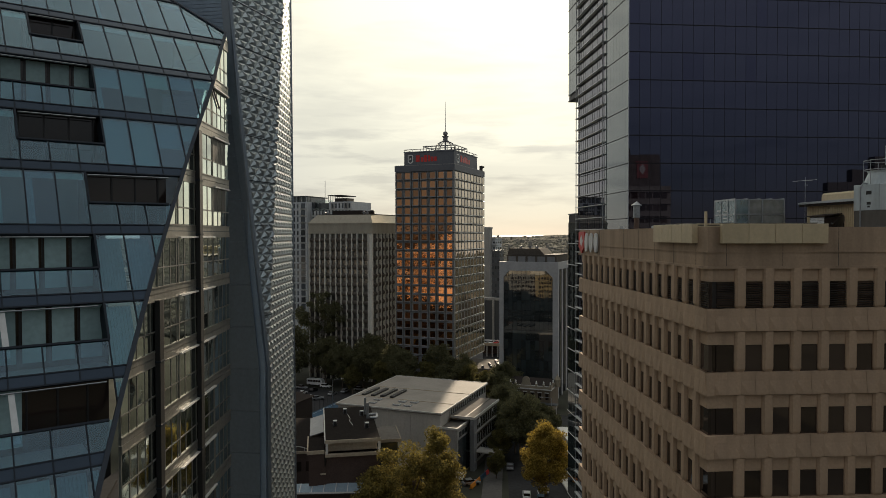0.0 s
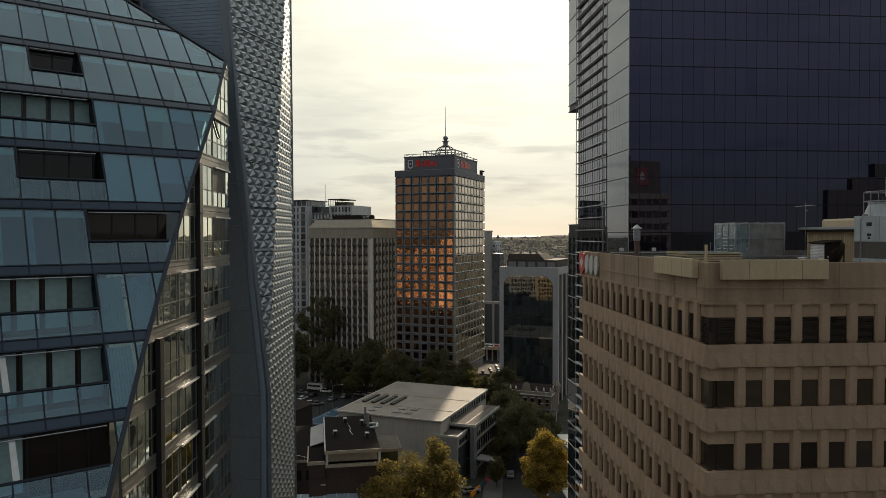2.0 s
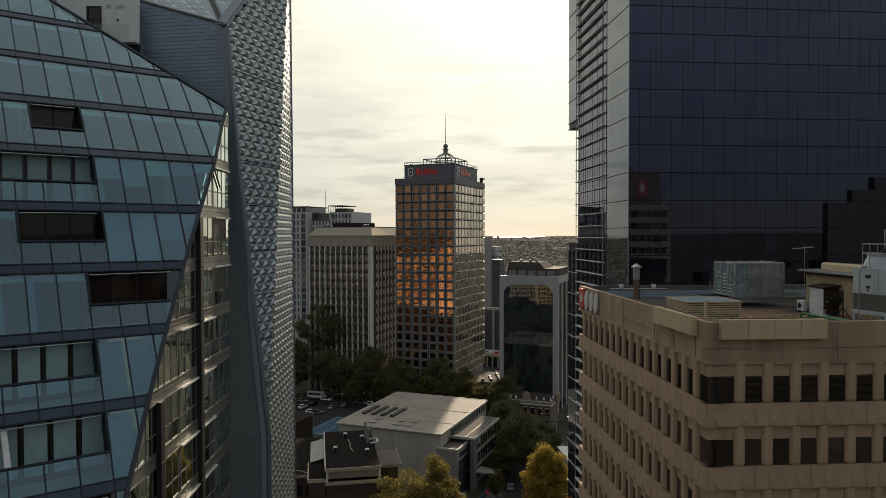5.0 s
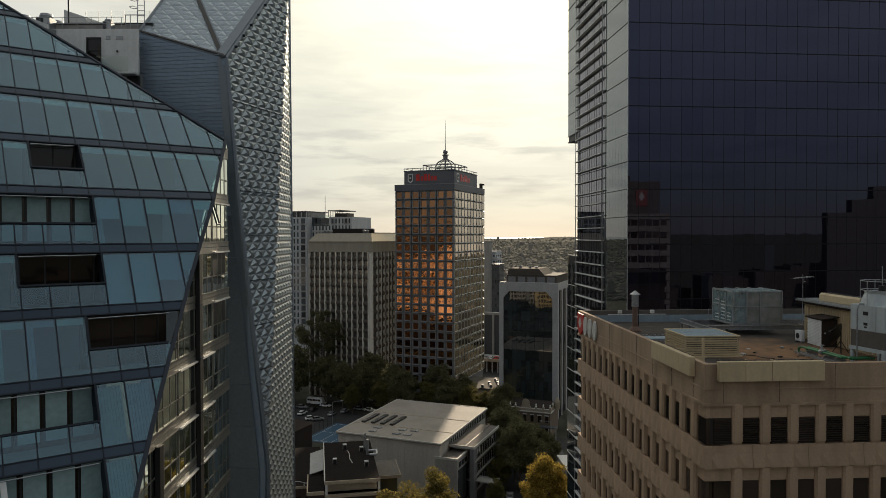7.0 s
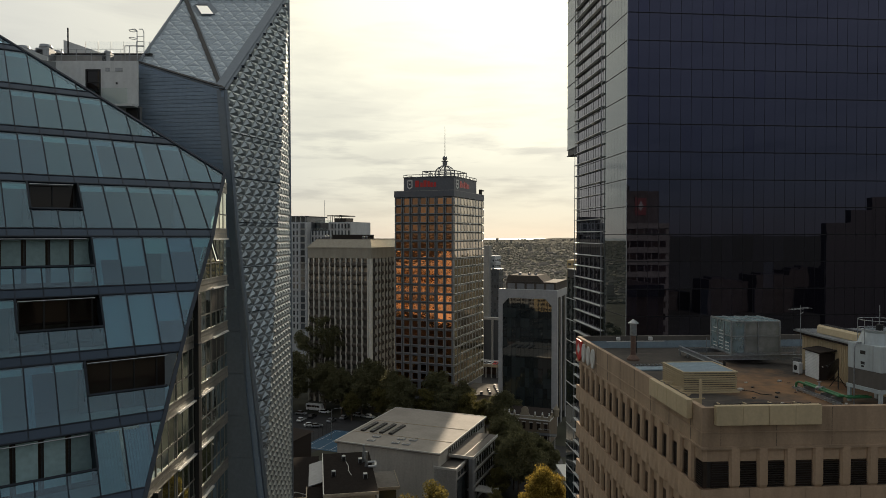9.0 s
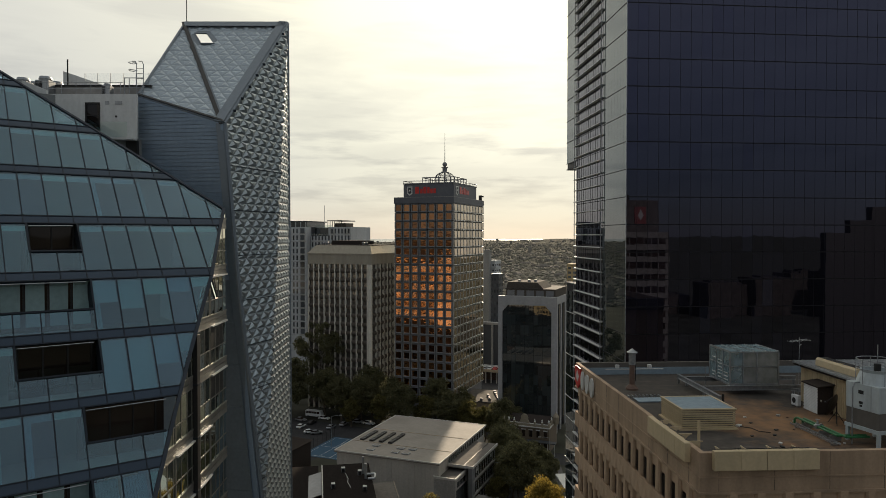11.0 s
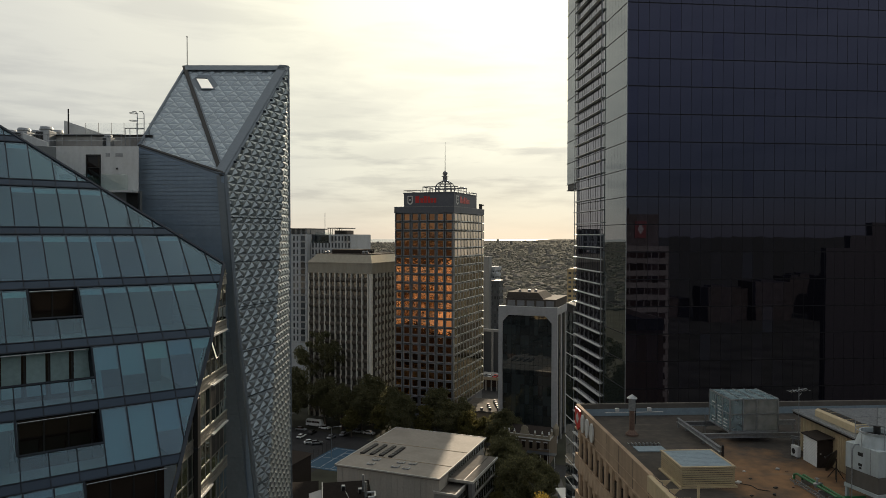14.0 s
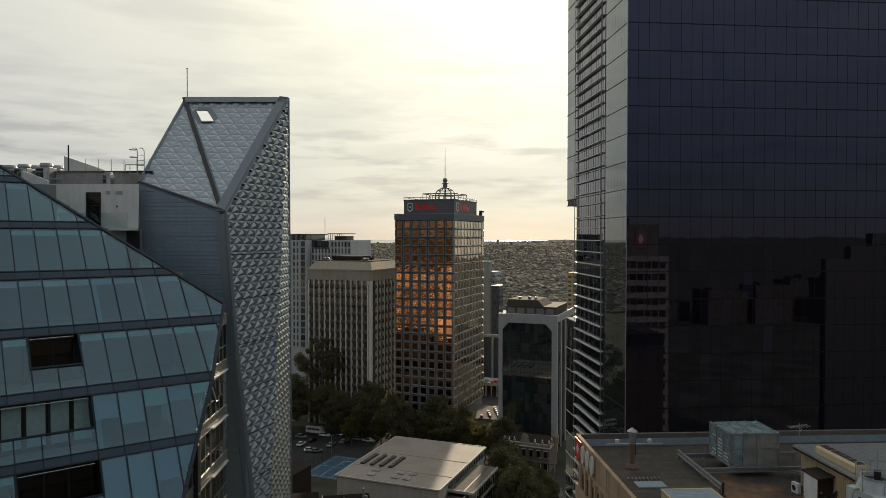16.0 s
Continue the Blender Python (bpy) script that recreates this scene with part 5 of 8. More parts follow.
# parapet: inner and outer faces with a roof between, and the coped rim
for a in ((0, 0, TW, 0.30), (0, 0.30, 0.30, TD), (0.30, TD - 0.30, TW, TD), (TW - 0.3, 0.3, TW, TD - 0.3)):
    part("parapet", Geo().box(a[0], a[1], Z0 - 1.75, a[2], a[3], Z0 + 0.35), M_WINGROOF if a[1] > 5 else M_TAN_CAP, tan)
for i in range(10):
    part("parapet_joint", Geo().box(3.0 * i + 0.99, -0.006, Z0 - 1.68, 3.0 * i + 1.008, 0, Z0 + 0.33), M_BLACK, tan)
for i in range(8):
    part("parapet_joint", Geo().box(-0.012, 3.0 * i + 1.4, Z0 - 1.75, 0, 3.0 * i + 1.425, Z0 + 0.33), M_BLACK, tan)
part("string_course", Geo().box(-0.05, -0.05, Z0 - 0.98, TW, 0, Z0 - 0.92).box(-0.05, 0, Z0 - 0.98, 0, TD, Z0 - 0.92), M_TAN_CAP, tan)
part("roof_slab", Geo().box(0.30, 0.30, Z0 - 1.75, TW - 0.3, TD - 0.3, Z0 - 0.70), M_ROOF, tan, "brown stained flat roof membrane")
part("cornice", Geo().box(-0.10, -0.10, Z0 - 1.82, TW, 0.2, Z0 - 1.68).box(-0.10, 0.2, Z0 - 1.82, 0.2, TD, Z0 - 1.68), M_TAN_CAP, tan)

BAY = 1.5


def pilaster_geo():
    """Half-round pier with a tapered foot, from the lintel down to the sill; origin at the sill's middle."""
    prof = [(-0.29, 0.28), (-0.29, -0.01), (-0.20, -0.13), (0.20, -0.13), (0.29, -0.01), (0.29, 0.28)]
    g = Geo()
    low = [(x * 0.72, y * (0.4 if y < 0.1 else 1), 0.0) for x, y in prof]
    mid = [(x, y, 0.16) for x, y in prof]
    top = [(x, y, 2.10) for x, y in prof]
    n = len(prof)
    g.v = low + mid + top
    for r in (0, 1):
        g.f += [(r * n + i, r * n + (i + 1) % n, (r + 1) * n + (i + 1) % n, (r + 1) * n + i) for i in range(n)]
    g.f += [tuple(range(n - 1, -1, -1)), tuple(range(2 * n, 3 * n))]
    return g


def spandrel_geo(joint=False):
    """Precast panel under a window: flush with the piers at the sill, proud at its foot between them; some meet in a joint at the middle."""
    w, v, c = BAY / 2 - 0.002, BAY / 2 - 0.30, 0.009 if joint else 0.0
    g = Geo()
    for lo, hi in (((-w, -v), (-c, -c)), ((c, c), (v, w))) if joint else (((-w, -v), (v, w)),):
        k = len(g.v)
        for z, base, out in ((0, -0.118, -0.122), (-0.45, -0.118, -0.145), (-1.05, -0.118, -0.235), (-1.15, -0.118, -0.24), (-1.20, -0.08, -0.10)):
            left, right = (base, out) if lo[0] != lo[1] else (out, out), (out, base) if hi[0] != hi[1] else (out, out)
            ring = [(lo[0], 0.30, z), (lo[0], left[0], z)] + ([(lo[1], left[1], z)] if lo[0] != lo[1] else []) + ([(hi[0], right[0], z)] if hi[0] != hi[1] else []) + [(hi[1], right[1], z), (hi[1], 0.30, z)]
            n = len(ring)
            g.v += ring
        for j in range(4):
            g.f += [(k + j * n + i, k + (j + 1) * n + i, k + (j + 1) * n + (i + 1) % n, k + j * n + (i + 1) % n) for i in range(n)]
        g.f += [tuple(range(k, k + n)), tuple(range(k + 5 * n - 1, k + 4 * n - 1, -1))]
    return g


me_pil = pilaster_geo().mesh("pilaster", M_TAN, fix=True)
me_span = spandrel_geo().mesh("spandrel", M_TAN, fix=True)
me_span_j = spandrel_geo(True).mesh("spandrel", M_TAN, fix=True)
me_win = Geo().box(-0.46, 0.09, 0, 0.46, 0.28, 1.37).mesh("window_pane", M_TANWIN)
me_lint = Geo().box(-0.462, 0.06, 1.40, 0.462, 0.29, 2.05).mesh("lintel", M_TAN)
g = Geo()
for i in range(11):
    g.prism([(-0.45, 0.0, 0.06 + i * 0.12), (-0.45, 0.065, 0.02 + i * 0.12), (-0.45, 0.065, 0.04 + i * 0.12), (-0.45, 0.0, 0.08 + i * 0.12)], (0.9, 0, 0))
me_louv = g.mesh("louvre", M_LOUVRE)
side = pose(0, 0, 0, 0, 0, -90)  # the left-hand face looks along -x
rest_p, rest_s, rest_w, rest_l = Geo(), Geo(), Geo(), Geo()


def add_to(rest, me, m):
    k = len(rest.v)
    rest.v += [tuple(m @ v.co) for v in me.vertices]
    rest.f += [tuple(i + k for i in p.vertices) for p in me.polygons]


for f in range(17):
    zs = SILL0 - f * TFLOOR
    for face, count, first in ((0, 21, 1.75), (1, 16, 1.25)):
        near = (face == 0 and f < 4) or (face == 1 and f < 7)
        for i in range(-1, count):
            u = first + i * BAY
            if zs < 1.3:
                continue
            m = (Matrix.Translation((u, 0, zs)) if face == 0 else Matrix.Translation((0, u, zs)) @ side)
            mw = (Matrix.Translation((u + BAY / 2, 0, zs)) if face == 0 else Matrix.Translation((0, u + BAY / 2, zs)) @ side)
            if i >= 0:
                if near:
                    part("pilaster", me_pil, None, tan, at=m)
                else:
                    add_to(rest_p, me_pil, m)
            sp = me_span if (i + face) % 2 else me_span_j
            if near:
                part("spandrel", sp, None, tan, at=mw)
                part("window_pane", me_win, None, tan, at=mw)
                part("lintel", me_lint, None, tan, at=mw)
                if f == 0:
                    part("louvre", me_louv, None, tan, at=mw)
            else:
                add_to(rest_s, sp, mw)
                add_to(rest_w, me_win, mw)
                add_to(rest_l, me_lint, mw)
    # corner window wraps the edge
    if zs > 1.3:
        part("corner_pane", Geo().box(0.2, 0.16, zs, 1.45, 0.2, zs + 1.37).box(0.16, 0.2, zs, 0.2, 0.95, zs + 1.37), M_TANWIN if f else M_LOUVRE, tan, "dark window wrapping the corner")
        part("corner_lintel", Geo().prism([(0.04, 0.04, zs + 1.4), (1.45, 0.04, zs + 1.4), (1.45, 0.3, zs + 1.4), (0.3, 0.3, zs + 1.4), (0.3, 0.95, zs + 1.4), (0.04, 0.95, zs + 1.4)], (0, 0, 0.66)), M_TAN, tan)
        part("corner_spandrel", Geo().prism([(-0.14, -0.14, zs - 1.2), (1.0, -0.14, zs - 1.2), (1.0, 0.3, zs - 1.2), (0.3, 0.3, zs - 1.2), (0.3, 0.5, zs - 1.2), (-0.14, 0.5, zs - 1.2)], (0, 0, 1.2)), M_TAN, tan)
for nm, r, ma in (("pilaster_rest", rest_p, M_TAN), ("spandrel_rest", rest_s, M_TAN), ("window_rest", rest_w, M_TANWIN), ("lintel_rest", rest_l, M_TAN)):
    tagged(part(nm, r, ma, tan), kind="stuff")

# cream boxes hung on the parapet
def hung_box(m, n):
    t = thing("parapet_box", TAN @ m, "row of cream metal boxes hung on the parapet", "sign box", "boxes on the parapet")
    for i in range(n):
        part("box_panel", Geo().box(i * 1.41 + 0.01, -0.32, Z0 - 0.50, i * 1.41 + 1.40, 0, Z0 + 0.52), M_CREAM, t, bevel=0.012)
        part("bracket", Geo().box(i * 1.41 + 0.6, 0, Z0 + 0.36, i * 1.41 + 0.66, 1.0, Z0 + 0.41).prism([(i * 1.41 + 0.6, 0.2, Z0 + 0.36), (i * 1.41 + 0.6, 0.9, Z0 + 0.36), (i * 1.41 + 0.6, 0.2, Z0 - 0.3)], (0.05, 0, 0)), M_CREAM, t)
    part("cable", Geo().path([(j * 0.35, 0.05 + 0.06 * math.sin(j * 2.1), Z0 + 0.54 + 0.02 * math.cos(j * 3.0)) for j in range(n * 4)], 0.022, 5), M_BLACK, t)
    return t


hung_box(pose(0.60, -0.02, 0), 4)
hung_box(pose(-0.02, 6.78, 0, 0, 0, -90), 4)

# wall sign: red shield and pale letter shapes as plain blocks
sign = thing("wall_sign", TAN, "red shield and pale plain-shaped sign blocks on the parapet", "sign")
part("shield", Geo().prism([(-0.16, 25.3, Z0 + 0.20), (-0.16, 25.3, Z0 - 1.1), (-0.16, 24.4, Z0 - 1.65), (-0.16, 23.5, Z0 - 1.1), (-0.16, 23.5, Z0 + 0.20)], (0.12, 0, 0)), M_RED, sign)
part("shield_mark", Geo().prism([(-0.18, 24.9, Z0 - 0.6), (-0.18, 24.4, Z0 - 1.1), (-0.18, 23.9, Z0 - 0.6), (-0.18, 24.4, Z0 - 0.1)], (0.02, 0, 0)), M_FIN, sign)
for a in (22.9, 21.5, 20.1):
    ring = [(-0.16, a + 0.52 * math.cos(k * math.pi / 6), Z0 - 0.72 + 0.80 * math.sin(k * math.pi / 6)) for k in range(12)]
    part("sign_block", Geo().prism(ring, (0.12, 0, 0)), M_FIN, sign)

RZ = Z0 - 0.70


def at_roof(x, y, z=0.0, turn=0.0):
    return TAN @ pose(x, y, RZ + z, 0, 0, turn)


# flue
t = thing("roof_flue", at_roof(3.0, 19.4), "rusty metal roof flue with a pale conical cowl", "flue")
part("base_flange", Geo().lathe((0, 0, 0), [(0.50, 0), (0.50, 0.12), (0.30, 0.35), (0.22, 0.42)], 16), M_RUST, t)
part("pipe", Geo().tube((0, 0, 0.3), (0, 0, 2.2), 0.21, 16), M_RUST, t)
part("collar", Geo().tube((0, 0, 2.0), (0, 0, 2.95), 0.27, 16), M_STEEL, t)
part("cowl", Geo().lathe((0, 0, 2.95), [(0.42, 0), (0.42, 0.05), (0.05, 0.33), (0.0, 0.36)], 16), M_STEEL, t)

# slatted plant box
t = thing("louvred_plant_box", at_roof(2.25, 7.75, 0, 0) @ Matrix.Diagonal((1, 0.69, 1, 1)), "cream louvred roof plant box with a pale blue ribbed top", "roof vent")
part("kerb", Geo().box(-0.15, -0.15, 0, 3.65, 5.2, 0.10), M_CREAM, t)
part("core", Geo().box(0.12, 0.12, 0.1, 3.38, 4.93, 1.25), M_BLACK, t)
for i in range(8):
    z = 0.13 + i * 0.142
    part("slat", Geo().box(0, 0, z, 3.5, 0.10, z + 0.095).box(0, 0.1, z, 0.10, 5.05, z + 0.095).box(3.4, 0.1, z, 3.5, 5.05, z + 0.095).box(0.1, 4.95, z, 3.4, 5.05, z + 0.095), M_CREAM, t)
part("top_rim", Geo().box(-0.05, -0.07, 1.27, 3.55, 0.16, 1.36).box(-0.05, 4.89, 1.27, 3.55, 5.12, 1.36).box(-0.05, 0.16, 1.27, 0.10, 4.89, 1.36).box(3.40, 0.16, 1.27, 3.55, 4.89, 1.36), M_CREAM, t)
g = Geo().box(0.10, 0.16, 1.27, 3.40, 4.89, 1.335)
for i in range(12):
    g.box(0.12, 0.40 + i * 0.385, 1.335, 3.38, 0.42 + i * 0.385, 1.342)
part("ribbed_top", g, M_BLUE_BAND, t)

# glazed equipment cage
t = thing("equipment_cage", at_roof(9.93, 17.0, 0.82), "weathered glass and steel equipment enclosure on roof beams", "plant enclosure")
cw, cd, ch = 3.87, 3.5, 2.55
fr = [(0, 0), (cw * 0.5, 0), (cw, 0)]
for x in (0, cw * 0.27, cw * 0.55, cw):
    for y in (0, cd):
        part("post", Geo().box(x - 0.05, y - 0.05, 0, x + 0.05, y + 0.05, ch), M_STEEL, t)
for y in (cd * 0.33, cd * 0.66):
    for x in (0, cw):
        part("post", Geo().box(x - 0.05, y - 0.05, 0, x + 0.05, y + 0.05, ch), M_STEEL, t)
for z in (0.02, 1.35, ch - 0.08):
    part("rail", Geo().box(0, -0.04, z, cw, 0.04, z + 0.08), M_STEEL, t)
    part("rail", Geo().box(-0.04, 0.04, z, 0.04, cd, z + 0.08), M_STEEL, t)
    part("rail", Geo().box(cw - 0.04, 0.04, z, cw + 0.04, cd, z + 0.08), M_STEEL, t)
for i in range(5):
    part("roof_bar", Geo().box(i * cw / 4 - 0.03, 0, ch, i * cw / 4 + 0.03, cd, ch + 0.06), M_STEEL, t)
part("front_pane", Geo().box(0.05, 0.0, 0.08, cw * 0.27, 0.02, ch - 0.08), M_CAGE, t, "clear blue-green glass")
part("front_pane", Geo().box(cw * 0.27, 0.0, 0.08, cw - 0.05, 0.02, ch - 0.08), M_FROST, t, "dusty grey-brown front panel")
part("side_pane", Geo().box(-0.01, 0.05, 0.08, 0.01, cd - 0.05, ch - 0.08), M_CAGE, t)
part("side_pane", Geo().box(cw - 0.01, 0.05, 0.08, cw + 0.01, cd - 0.05, ch - 0.08), M_CAGE, t)
part("rear_panel", Geo().box(0.05, cd - 0.02, 0.08, cw - 0.05, cd, ch - 0.08), M_CAGE, t)
part("top_pane", Geo().box(0.03, 0.03, ch - 0.01, cw - 0.03, cd - 0.03, ch), M_CAGE, t)
part("machine", Geo().box(1.3, 0.8, 0.02, 3.0, 2.7, 1.9), M_RUST, t, bevel=0.04)
part("floor_pan", Geo().box(-0.05, -0.05, -0.06, cw + 0.05, cd + 0.05, 0.02), M_STEEL, t)
# white bars paint the sky that shows bright through the vent slots
for j, y in enumerate((0.35, 1.35, 2.35)):
    for i in range((3, 6, 3)[j]):
        z = 0.25 + i * 0.27 + (0.9 if j == 2 and i == 2 else 0)
        part("vent_slot", Geo().box(-0.05, y, z, -0.012, y + 0.62, z + 0.07), M_FIN, t)


def roof_beam(x0, y0, x1, y1, z=0.12, h=0.34):
    t = thing("roof_beam", at_roof(x0, y0, z, math.degrees(math.atan2(y1 - y0, x1 - x0))), "grey painted steel support beam on the roof", "beam", "roof support beams")
    ln = math.hypot(x1 - x0, y1 - y0)
    part("flange", Geo().box(0, -0.12, 0, ln, 0.12, 0.03), M_STEEL, t)
    part("flange", Geo().box(0, -0.12, h - 0.03, ln, 0.12, h), M_STEEL, t)
    part("web", Geo().box(0, -0.015, 0.03, ln, 0.015, h - 0.03), M_STEEL, t)
    part("stub", Geo().box(0.1, -0.06, -z, 0.25, 0.06, 0).box(ln - 0.25, -0.06, -z, ln - 0.1, 0.06, 0), M_STEEL, t)
    return t


roof_beam(7.5, 13.4, 7.65, 21.5, 0.42, 0.36)
roof_beam(7.6, 16.9, 17.2, 16.9, 0.40, 0.36)
roof_beam(7.75, 20.4, 17.2, 20.4, 0.40, 0.36)
roof_beam(14.6, 16.6, 16.2, 15.2, 0.4, 0.2)
t = thing("beam_post", at_roof(7.55, 13.2), "short dark steel post beside the roof beam", "post")
part("shaft", Geo().tube((0, 0, 0), (0, 0, 1.0), 0.09, 8), M_BLACK, t)
part("foot", Geo().lathe((0, 0, 0), [(0.22, 0), (0.22, 0.06), (0.08, 0.12)], 10), M_BLACK, t)
t = thing("roof_pole", at_roof(8.6, 18.4), "slim pale pole standing on the roof", "pole")
part("shaft", Geo().tube((0, 0, 0), (0, 0, 1.9), 0.03, 8), M_STEEL, t)

# blue-grey inner face of the far parapet, with a pipe rail and two floodlights
single("inner_parapet", Geo().box(0.31, TD - 0.34, RZ, TW - 0.31, TD - 0.302, RZ + 0.62), M_BLUE_BAND, "blue-grey upstand along the rear parapet", kind="structure", m=TAN)
t = thing("light_bar", at_roof(2.4, 22.6), "pale pipe rail carrying two small floodlights", "lamp bar")
part("rail", Geo().tube((-0.6, 0, 1.0), (4.4, 0, 1.0), 0.035, 8), M_FIN, t)
for x in (1.75,):
    part("upright", Geo().tube((x, 0, 0), (x, 0, 1.5), 0.04, 8), M_BLACK, t)
    part("upright", Geo().tube((x + 0.25, 0, 0), (x + 0.25, 0, 1.5), 0.04, 8), M_BLACK, t)
for x in (0.4, 3.2):
    part("floodlight", Geo().box(x - 0.16, -0.12, 1.08, x + 0.16, 0.12, 1.38), M_FIN, t, bevel=0.03)

# solar strip and clips lying on the membrane
t = thing("roof_hatch", at_roof(2.0, 15.0), "low blue roof hatch with a row of pipe clips", "hatch")
part("lid", Geo().box(0, 0, 0, 2.2, 1.2, 0.10), M_BLUE_BAND, t, bevel=0.02)
for i in range(9):
    part("clip", Geo().box(-0.2 + i * 0.3, 1.6, 0, -0.12 + i * 0.3, 2.0, 0.14), M_STEEL, t)

# beige plant shed with corrugated wall
t = thing("plant_shed", at_roof(14.35, 4.4, 0, 0) @ Matrix.Diagonal((1, 1, 1.08, 1)), "beige corrugated plant shed with a grey metal roof", "shed")
part("wall", Geo().box(0.06, 0, 0, 8.5, 10.6, 2.65), M_CREAM, t)
for i in range(53):
    part("corrugation", Geo().prism([(0.06, i * 0.197 + 0.02, 0.05), (0.0, i * 0.197 + 0.06, 0.05), (0.0, i * 0.197 + 0.12, 0.05), (0.06, i * 0.197 + 0.16, 0.05)], (0, 0, 2.5)), M_CREAM, t)
part("roof", Geo().box(-0.35, -0.3, 2.65, 8.8, 10.9, 2.78), M_STEEL, t)
part("fascia", Geo().box(-0.36, -0.3, 2.48, -0.30, 10.9, 2.65), M_BROWN, t, "dark brown fascia under the roof edge")
g = Geo()
for i in range(14):
    g.box(-0.3 + i * 0.65, -0.3, 2.78, -0.27 + i * 0.65, 10.9, 2.80)
part("roof_rib", g, M_STEEL, t)
part("gutter", Geo().box(-0.48, -0.3, 2.64, -0.36, 10.9, 2.74), M_STEEL, t)
part("roof_duct", Geo().prism([(0.05, 4.4, 2.80), (1.05, 4.4, 2.80), (1.0, 4.4, 3.20), (0.85, 4.4, 3.32), (0.2, 4.4, 3.32), (0.06, 4.4, 3.20)], (0, 4.4, 0)), M_CREAM, t, "cream roof duct with dark grilles")
for i in range(7):
    part("duct_grille", Geo().box(0.25, 4.52 + i * 0.61, 3.32, 0.82, 5.02 + i * 0.61, 3.335), M_BLACK, t)

t = thing("louvred_cabinet", at_roof(13.22, 11.0, 0, -2) @ Matrix.Diagonal((0.62, 1.12, 0.96, 1)), "brown sheet-metal cabinet with a white louvred front", "cabinet")
part("body", Geo().box(0.04, 0, 0, 1.75, 1.6, 1.95), M_BROWN, t)
part("latch", Geo().box(0.3, -0.04, 0.95, 0.42, 0.0, 1.05), M_FIN, t)
part("lid", Geo().prism([(-0.15, -0.15, 1.95), (1.9, -0.15, 2.12), (1.9, -0.15, 2.20), (-0.15, -0.15, 2.03)], (0, 1.9, 0)), M_BROWN, t)
for i in range(17):
    part("louvre_blade", Geo().prism([(0.04, 0.05, 0.06 + i * 0.11), (-0.03, 0.05, 0.03 + i * 0.11), (-0.03, 0.05, 0.07 + i * 0.11), (0.04, 0.05, 0.13 + i * 0.11)], (0, 1.5, 0)), M_WHITE, t)

t = thing("split_condenser", at_roof(13.05, 13.3, 0, 8) @ Matrix.Diagonal((0.75, 0.75, 0.85, 1)), "small white outdoor air-conditioning unit", "air conditioner")
part("casing", Geo().box(-0.2, -0.45, 0.1, 0.2, 0.45, 1.0), M_WHITE, t, bevel=0.03)
part("fan_guard", Geo().tube((-0.21, 0.05, 0.55), (-0.23, 0.05, 0.55), 0.24, 16), M_BLACK, t)
part("foot", Geo().box(-0.2, -0.4, 0, 0.2, -0.3, 0.1).box(-0.2, 0.3, 0, 0.2, 0.4, 0.1), M_STEEL, t)

t = thing("satellite_dish", at_roof(12.95, 8.7), "dark mesh satellite dish on a tripod mast", "satellite dish")
mm = Matrix.Translation((0, 0, 1.15)) @ pose(0, 0, 0, 0, -72, -52) @ Matrix.Diagonal((1.15, 1.15, 1, 1))
g = Geo()
prof = [(0.02, 0.0), (0.25, 0.03), (0.5, 0.11), (0.68, 0.20)]
n = 20
for r, z in prof:
    g.v += [tuple(mm @ Vector((r * math.cos(2 * math.pi * i / n), r * math.sin(2 * math.pi * i / n), z))) for i in range(n)]
for j in range(3):
    g.f += [(j * n + i, j * n + (i + 1) % n, (j + 1) * n + (i + 1) % n, (j + 1) * n + i) for i in range(n)]
part("reflector", g, M_BLACK, t)
part("feed_arm", Geo().tube(mm @ Vector((0.64, 0, 0.19)), mm @ Vector((0, 0, 0.6)), 0.02).tube(mm @ Vector((0, 0, 0.56)), mm @ Vector((0, 0, 0.68)), 0.06), M_BLACK, t)
part("mast", Geo().tube((0.12, 0, 0), (0.12, 0, 1.4), 0.04), M_BLACK, t)
for a in (0, 120, 240):
    part("leg", Geo().tube((0.12, 0, 0.8), (0.12 + 0.55 * math.cos(radians(a)), 0.55 * math.sin(radians(a)), 0), 0.025), M_BLACK, t)

# cooling tower on legs
t = thing("cooling_tower", at_roof(11.95, 3.15, 0, 13) @ Matrix.Diagonal((0.875, 0.875, 1.09, 1)), "white sheet-metal cooling tower with a railed fan deck", "cooling tower")
for x in (0.1, 2.5):
    for y in (0.1, 2.5):
        part("leg", Geo().box(x - 0.1, y - 0.1, 0, x + 0.1, y + 0.1, 0.9), M_TOWERWHITE, t)
part("basin", Geo().box(-0.05, -0.05, 0.8, 2.65, 2.65, 1.0), M_TOWERWHITE, t)
part("intake", Geo().box(0.03, 0.03, 1.0, 2.57, 2.57, 1.9), M_WINGROOF, t, "dark louvred air intake")
part("casing", Geo().box(0, 0, 1.9, 2.6, 2.6, 3.3), M_TOWERWHITE, t, bevel=0.02)
part("seam", Geo().box(-0.012, 0.6, 1.9, 0, 0.63, 3.3).box(0.6, -0.012, 1.9, 0.63, 0, 3.3).box(1.9, -0.012, 1.9, 1.93, 0, 3.3), M_STEEL, t)
for a in ((1.2, 2.75, 1.6, 2.95), (1.25, 2.2, 1.55, 2.35), (1.3, 2.05, 1.5, 2.15)):
    part("vent_mark", Geo().box(-0.014, a[0], a[1], 0, a[2], a[3]), M_BLACK, t)
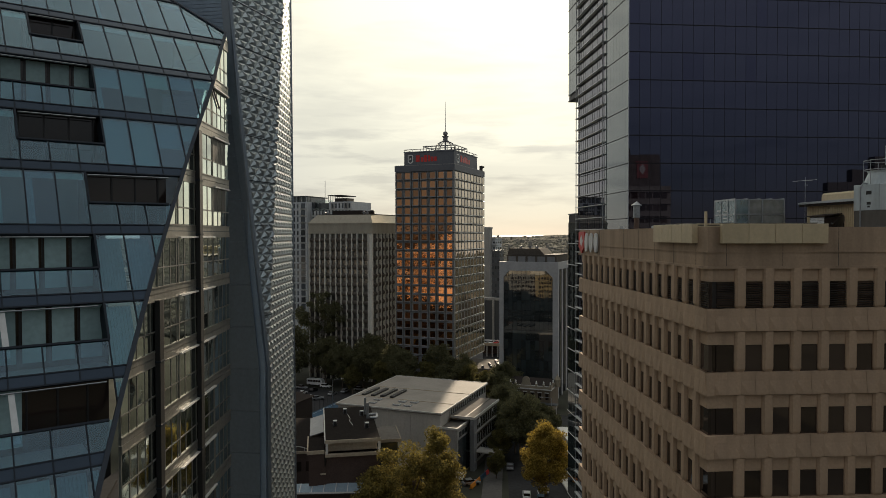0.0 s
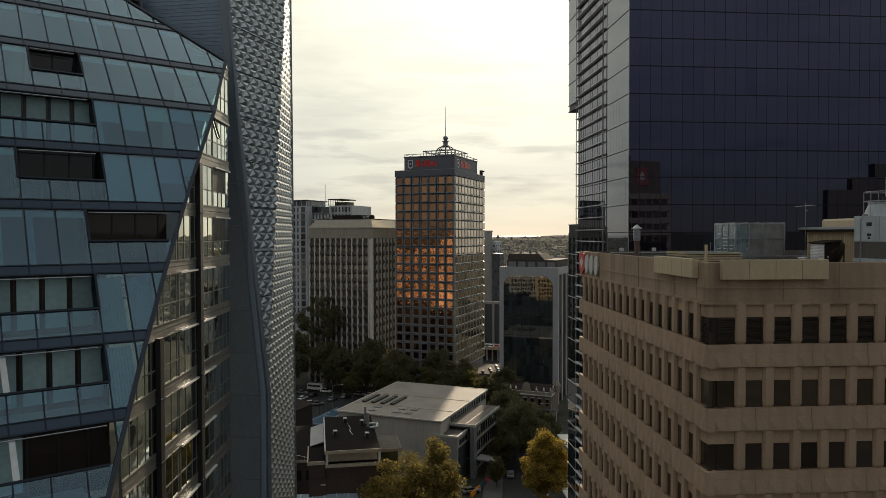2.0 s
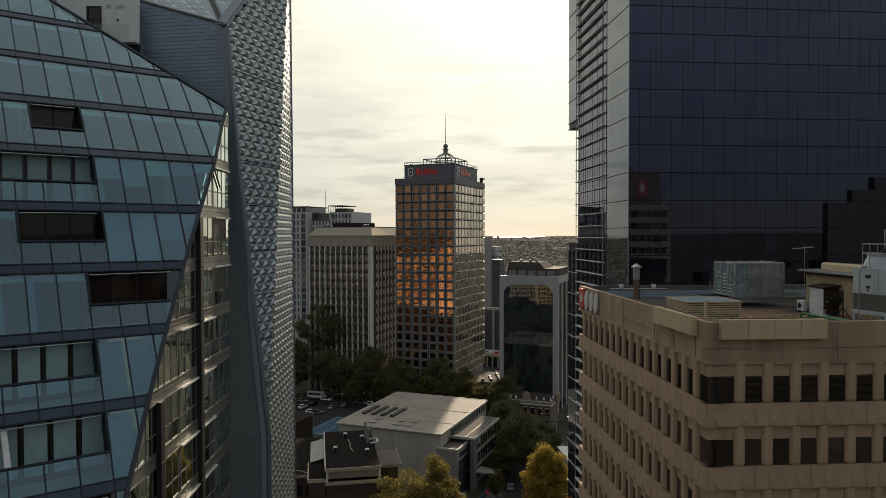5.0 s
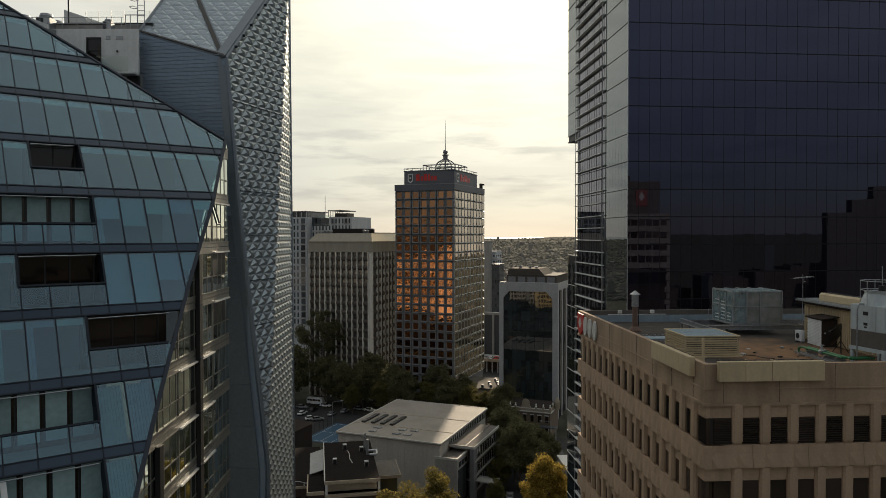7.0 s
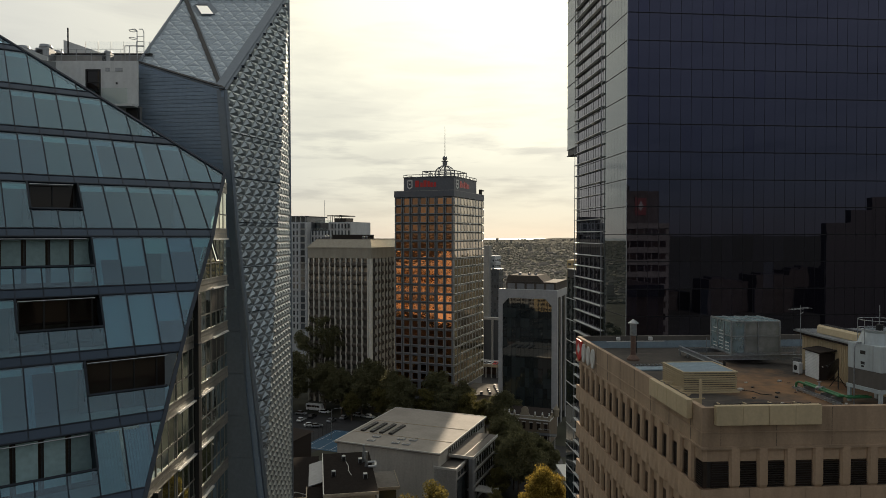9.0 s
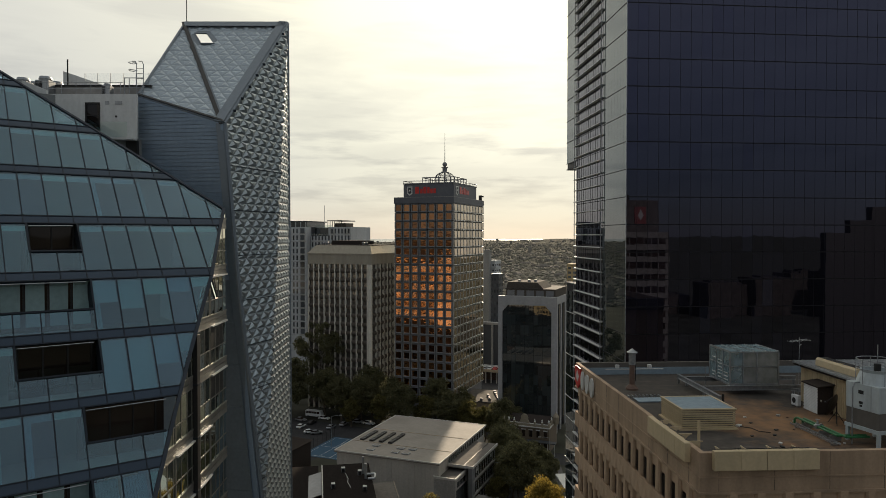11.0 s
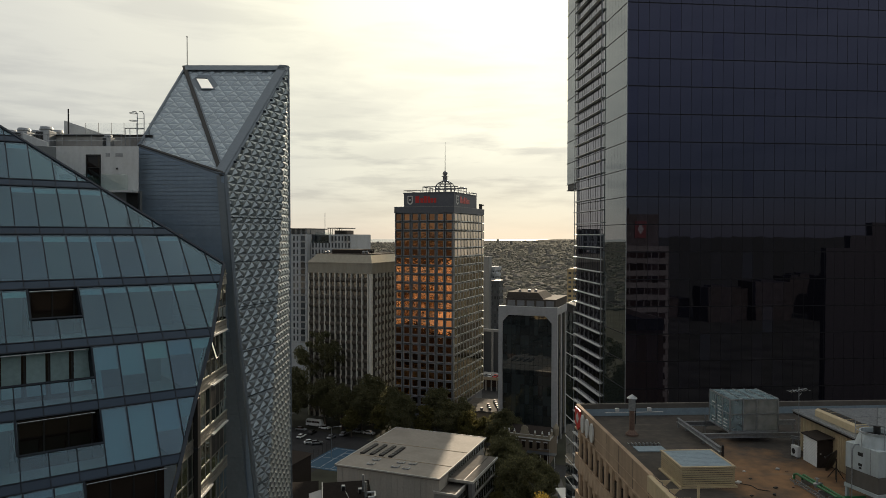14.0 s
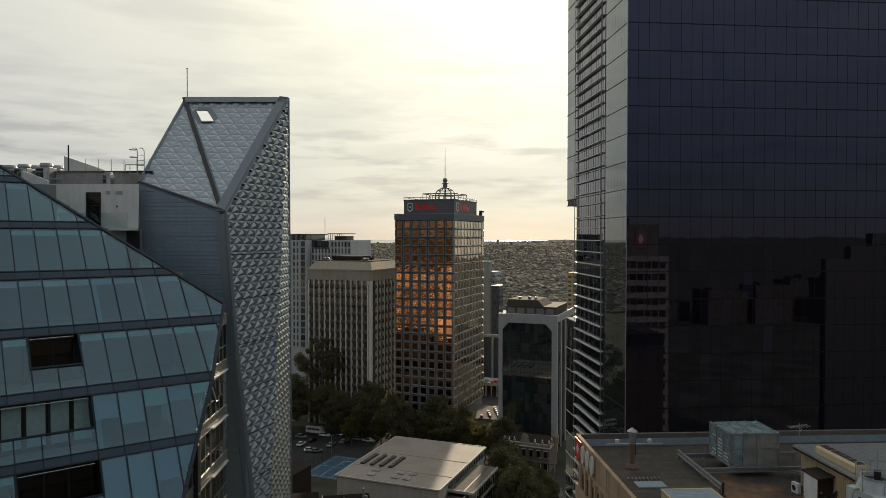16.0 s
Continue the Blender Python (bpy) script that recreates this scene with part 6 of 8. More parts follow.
part("shroud", Geo().lathe((1.3, 1.3, 3.3), [(1.30, 0), (1.18, 0.30), (1.02, 0.62), (1.06, 0.75), (0.98, 0.75), (0.96, 0.4)], 20), M_TOWERWHITE, t)
part("fan_guard", Geo().tube((1.3, 1.3, 3.75), (1.3, 1.3, 3.80), 0.95, 16), M_BLACK, t)
part("fan_motor", Geo().tube((1.3, 1.3, 3.8), (1.3, 1.3, 4.35), 0.22, 12), M_BLACK, t)
ra = Geo()
for z in (4.1, 4.6):
    ra.path([(1.3 + 1.3 * math.cos(i * math.pi / 6), 1.3 + 1.3 * math.sin(i * math.pi / 6), z) for i in range(13)], 0.022)
for i in range(6):
    ra.tube((1.3 + 1.3 * math.cos(i * math.pi / 3), 1.3 + 1.3 * math.sin(i * math.pi / 3), 3.3), (1.3 + 1.3 * math.cos(i * math.pi / 3), 1.3 + 1.3 * math.sin(i * math.pi / 3), 4.6), 0.022)
part("railing", ra, M_STEEL, t)
part("mast", Geo().tube((1.3, 1.3, 3.8), (1.3, 1.3, 5.4), 0.03), M_STEEL, t)
part("inlet_pipe", Geo().path([(-0.5, 1.6, 0), (-0.5, 1.6, 3.1), (-0.3, 1.6, 3.35), (0.1, 1.6, 3.35)], 0.05), M_STEEL, t)

# green water pipes and cable tray
t = thing("water_pipe", at_roof(0, 0), "green painted water pipes with valves on the roof", "pipe")
for o in (0.0, 0.32):
    part("pipe_run", Geo().path([(10.4 + o, 9.0 - o * 1.2, 0), (10.4 + o, 9.0 - o * 1.2, 0.30), (10.4 + o, 8.7 - o * 0.8, 0.45), (10.45 + o, 4.6 - o, 0.45), (12.2, 4.6 - o, 0.45)], 0.075, 10), M_GREEN_PIPE, t)
part("flange", Geo().tube((10.43, 6.65, 0.45), (10.43, 6.75, 0.45), 0.15, 12).tube((10.75, 6.65, 0.45), (10.75, 6.75, 0.45), 0.15, 12), M_STEEL, t)
part("valve", Geo().lathe((10.45, 6.6, 0.30), [(0.13, 0), (0.15, 0.25), (0.08, 0.32), (0.04, 0.55), (0.14, 0.57), (0.14, 0.60)], 10), M_STEEL, t)
for y in (7.0, 5.2, 4.2):
    part("pipe_stand", Geo().box(10.2, y + 0.8, 0, 10.95, y + 0.88, 0.34), M_STEEL, t)
t = thing("cable_tray", at_roof(9.8, 3.9), "grey steel cable tray beside the pipes", "cable tray")
part("side_rail", Geo().box(0, 0, 0.1, 0.03, 4.6, 0.22), M_STEEL, t)
part("side_rail", Geo().box(0.35, 0, 0.1, 0.38, 4.6, 0.22), M_STEEL, t)
for i in range(16):
    part("rung", Geo().box(0.03, 0.1 + i * 0.29, 0.12, 0.35, 0.14 + i * 0.29, 0.15), M_STEEL, t)
part("foot", Geo().box(0, 0.3, 0, 0.38, 0.4, 0.1).box(0, 4.0, 0, 0.38, 4.1, 0.1), M_STEEL, t)
t = thing("tv_aerial", at_roof(13.9, 14.4), "thin rooftop television aerial on a mast", "aerial")
part("mast", Geo().tube((0, 0, 0), (0, 0, 4.85), 0.02), M_STEEL, t)
part("boom", Geo().tube((-0.75, 0, 4.55), (0.75, 0.3, 4.68), 0.018), M_STEEL, t)
part("boom", Geo().tube((-0.2, -0.3, 4.25), (0.5, 0.5, 4.30), 0.018), M_STEEL, t)
for i in range(7):
    x = -0.7 + i * 0.23
    part("element", Geo().tube((x, -0.3, 4.6 + x * 0.08), (x, 0.45, 4.6 + x * 0.08), 0.012, 5), M_STEEL, t)
t = thing("corner_post", at_roof(1.2, 2.9), "slim cream post standing at the roof corner", "post")
part("shaft", Geo().box(-0.06, -0.06, 0, 0.06, 0.06, 1.95), M_CREAM, t)
rr = random.Random(8)
for i in range(16):
    s = 0.07 + rr.random() * 0.12
    t = thing("roof_debris", at_roof(6.0 + rr.random() * 5, 3.5 + rr.random() * 8, 0, rr.random() * 90), "small scrap of debris lying on the membrane", "debris", "debris on the roof")
    part("scrap", Geo().box(-s, -s * 0.7, 0, s, s * 0.7, s * 0.6), rr.choice((M_FIN, M_RUST, M_CONC, M_BLACK)), t, bevel=0.01)
single("roof_hose", Geo().path([(6.1, 8.6, 0.03), (6.5, 8.2, 0.03), (6.9, 7.9, 0.03), (7.0, 7.2, 0.03), (7.6, 6.9, 0.03)], 0.025), M_BLACK, "black hose lying across the roof membrane", "hose", m=at_roof(0, 0))

# ---- dark glass tower ----
DK = pose(24.85, 91.9, 0, 0, 0, 5.2)
dk = thing("dark_glass_tower", DK, "tall navy curtain-wall office tower with pale sun fins", "building")
DW, DFL, DTOP = 52.0, 3.71, 64.0
bands = [46.6 - DFL * k for k in range(-5, 29)]
# body behind the skin
part("core", Geo().box(0.15, 0.15, 0, DW, 23.8, Z0 + DTOP).box(0.15, 23.8, Z0 + 23.4, DW, 29.6, Z0 + DTOP).box(0.15, 23.8, 0, DW, 29.6, Z0 + 3.4), M_DK_FRAME, dk)
me_pane = Geo().box(0.018, 0.01, 0.06, 1.467, 0.05, DFL - 0.06).mesh("curtain_pane", M_DK_GLASS)
me_mul = Geo().box(-0.022, 0.0, 0, 0.022, 0.05, DFL).mesh("mullion", M_DK_FRAME)
me_blind = Geo().box(0.018, 0.01, 0.06, 1.467, 0.05, DFL - 0.06).mesh("curtain_pane", M_DK_BLIND)
blind_at = random.Random(12)
rest, restm = Geo(), Geo()
n_bay = int(DW / 1.485)
for b in bands[1:]:
    for i in range(n_bay):
        m = pose(i * 1.485, 0.0, Z0 + b)
        if b > -6 and i < 15 and b < 46:
            part("curtain_pane", me_blind if blind_at.random() < 0.07 else me_pane, None, dk, at=m)
        else:
            add_to(rest, me_pane, m)
        add_to(restm, me_mul, m)
    part("floor_band", Geo().box(-0.02, 0.0, Z0 + b - 0.07, DW, 0.04, Z0 + b + 0.07), M_DK_FRAME, dk)
tagged(part("curtain_pane_rest", rest, M_DK_GLASS, dk), kind="stuff")
tagged(part("mullion_rest", restm, M_DK_FRAME, dk), kind="stuff")
part("corner_rail", Geo().box(-0.07, -0.07, 0, 0.02, 0.02, Z0 + DTOP), M_STEEL, dk)

# left side: plain glass, then the finned stretch, then the flush end bay
side_d = pose(0, 0, 0, 0, 0, -90)
me_sp = Geo().box(-0.60, 0.02, 0.05, 0.60, 0.05, DFL - 0.05).mesh("curtain_pane", M_DK_SIDE)
rest = Geo()
for b in bands[1:]:
    for i in range(8):
        m = Matrix.Translation((0, 0.62 + i * 1.235, Z0 + b)) @ side_d
        if -6 < b < 46:
            part("curtain_pane", me_sp, None, dk, at=m)
        else:
            add_to(rest, me_sp, m)
    part("floor_band", Geo().box(-0.03, 0.02, Z0 + b - 0.05, 0.04, 9.9, Z0 + b + 0.05), M_DK_FRAME, dk)
    # finned stretch
    part("window_strip", Geo().box(0.06, 10.0, Z0 + b + 0.05, 0.12, 23.8, Z0 + b + DFL - 0.05), M_DK_GLASS, dk)
    for z in (0.35, 2.25):
        part("sun_fin", Geo().prism([(0.05, 9.95, Z0 + b + z), (-0.42, 9.95, Z0 + b + z + 0.03), (-0.42, 9.95, Z0 + b + z + 0.13), (0.05, 9.95, Z0 + b + z + 0.16)], (0, 13.9, 0)), M_FIN, dk)
    if b > 23 or b < 0:
        for i in range(5):
            m = Matrix.Translation((0, 24.4 + i * 1.13, Z0 + b)) @ side_d
            add_to(rest, me_sp, m)
        part("floor_band", Geo().box(-0.03, 23.8, Z0 + b - 0.06, 0.04, 29.7, Z0 + b + 0.06), M_FIN if b < 0 else M_DK_FRAME, dk)
tagged(part("curtain_pane_rest", rest, M_DK_SIDE, dk), kind="stuff")
for y in (9.92, 23.85):
    part("fin_rod", Geo().box(-0.30, y - 0.05, 0, -0.20, y + 0.05, Z0 + DTOP), M_STEEL, dk)
g = Geo()
for i in range(12):
    g.box(0.03, 10.0 + i * 1.2 - 0.02, 0, 0.09, 10.0 + i * 1.2 + 0.02, Z0 + DTOP)
part("strip_mullion", g, M_DK_FRAME, dk)
part("soffit", Geo().box(0.0, 23.8, Z0 + 23.25, 12, 29.7, Z0 + 23.4), M_DK_FRAME, dk)
part("ledge_roof", Geo().box(0.0, 23.8, Z0 + 3.4, 12, 29.7, Z0 + 3.55), M_CONC, dk)
part("roof", Geo().box(0, 0, Z0 + DTOP, DW, 29.7, Z0 + DTOP + 0.5), M_DK_FRAME, dk)

# ---- towers of the middle distance ----
GRID = -21.5
tw = thing("central_tower", pose(4.17, 257.8, 0, 0, 0, GRID), "square office tower with grey window frames and bronze glass", "building")
TX, TY, NX, NY, TF = 24.4, 35.8, 7, 10, 3.365
TTOP = Z0 + 24.1
floors = int((TTOP - 6) / TF)
part("core_wall", Geo().box(-TX + 0.3, 0.3, 0, -0.3, TY - 0.3, TTOP + 1.2), M_TW_FRAME, tw)
bx, by = TX / NX, TY / NY


def pod_geo(w, h):
    """A deep rounded window surround: four splayed sides."""
    g = Geo()
    a, b = 0.20, 0.62
    o = [(a, -0.42, a * 0.7), (w - a, -0.42, a * 0.7), (w - a, -0.42, h - a * 1.5), (a, -0.42, h - a * 1.5)]
    i = [(b, -0.30, b * 0.8), (w - b, -0.30, b * 0.8), (w - b, -0.30, h - b * 0.8), (b, -0.30, h - b * 0.8)]
    k = [(0.02, 0.3, 0.02), (w - 0.02, 0.3, 0.02), (w - 0.02, 0.3, h - 0.02), (0.02, 0.3, h - 0.02)]
    j = [(b, 0.0, b * 0.8), (w - b, 0.0, b * 0.8), (w - b, 0.0, h - b * 0.8), (b, 0.0, h - b * 0.8)]
    g.v = k + o + i + j
    for r in range(3):
        g.f += [(r * 4 + q, r * 4 + (q + 1) % 4, r * 4 + 4 + (q + 1) % 4, r * 4 + 4 + q) for q in range(4)]
    return g


def pane_geo(w, h, y=0.0, b=0.60):
    """Window pane; one set proud leans back at its head."""
    lean = 0.10 if y else 0.0
    z0, z1 = b * 0.8, h - b * 0.8
    return Geo().prism([(b, y - 0.03 - lean / 2, z0), (b, y - 0.03 + lean / 2, z1), (b, y + 0.02 + lean / 2, z1), (b, y + 0.02 - lean / 2, z0)], (w - 2 * b, 0, 0))


side_r = pose(0, 0, 0, 0, 0, 90)
# the right face takes the copies coloured for its sky light
me_pod = {0: pod_geo(bx, TF).mesh("window_surround", M_TW_FRAME), 1: pod_geo(by, TF).mesh("window_surround", M_TW_LITFRAME)}
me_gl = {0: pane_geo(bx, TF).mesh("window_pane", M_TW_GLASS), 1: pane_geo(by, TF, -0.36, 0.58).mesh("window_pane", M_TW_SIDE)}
rest_a, rest_b, rest_c, rest_d = Geo(), Geo(), Geo(), Geo()
for f in range(floors):
    z = TTOP - (f + 1) * TF
    for face, cnt in ((0, NX), (1, NY)):
        for i in range(cnt):
            m = Matrix.Translation((-TX + i * bx, 0, z)) if face == 0 else Matrix.Translation((0, i * by, z)) @ side_r
            if f < 20:
                part("window_pane", me_gl[face], None, tw, at=m)
            else:
                add_to(rest_c if face else rest_b, me_gl[face], m)
            if f < 16:
                part("window_surround", me_pod[face], None, tw, at=m)
            else:
                add_to(rest_d if face else rest_a, me_pod[face], m)
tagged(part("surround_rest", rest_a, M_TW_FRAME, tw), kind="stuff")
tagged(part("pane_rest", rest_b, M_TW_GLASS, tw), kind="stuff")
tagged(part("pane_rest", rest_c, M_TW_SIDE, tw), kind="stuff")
tagged(part("surround_rest", rest_d, M_TW_LITFRAME, tw), kind="stuff")
part("parapet", Geo().box(-TX - 0.1, -0.35, TTOP, 0.1 + 0.25, TY + 0.3, TTOP + 2.3), M_TW_BOX, tw)
part("plinth_roof", Geo().box(-TX - 0.1, -0.35, TTOP + 2.3, 0.35, TY + 0.3, TTOP + 2.45), M_CONC, tw)
# sign storey, set back
SX0, SX1, SY0, SY1 = -TX + 2.3, -1.1, 3.4, TY - 5.6
part("sign_storey", Geo().box(SX0, SY0, TTOP + 2.4, SX1, SY1, TTOP + 7.9), M_TW_BOX, tw, "dark sign storey under the roof frame")
part("sign_cap", Geo().box(SX0 - 0.2, SY0 - 0.2, TTOP + 7.7, SX1 + 0.2, SY1 + 0.2, TTOP + 8.0), M_TW_BOX, tw)
sgn = part("sign_face", Geo().box(SX0 + 0.3, SY0 - 0.08, TTOP + 3.0, SX1 - 0.3, SY0 - 0.01, TTOP + 7.5), M_TW_BOX, tw)


def sign_shapes(put, length):
    part("shield", Geo().prism([put(1.6, 3.0), put(2.7, 2.2), put(3.8, 3.0), put(3.8, 5.8), put(1.6, 5.8)], put(0, 0, 0.06) - put(0, 0)), M_FIN, sgn, "pale shield mark on the dark sign")
    part("shield_core", Geo().prism([put(2.0, 3.3, 0.07), put(2.7, 2.8, 0.07), put(3.4, 3.3, 0.07), put(3.4, 5.4, 0.07), put(2.0, 5.4, 0.07)], put(0, 0, 0.05) - put(0, 0)), M_TW_SIGN, sgn)
    part("shield_mark", Geo().prism([put(2.4, 3.9, 0.13), put(3.0, 3.9, 0.13), put(3.0, 4.5, 0.13), put(2.4, 4.5, 0.13)], put(0, 0, 0.03) - put(0, 0)), M_FIN, sgn)
    x = 5.0
    for w, h0, h1 in ((1.9, 3.0, 5.6), (1.2, 3.0, 4.8), (1.5, 3.0, 5.6), (1.1, 3.0, 5.4), (1.2, 3.0, 4.8), (1.2, 3.0, 4.8)):
        if x + w < length:
            part("sign_block", Geo().prism([put(x, h0), put(x + w * 0.85, h0), put(x + w * 0.85, h1), put(x, h1)], put(0, 0, 0.06) - put(0, 0)), M_RED, sgn)
        x += w * 1.12


sign_shapes(lambda a, z, o=0.0: Vector((SX0 + a, SY0 - 0.09 - o, TTOP + 1.0 + z)), 17)
sign_shapes(lambda a, z, o=0.0: Vector((SX1 + 0.02 + o, SY0 + 0.4 + a * 1.25, TTOP + 1.0 + z)), 20)
# open roof frame, lattice dome and spire
CX, CY = (SX0 + SX1) / 2 + 2.0, (SY0 + SY1) / 2 - 1.0
ROOFZ = TTOP + 8.0
fr = Geo()
for z in (0.0, 0.9):
    for x0, y0, x1, y1 in ((SX0, SY0, SX1, SY0), (SX1, SY0, SX1, SY1), (SX1, SY1, SX0, SY1), (SX0, SY1, SX0, SY0)):
        fr.tube((x0, y0, ROOFZ + z), (x1, y1, ROOFZ + z), 0.12, 6)
for i in range(7):
    x = SX0 + (SX1 - SX0) * i / 6
    fr.tube((x, SY0, ROOFZ), (x, SY0, ROOFZ + 0.9), 0.09, 6)
    y = SY0 + (SY1 - SY0) * i / 6
    fr.tube((SX1, y, ROOFZ), (SX1, y, ROOFZ + 0.9), 0.09, 6)
part("roof_frame", fr, M_TW_FRAME, tw, "open grey steel roof frame")
fr = Geo()
q = 6.8
for z in (0.2, 2.6):
    for x0, y0, x1, y1 in ((-q, -q, q, -q), (q, -q, q, q), (q, q, -q, q), (-q, q, -q, -q)):
        fr.tube((CX + x0, CY + y0, ROOFZ + z), (CX + x1, CY + y1, ROOFZ + z), 0.22, 6)
for i in range(5):
    for x, y in ((-q + i * q / 2, -q), (q, -q + i * q / 2), (-q + i * q / 2, q), (-q, -q + i * q / 2)):
        fr.tube((CX + x, CY + y, ROOFZ), (CX + x, CY + y, ROOFZ + 2.6), 0.14, 6)
part("upper_frame", fr, M_TW_FRAME, tw)
dome = Geo()
for i in range(10):
    a = i * math.pi / 5
    dome.path([(CX + 4.1 * math.cos(t) * math.cos(a), CY + 4.1 * math.cos(t) * math.sin(a), ROOFZ + 2.2 + 3.0 * math.sin(t)) for t in [k * math.pi / 2 / 7 * 0.92 for k in range(8)]], 0.14, 5)
    dome.tube((CX + 4.1 * math.cos(a), CY + 4.1 * math.sin(a), ROOFZ), (CX + 4.1 * math.cos(a), CY + 4.1 * math.sin(a), ROOFZ + 2.2), 0.14, 5)
for t in (0.0, 0.7):
    dome.path([(CX + 4.1 * math.cos(t) * math.cos(a), CY + 4.1 * math.cos(t) * math.sin(a), ROOFZ + 2.2 + 3.0 * math.sin(t)) for a in [k * math.pi / 8 for k in range(17)]], 0.12, 5)
dome.tube((CX, CY, ROOFZ), (CX, CY, ROOFZ + 5.2), 0.35, 8)
part("lattice_dome", dome, M_TW_FRAME, tw, "open lattice dome of grey ribs")
part("cupola", Geo().lathe((CX, CY, ROOFZ + 5.0), [(1.5, 0), (1.5, 0.35), (0.95, 0.5), (0.95, 1.9), (1.45, 2.0), (1.3, 2.25), (0.4, 2.5)], 12), M_TW_FRAME, tw)
part("ball", Geo().lathe((CX, CY, ROOFZ + 7.3), [(0.02, 0), (0.75, 0.3), (1.05, 1.0), (0.75, 1.7), (0.02, 2.0)], 12), M_TW_FRAME, tw, smooth=True)
part("spire", Geo().tube((CX, CY, ROOFZ + 9.2), (CX, CY, ROOFZ + 21.0), 0.16, 6, 0.05), M_TW_FRAME, tw)
part("roof_camera", Geo().box(-0.9, TY - 3, TTOP + 2.4, 0.2, TY - 1.8, TTOP + 4.6).box(0.2, TY - 2.8, TTOP + 3.8, 1.0, TY - 2.0, TTOP + 4.4), M_BLACK, tw, "dark rooftop cleaning cradle arm")

# ---- ribbed concrete office ----
ro = thing("ribbed_office", pose(-27.9, 268.1, 0, 0, 0, GRID), "pale ribbed concrete office block with a sloped metal crown", "building")
RX, RY, RT = 28.4, 30.0, Z0 + 0.3
part("core_wall", Geo().box(-RX, 0.55, 0, -0.55, RY, RT), M_RIBGLASS, ro, "grey reflective glazing between the ribs")
part("corner_pier", Geo().box(-1.1, -0.1, 0, 0.1, 1.1, RT), M_RIB, ro)
NB = 11
for i in range(NB + 1):
    x = -RX + i * (RX - 1.5) / NB
    part("rib", Geo().prism([(x - 0.22, 0.55, 0), (x - 0.17, -0.40, 0), (x + 0.17, -0.40, 0), (x + 0.22, 0.55, 0)], (0, 0, RT)), M_RIB, ro)
for i in range(9):
    y = 1.5 + (i + 1) * (RY - 1.5) / 9
    part("rib", Geo().prism([(-0.55, y - 0.22, 0), (0.36, y - 0.17, 0), (0.36, y + 0.17, 0), (-0.55, y + 0.22, 0)], (0, 0, RT)), M_RIB, ro)
FH = 3.55
hood = Geo().prism([(0, 0.55, 0), (0, 0.30, 0.10), (0, -0.20, 0.45), (0, -0.34, 0.95), (0, -0.30, 1.35), (0, 0.1, 1.75), (0, 0.55, 1.85)], (1, 0, 0))
me_h0 = hood.mesh("spandrel_hood", M_HOOD)
wbay = (RX - 1.5) / NB
for f in range(int(RT / FH)):
    z = RT - (f + 1) * FH
    for i in range(NB):
        part("spandrel_hood", me_h0, None, ro, at=Matrix.Translation((-RX + i * wbay + 0.3, 0, z)) @ Matrix.Diagonal((wbay - 0.6, 1, 1, 1)))
    rest_h = Geo()
    for i in range(9):
        y = 1.5 + i * (RY - 1.5) / 9
        add_to(rest_h, me_h0, Matrix.Translation((0, y + 0.25, z)) @ side_r @ Matrix.Diagonal(((RY - 1.5) / 9 - 0.5, 1, 1, 1)))
    tagged(part("spandrel_hood_rest", rest_h, M_HOOD, ro), kind="stuff")
part("crown_band", Geo().box(-RX - 0.3, -0.3, RT, 0.3, RY, RT + 3.9), M_CROWNBAND, ro)
part("crown_ledge", Geo().box(-RX - 0.5, -0.5, RT + 3.9, 0.5, RY, RT + 4.3), M_CROWNBAND, ro)
g = Geo()
ins = 3.0
a = [(-RX - 0.4, -0.4, RT + 4.3), (0.4, -0.4, RT + 4.3), (0.4, RY, RT + 4.3), (-RX - 0.4, RY, RT + 4.3)]
b = [(-RX + ins, ins * 0.4, RT + 7.6), (-0.3 - 0.6, ins * 0.4, RT + 7.6), (-0.9, RY - ins, RT + 7.6), (-RX + ins, RY - ins, RT + 7.6)]
g.v = a + b
g.f = [(0, 1, 5, 4), (1, 2, 6, 5), (2, 3, 7, 6), (3, 0, 4, 7), (4, 5, 6, 7)]
part("sloped_crown", g, M_CROWN, ro, "sloping bronze-grey metal roof crown")
part("plant_box", Geo().box(-21, 6, RT + 7.6, -8, 18, RT + 9.4), M_BROWN, ro)
part("roof_lip", Geo().box(-RX + ins - 0.3, ins * 0.4 - 0.1, RT + 7.55, -0.7, RY - ins, RT + 7.75), M_BROWN, ro)
for x in (-24, -22.5, -6, -4.5):
    part("roof_vent", Geo().lathe((x, 5, RT + 7.6), [(0.5, 0), (0.5, 0.8), (0.7, 0.9), (0.1, 1.4)], 10), M_TW_FRAME, ro)
part("dish", Geo().lathe((-2.0, 4, RT + 7.6), [(0.1, 0), (0.1, 0.6), (0.9, 1.2), (0.7, 1.7), (0.1, 1.8)], 10), M_BLACK, ro)

# ---- grey flats beyond ----
fl = thing("grey_flats", pose(-36.5, 327, 0, 0, 0, GRID), "pale grey apartment block with square windows and roof terraces", "building")
FT = Z0 + 15.9
part("wall", Geo().box(-30.5, 0, 0, -8, 20, FT - 4.3).box(-20.5, 0.0, FT - 4.3, -8, 20, FT).box(-30.5, 5, FT - 4.3, -20.5, 20, FT - 0.3), M_APART, fl)
part("wing", Geo().box(-47, -3, 0, -31.2, 17, FT), M_APART, fl, "projecting pale grey wing")
part("recess", Geo().box(-31.2, 1.5, 0, -30.5, 17, FT), M_TW_SIGN, fl)
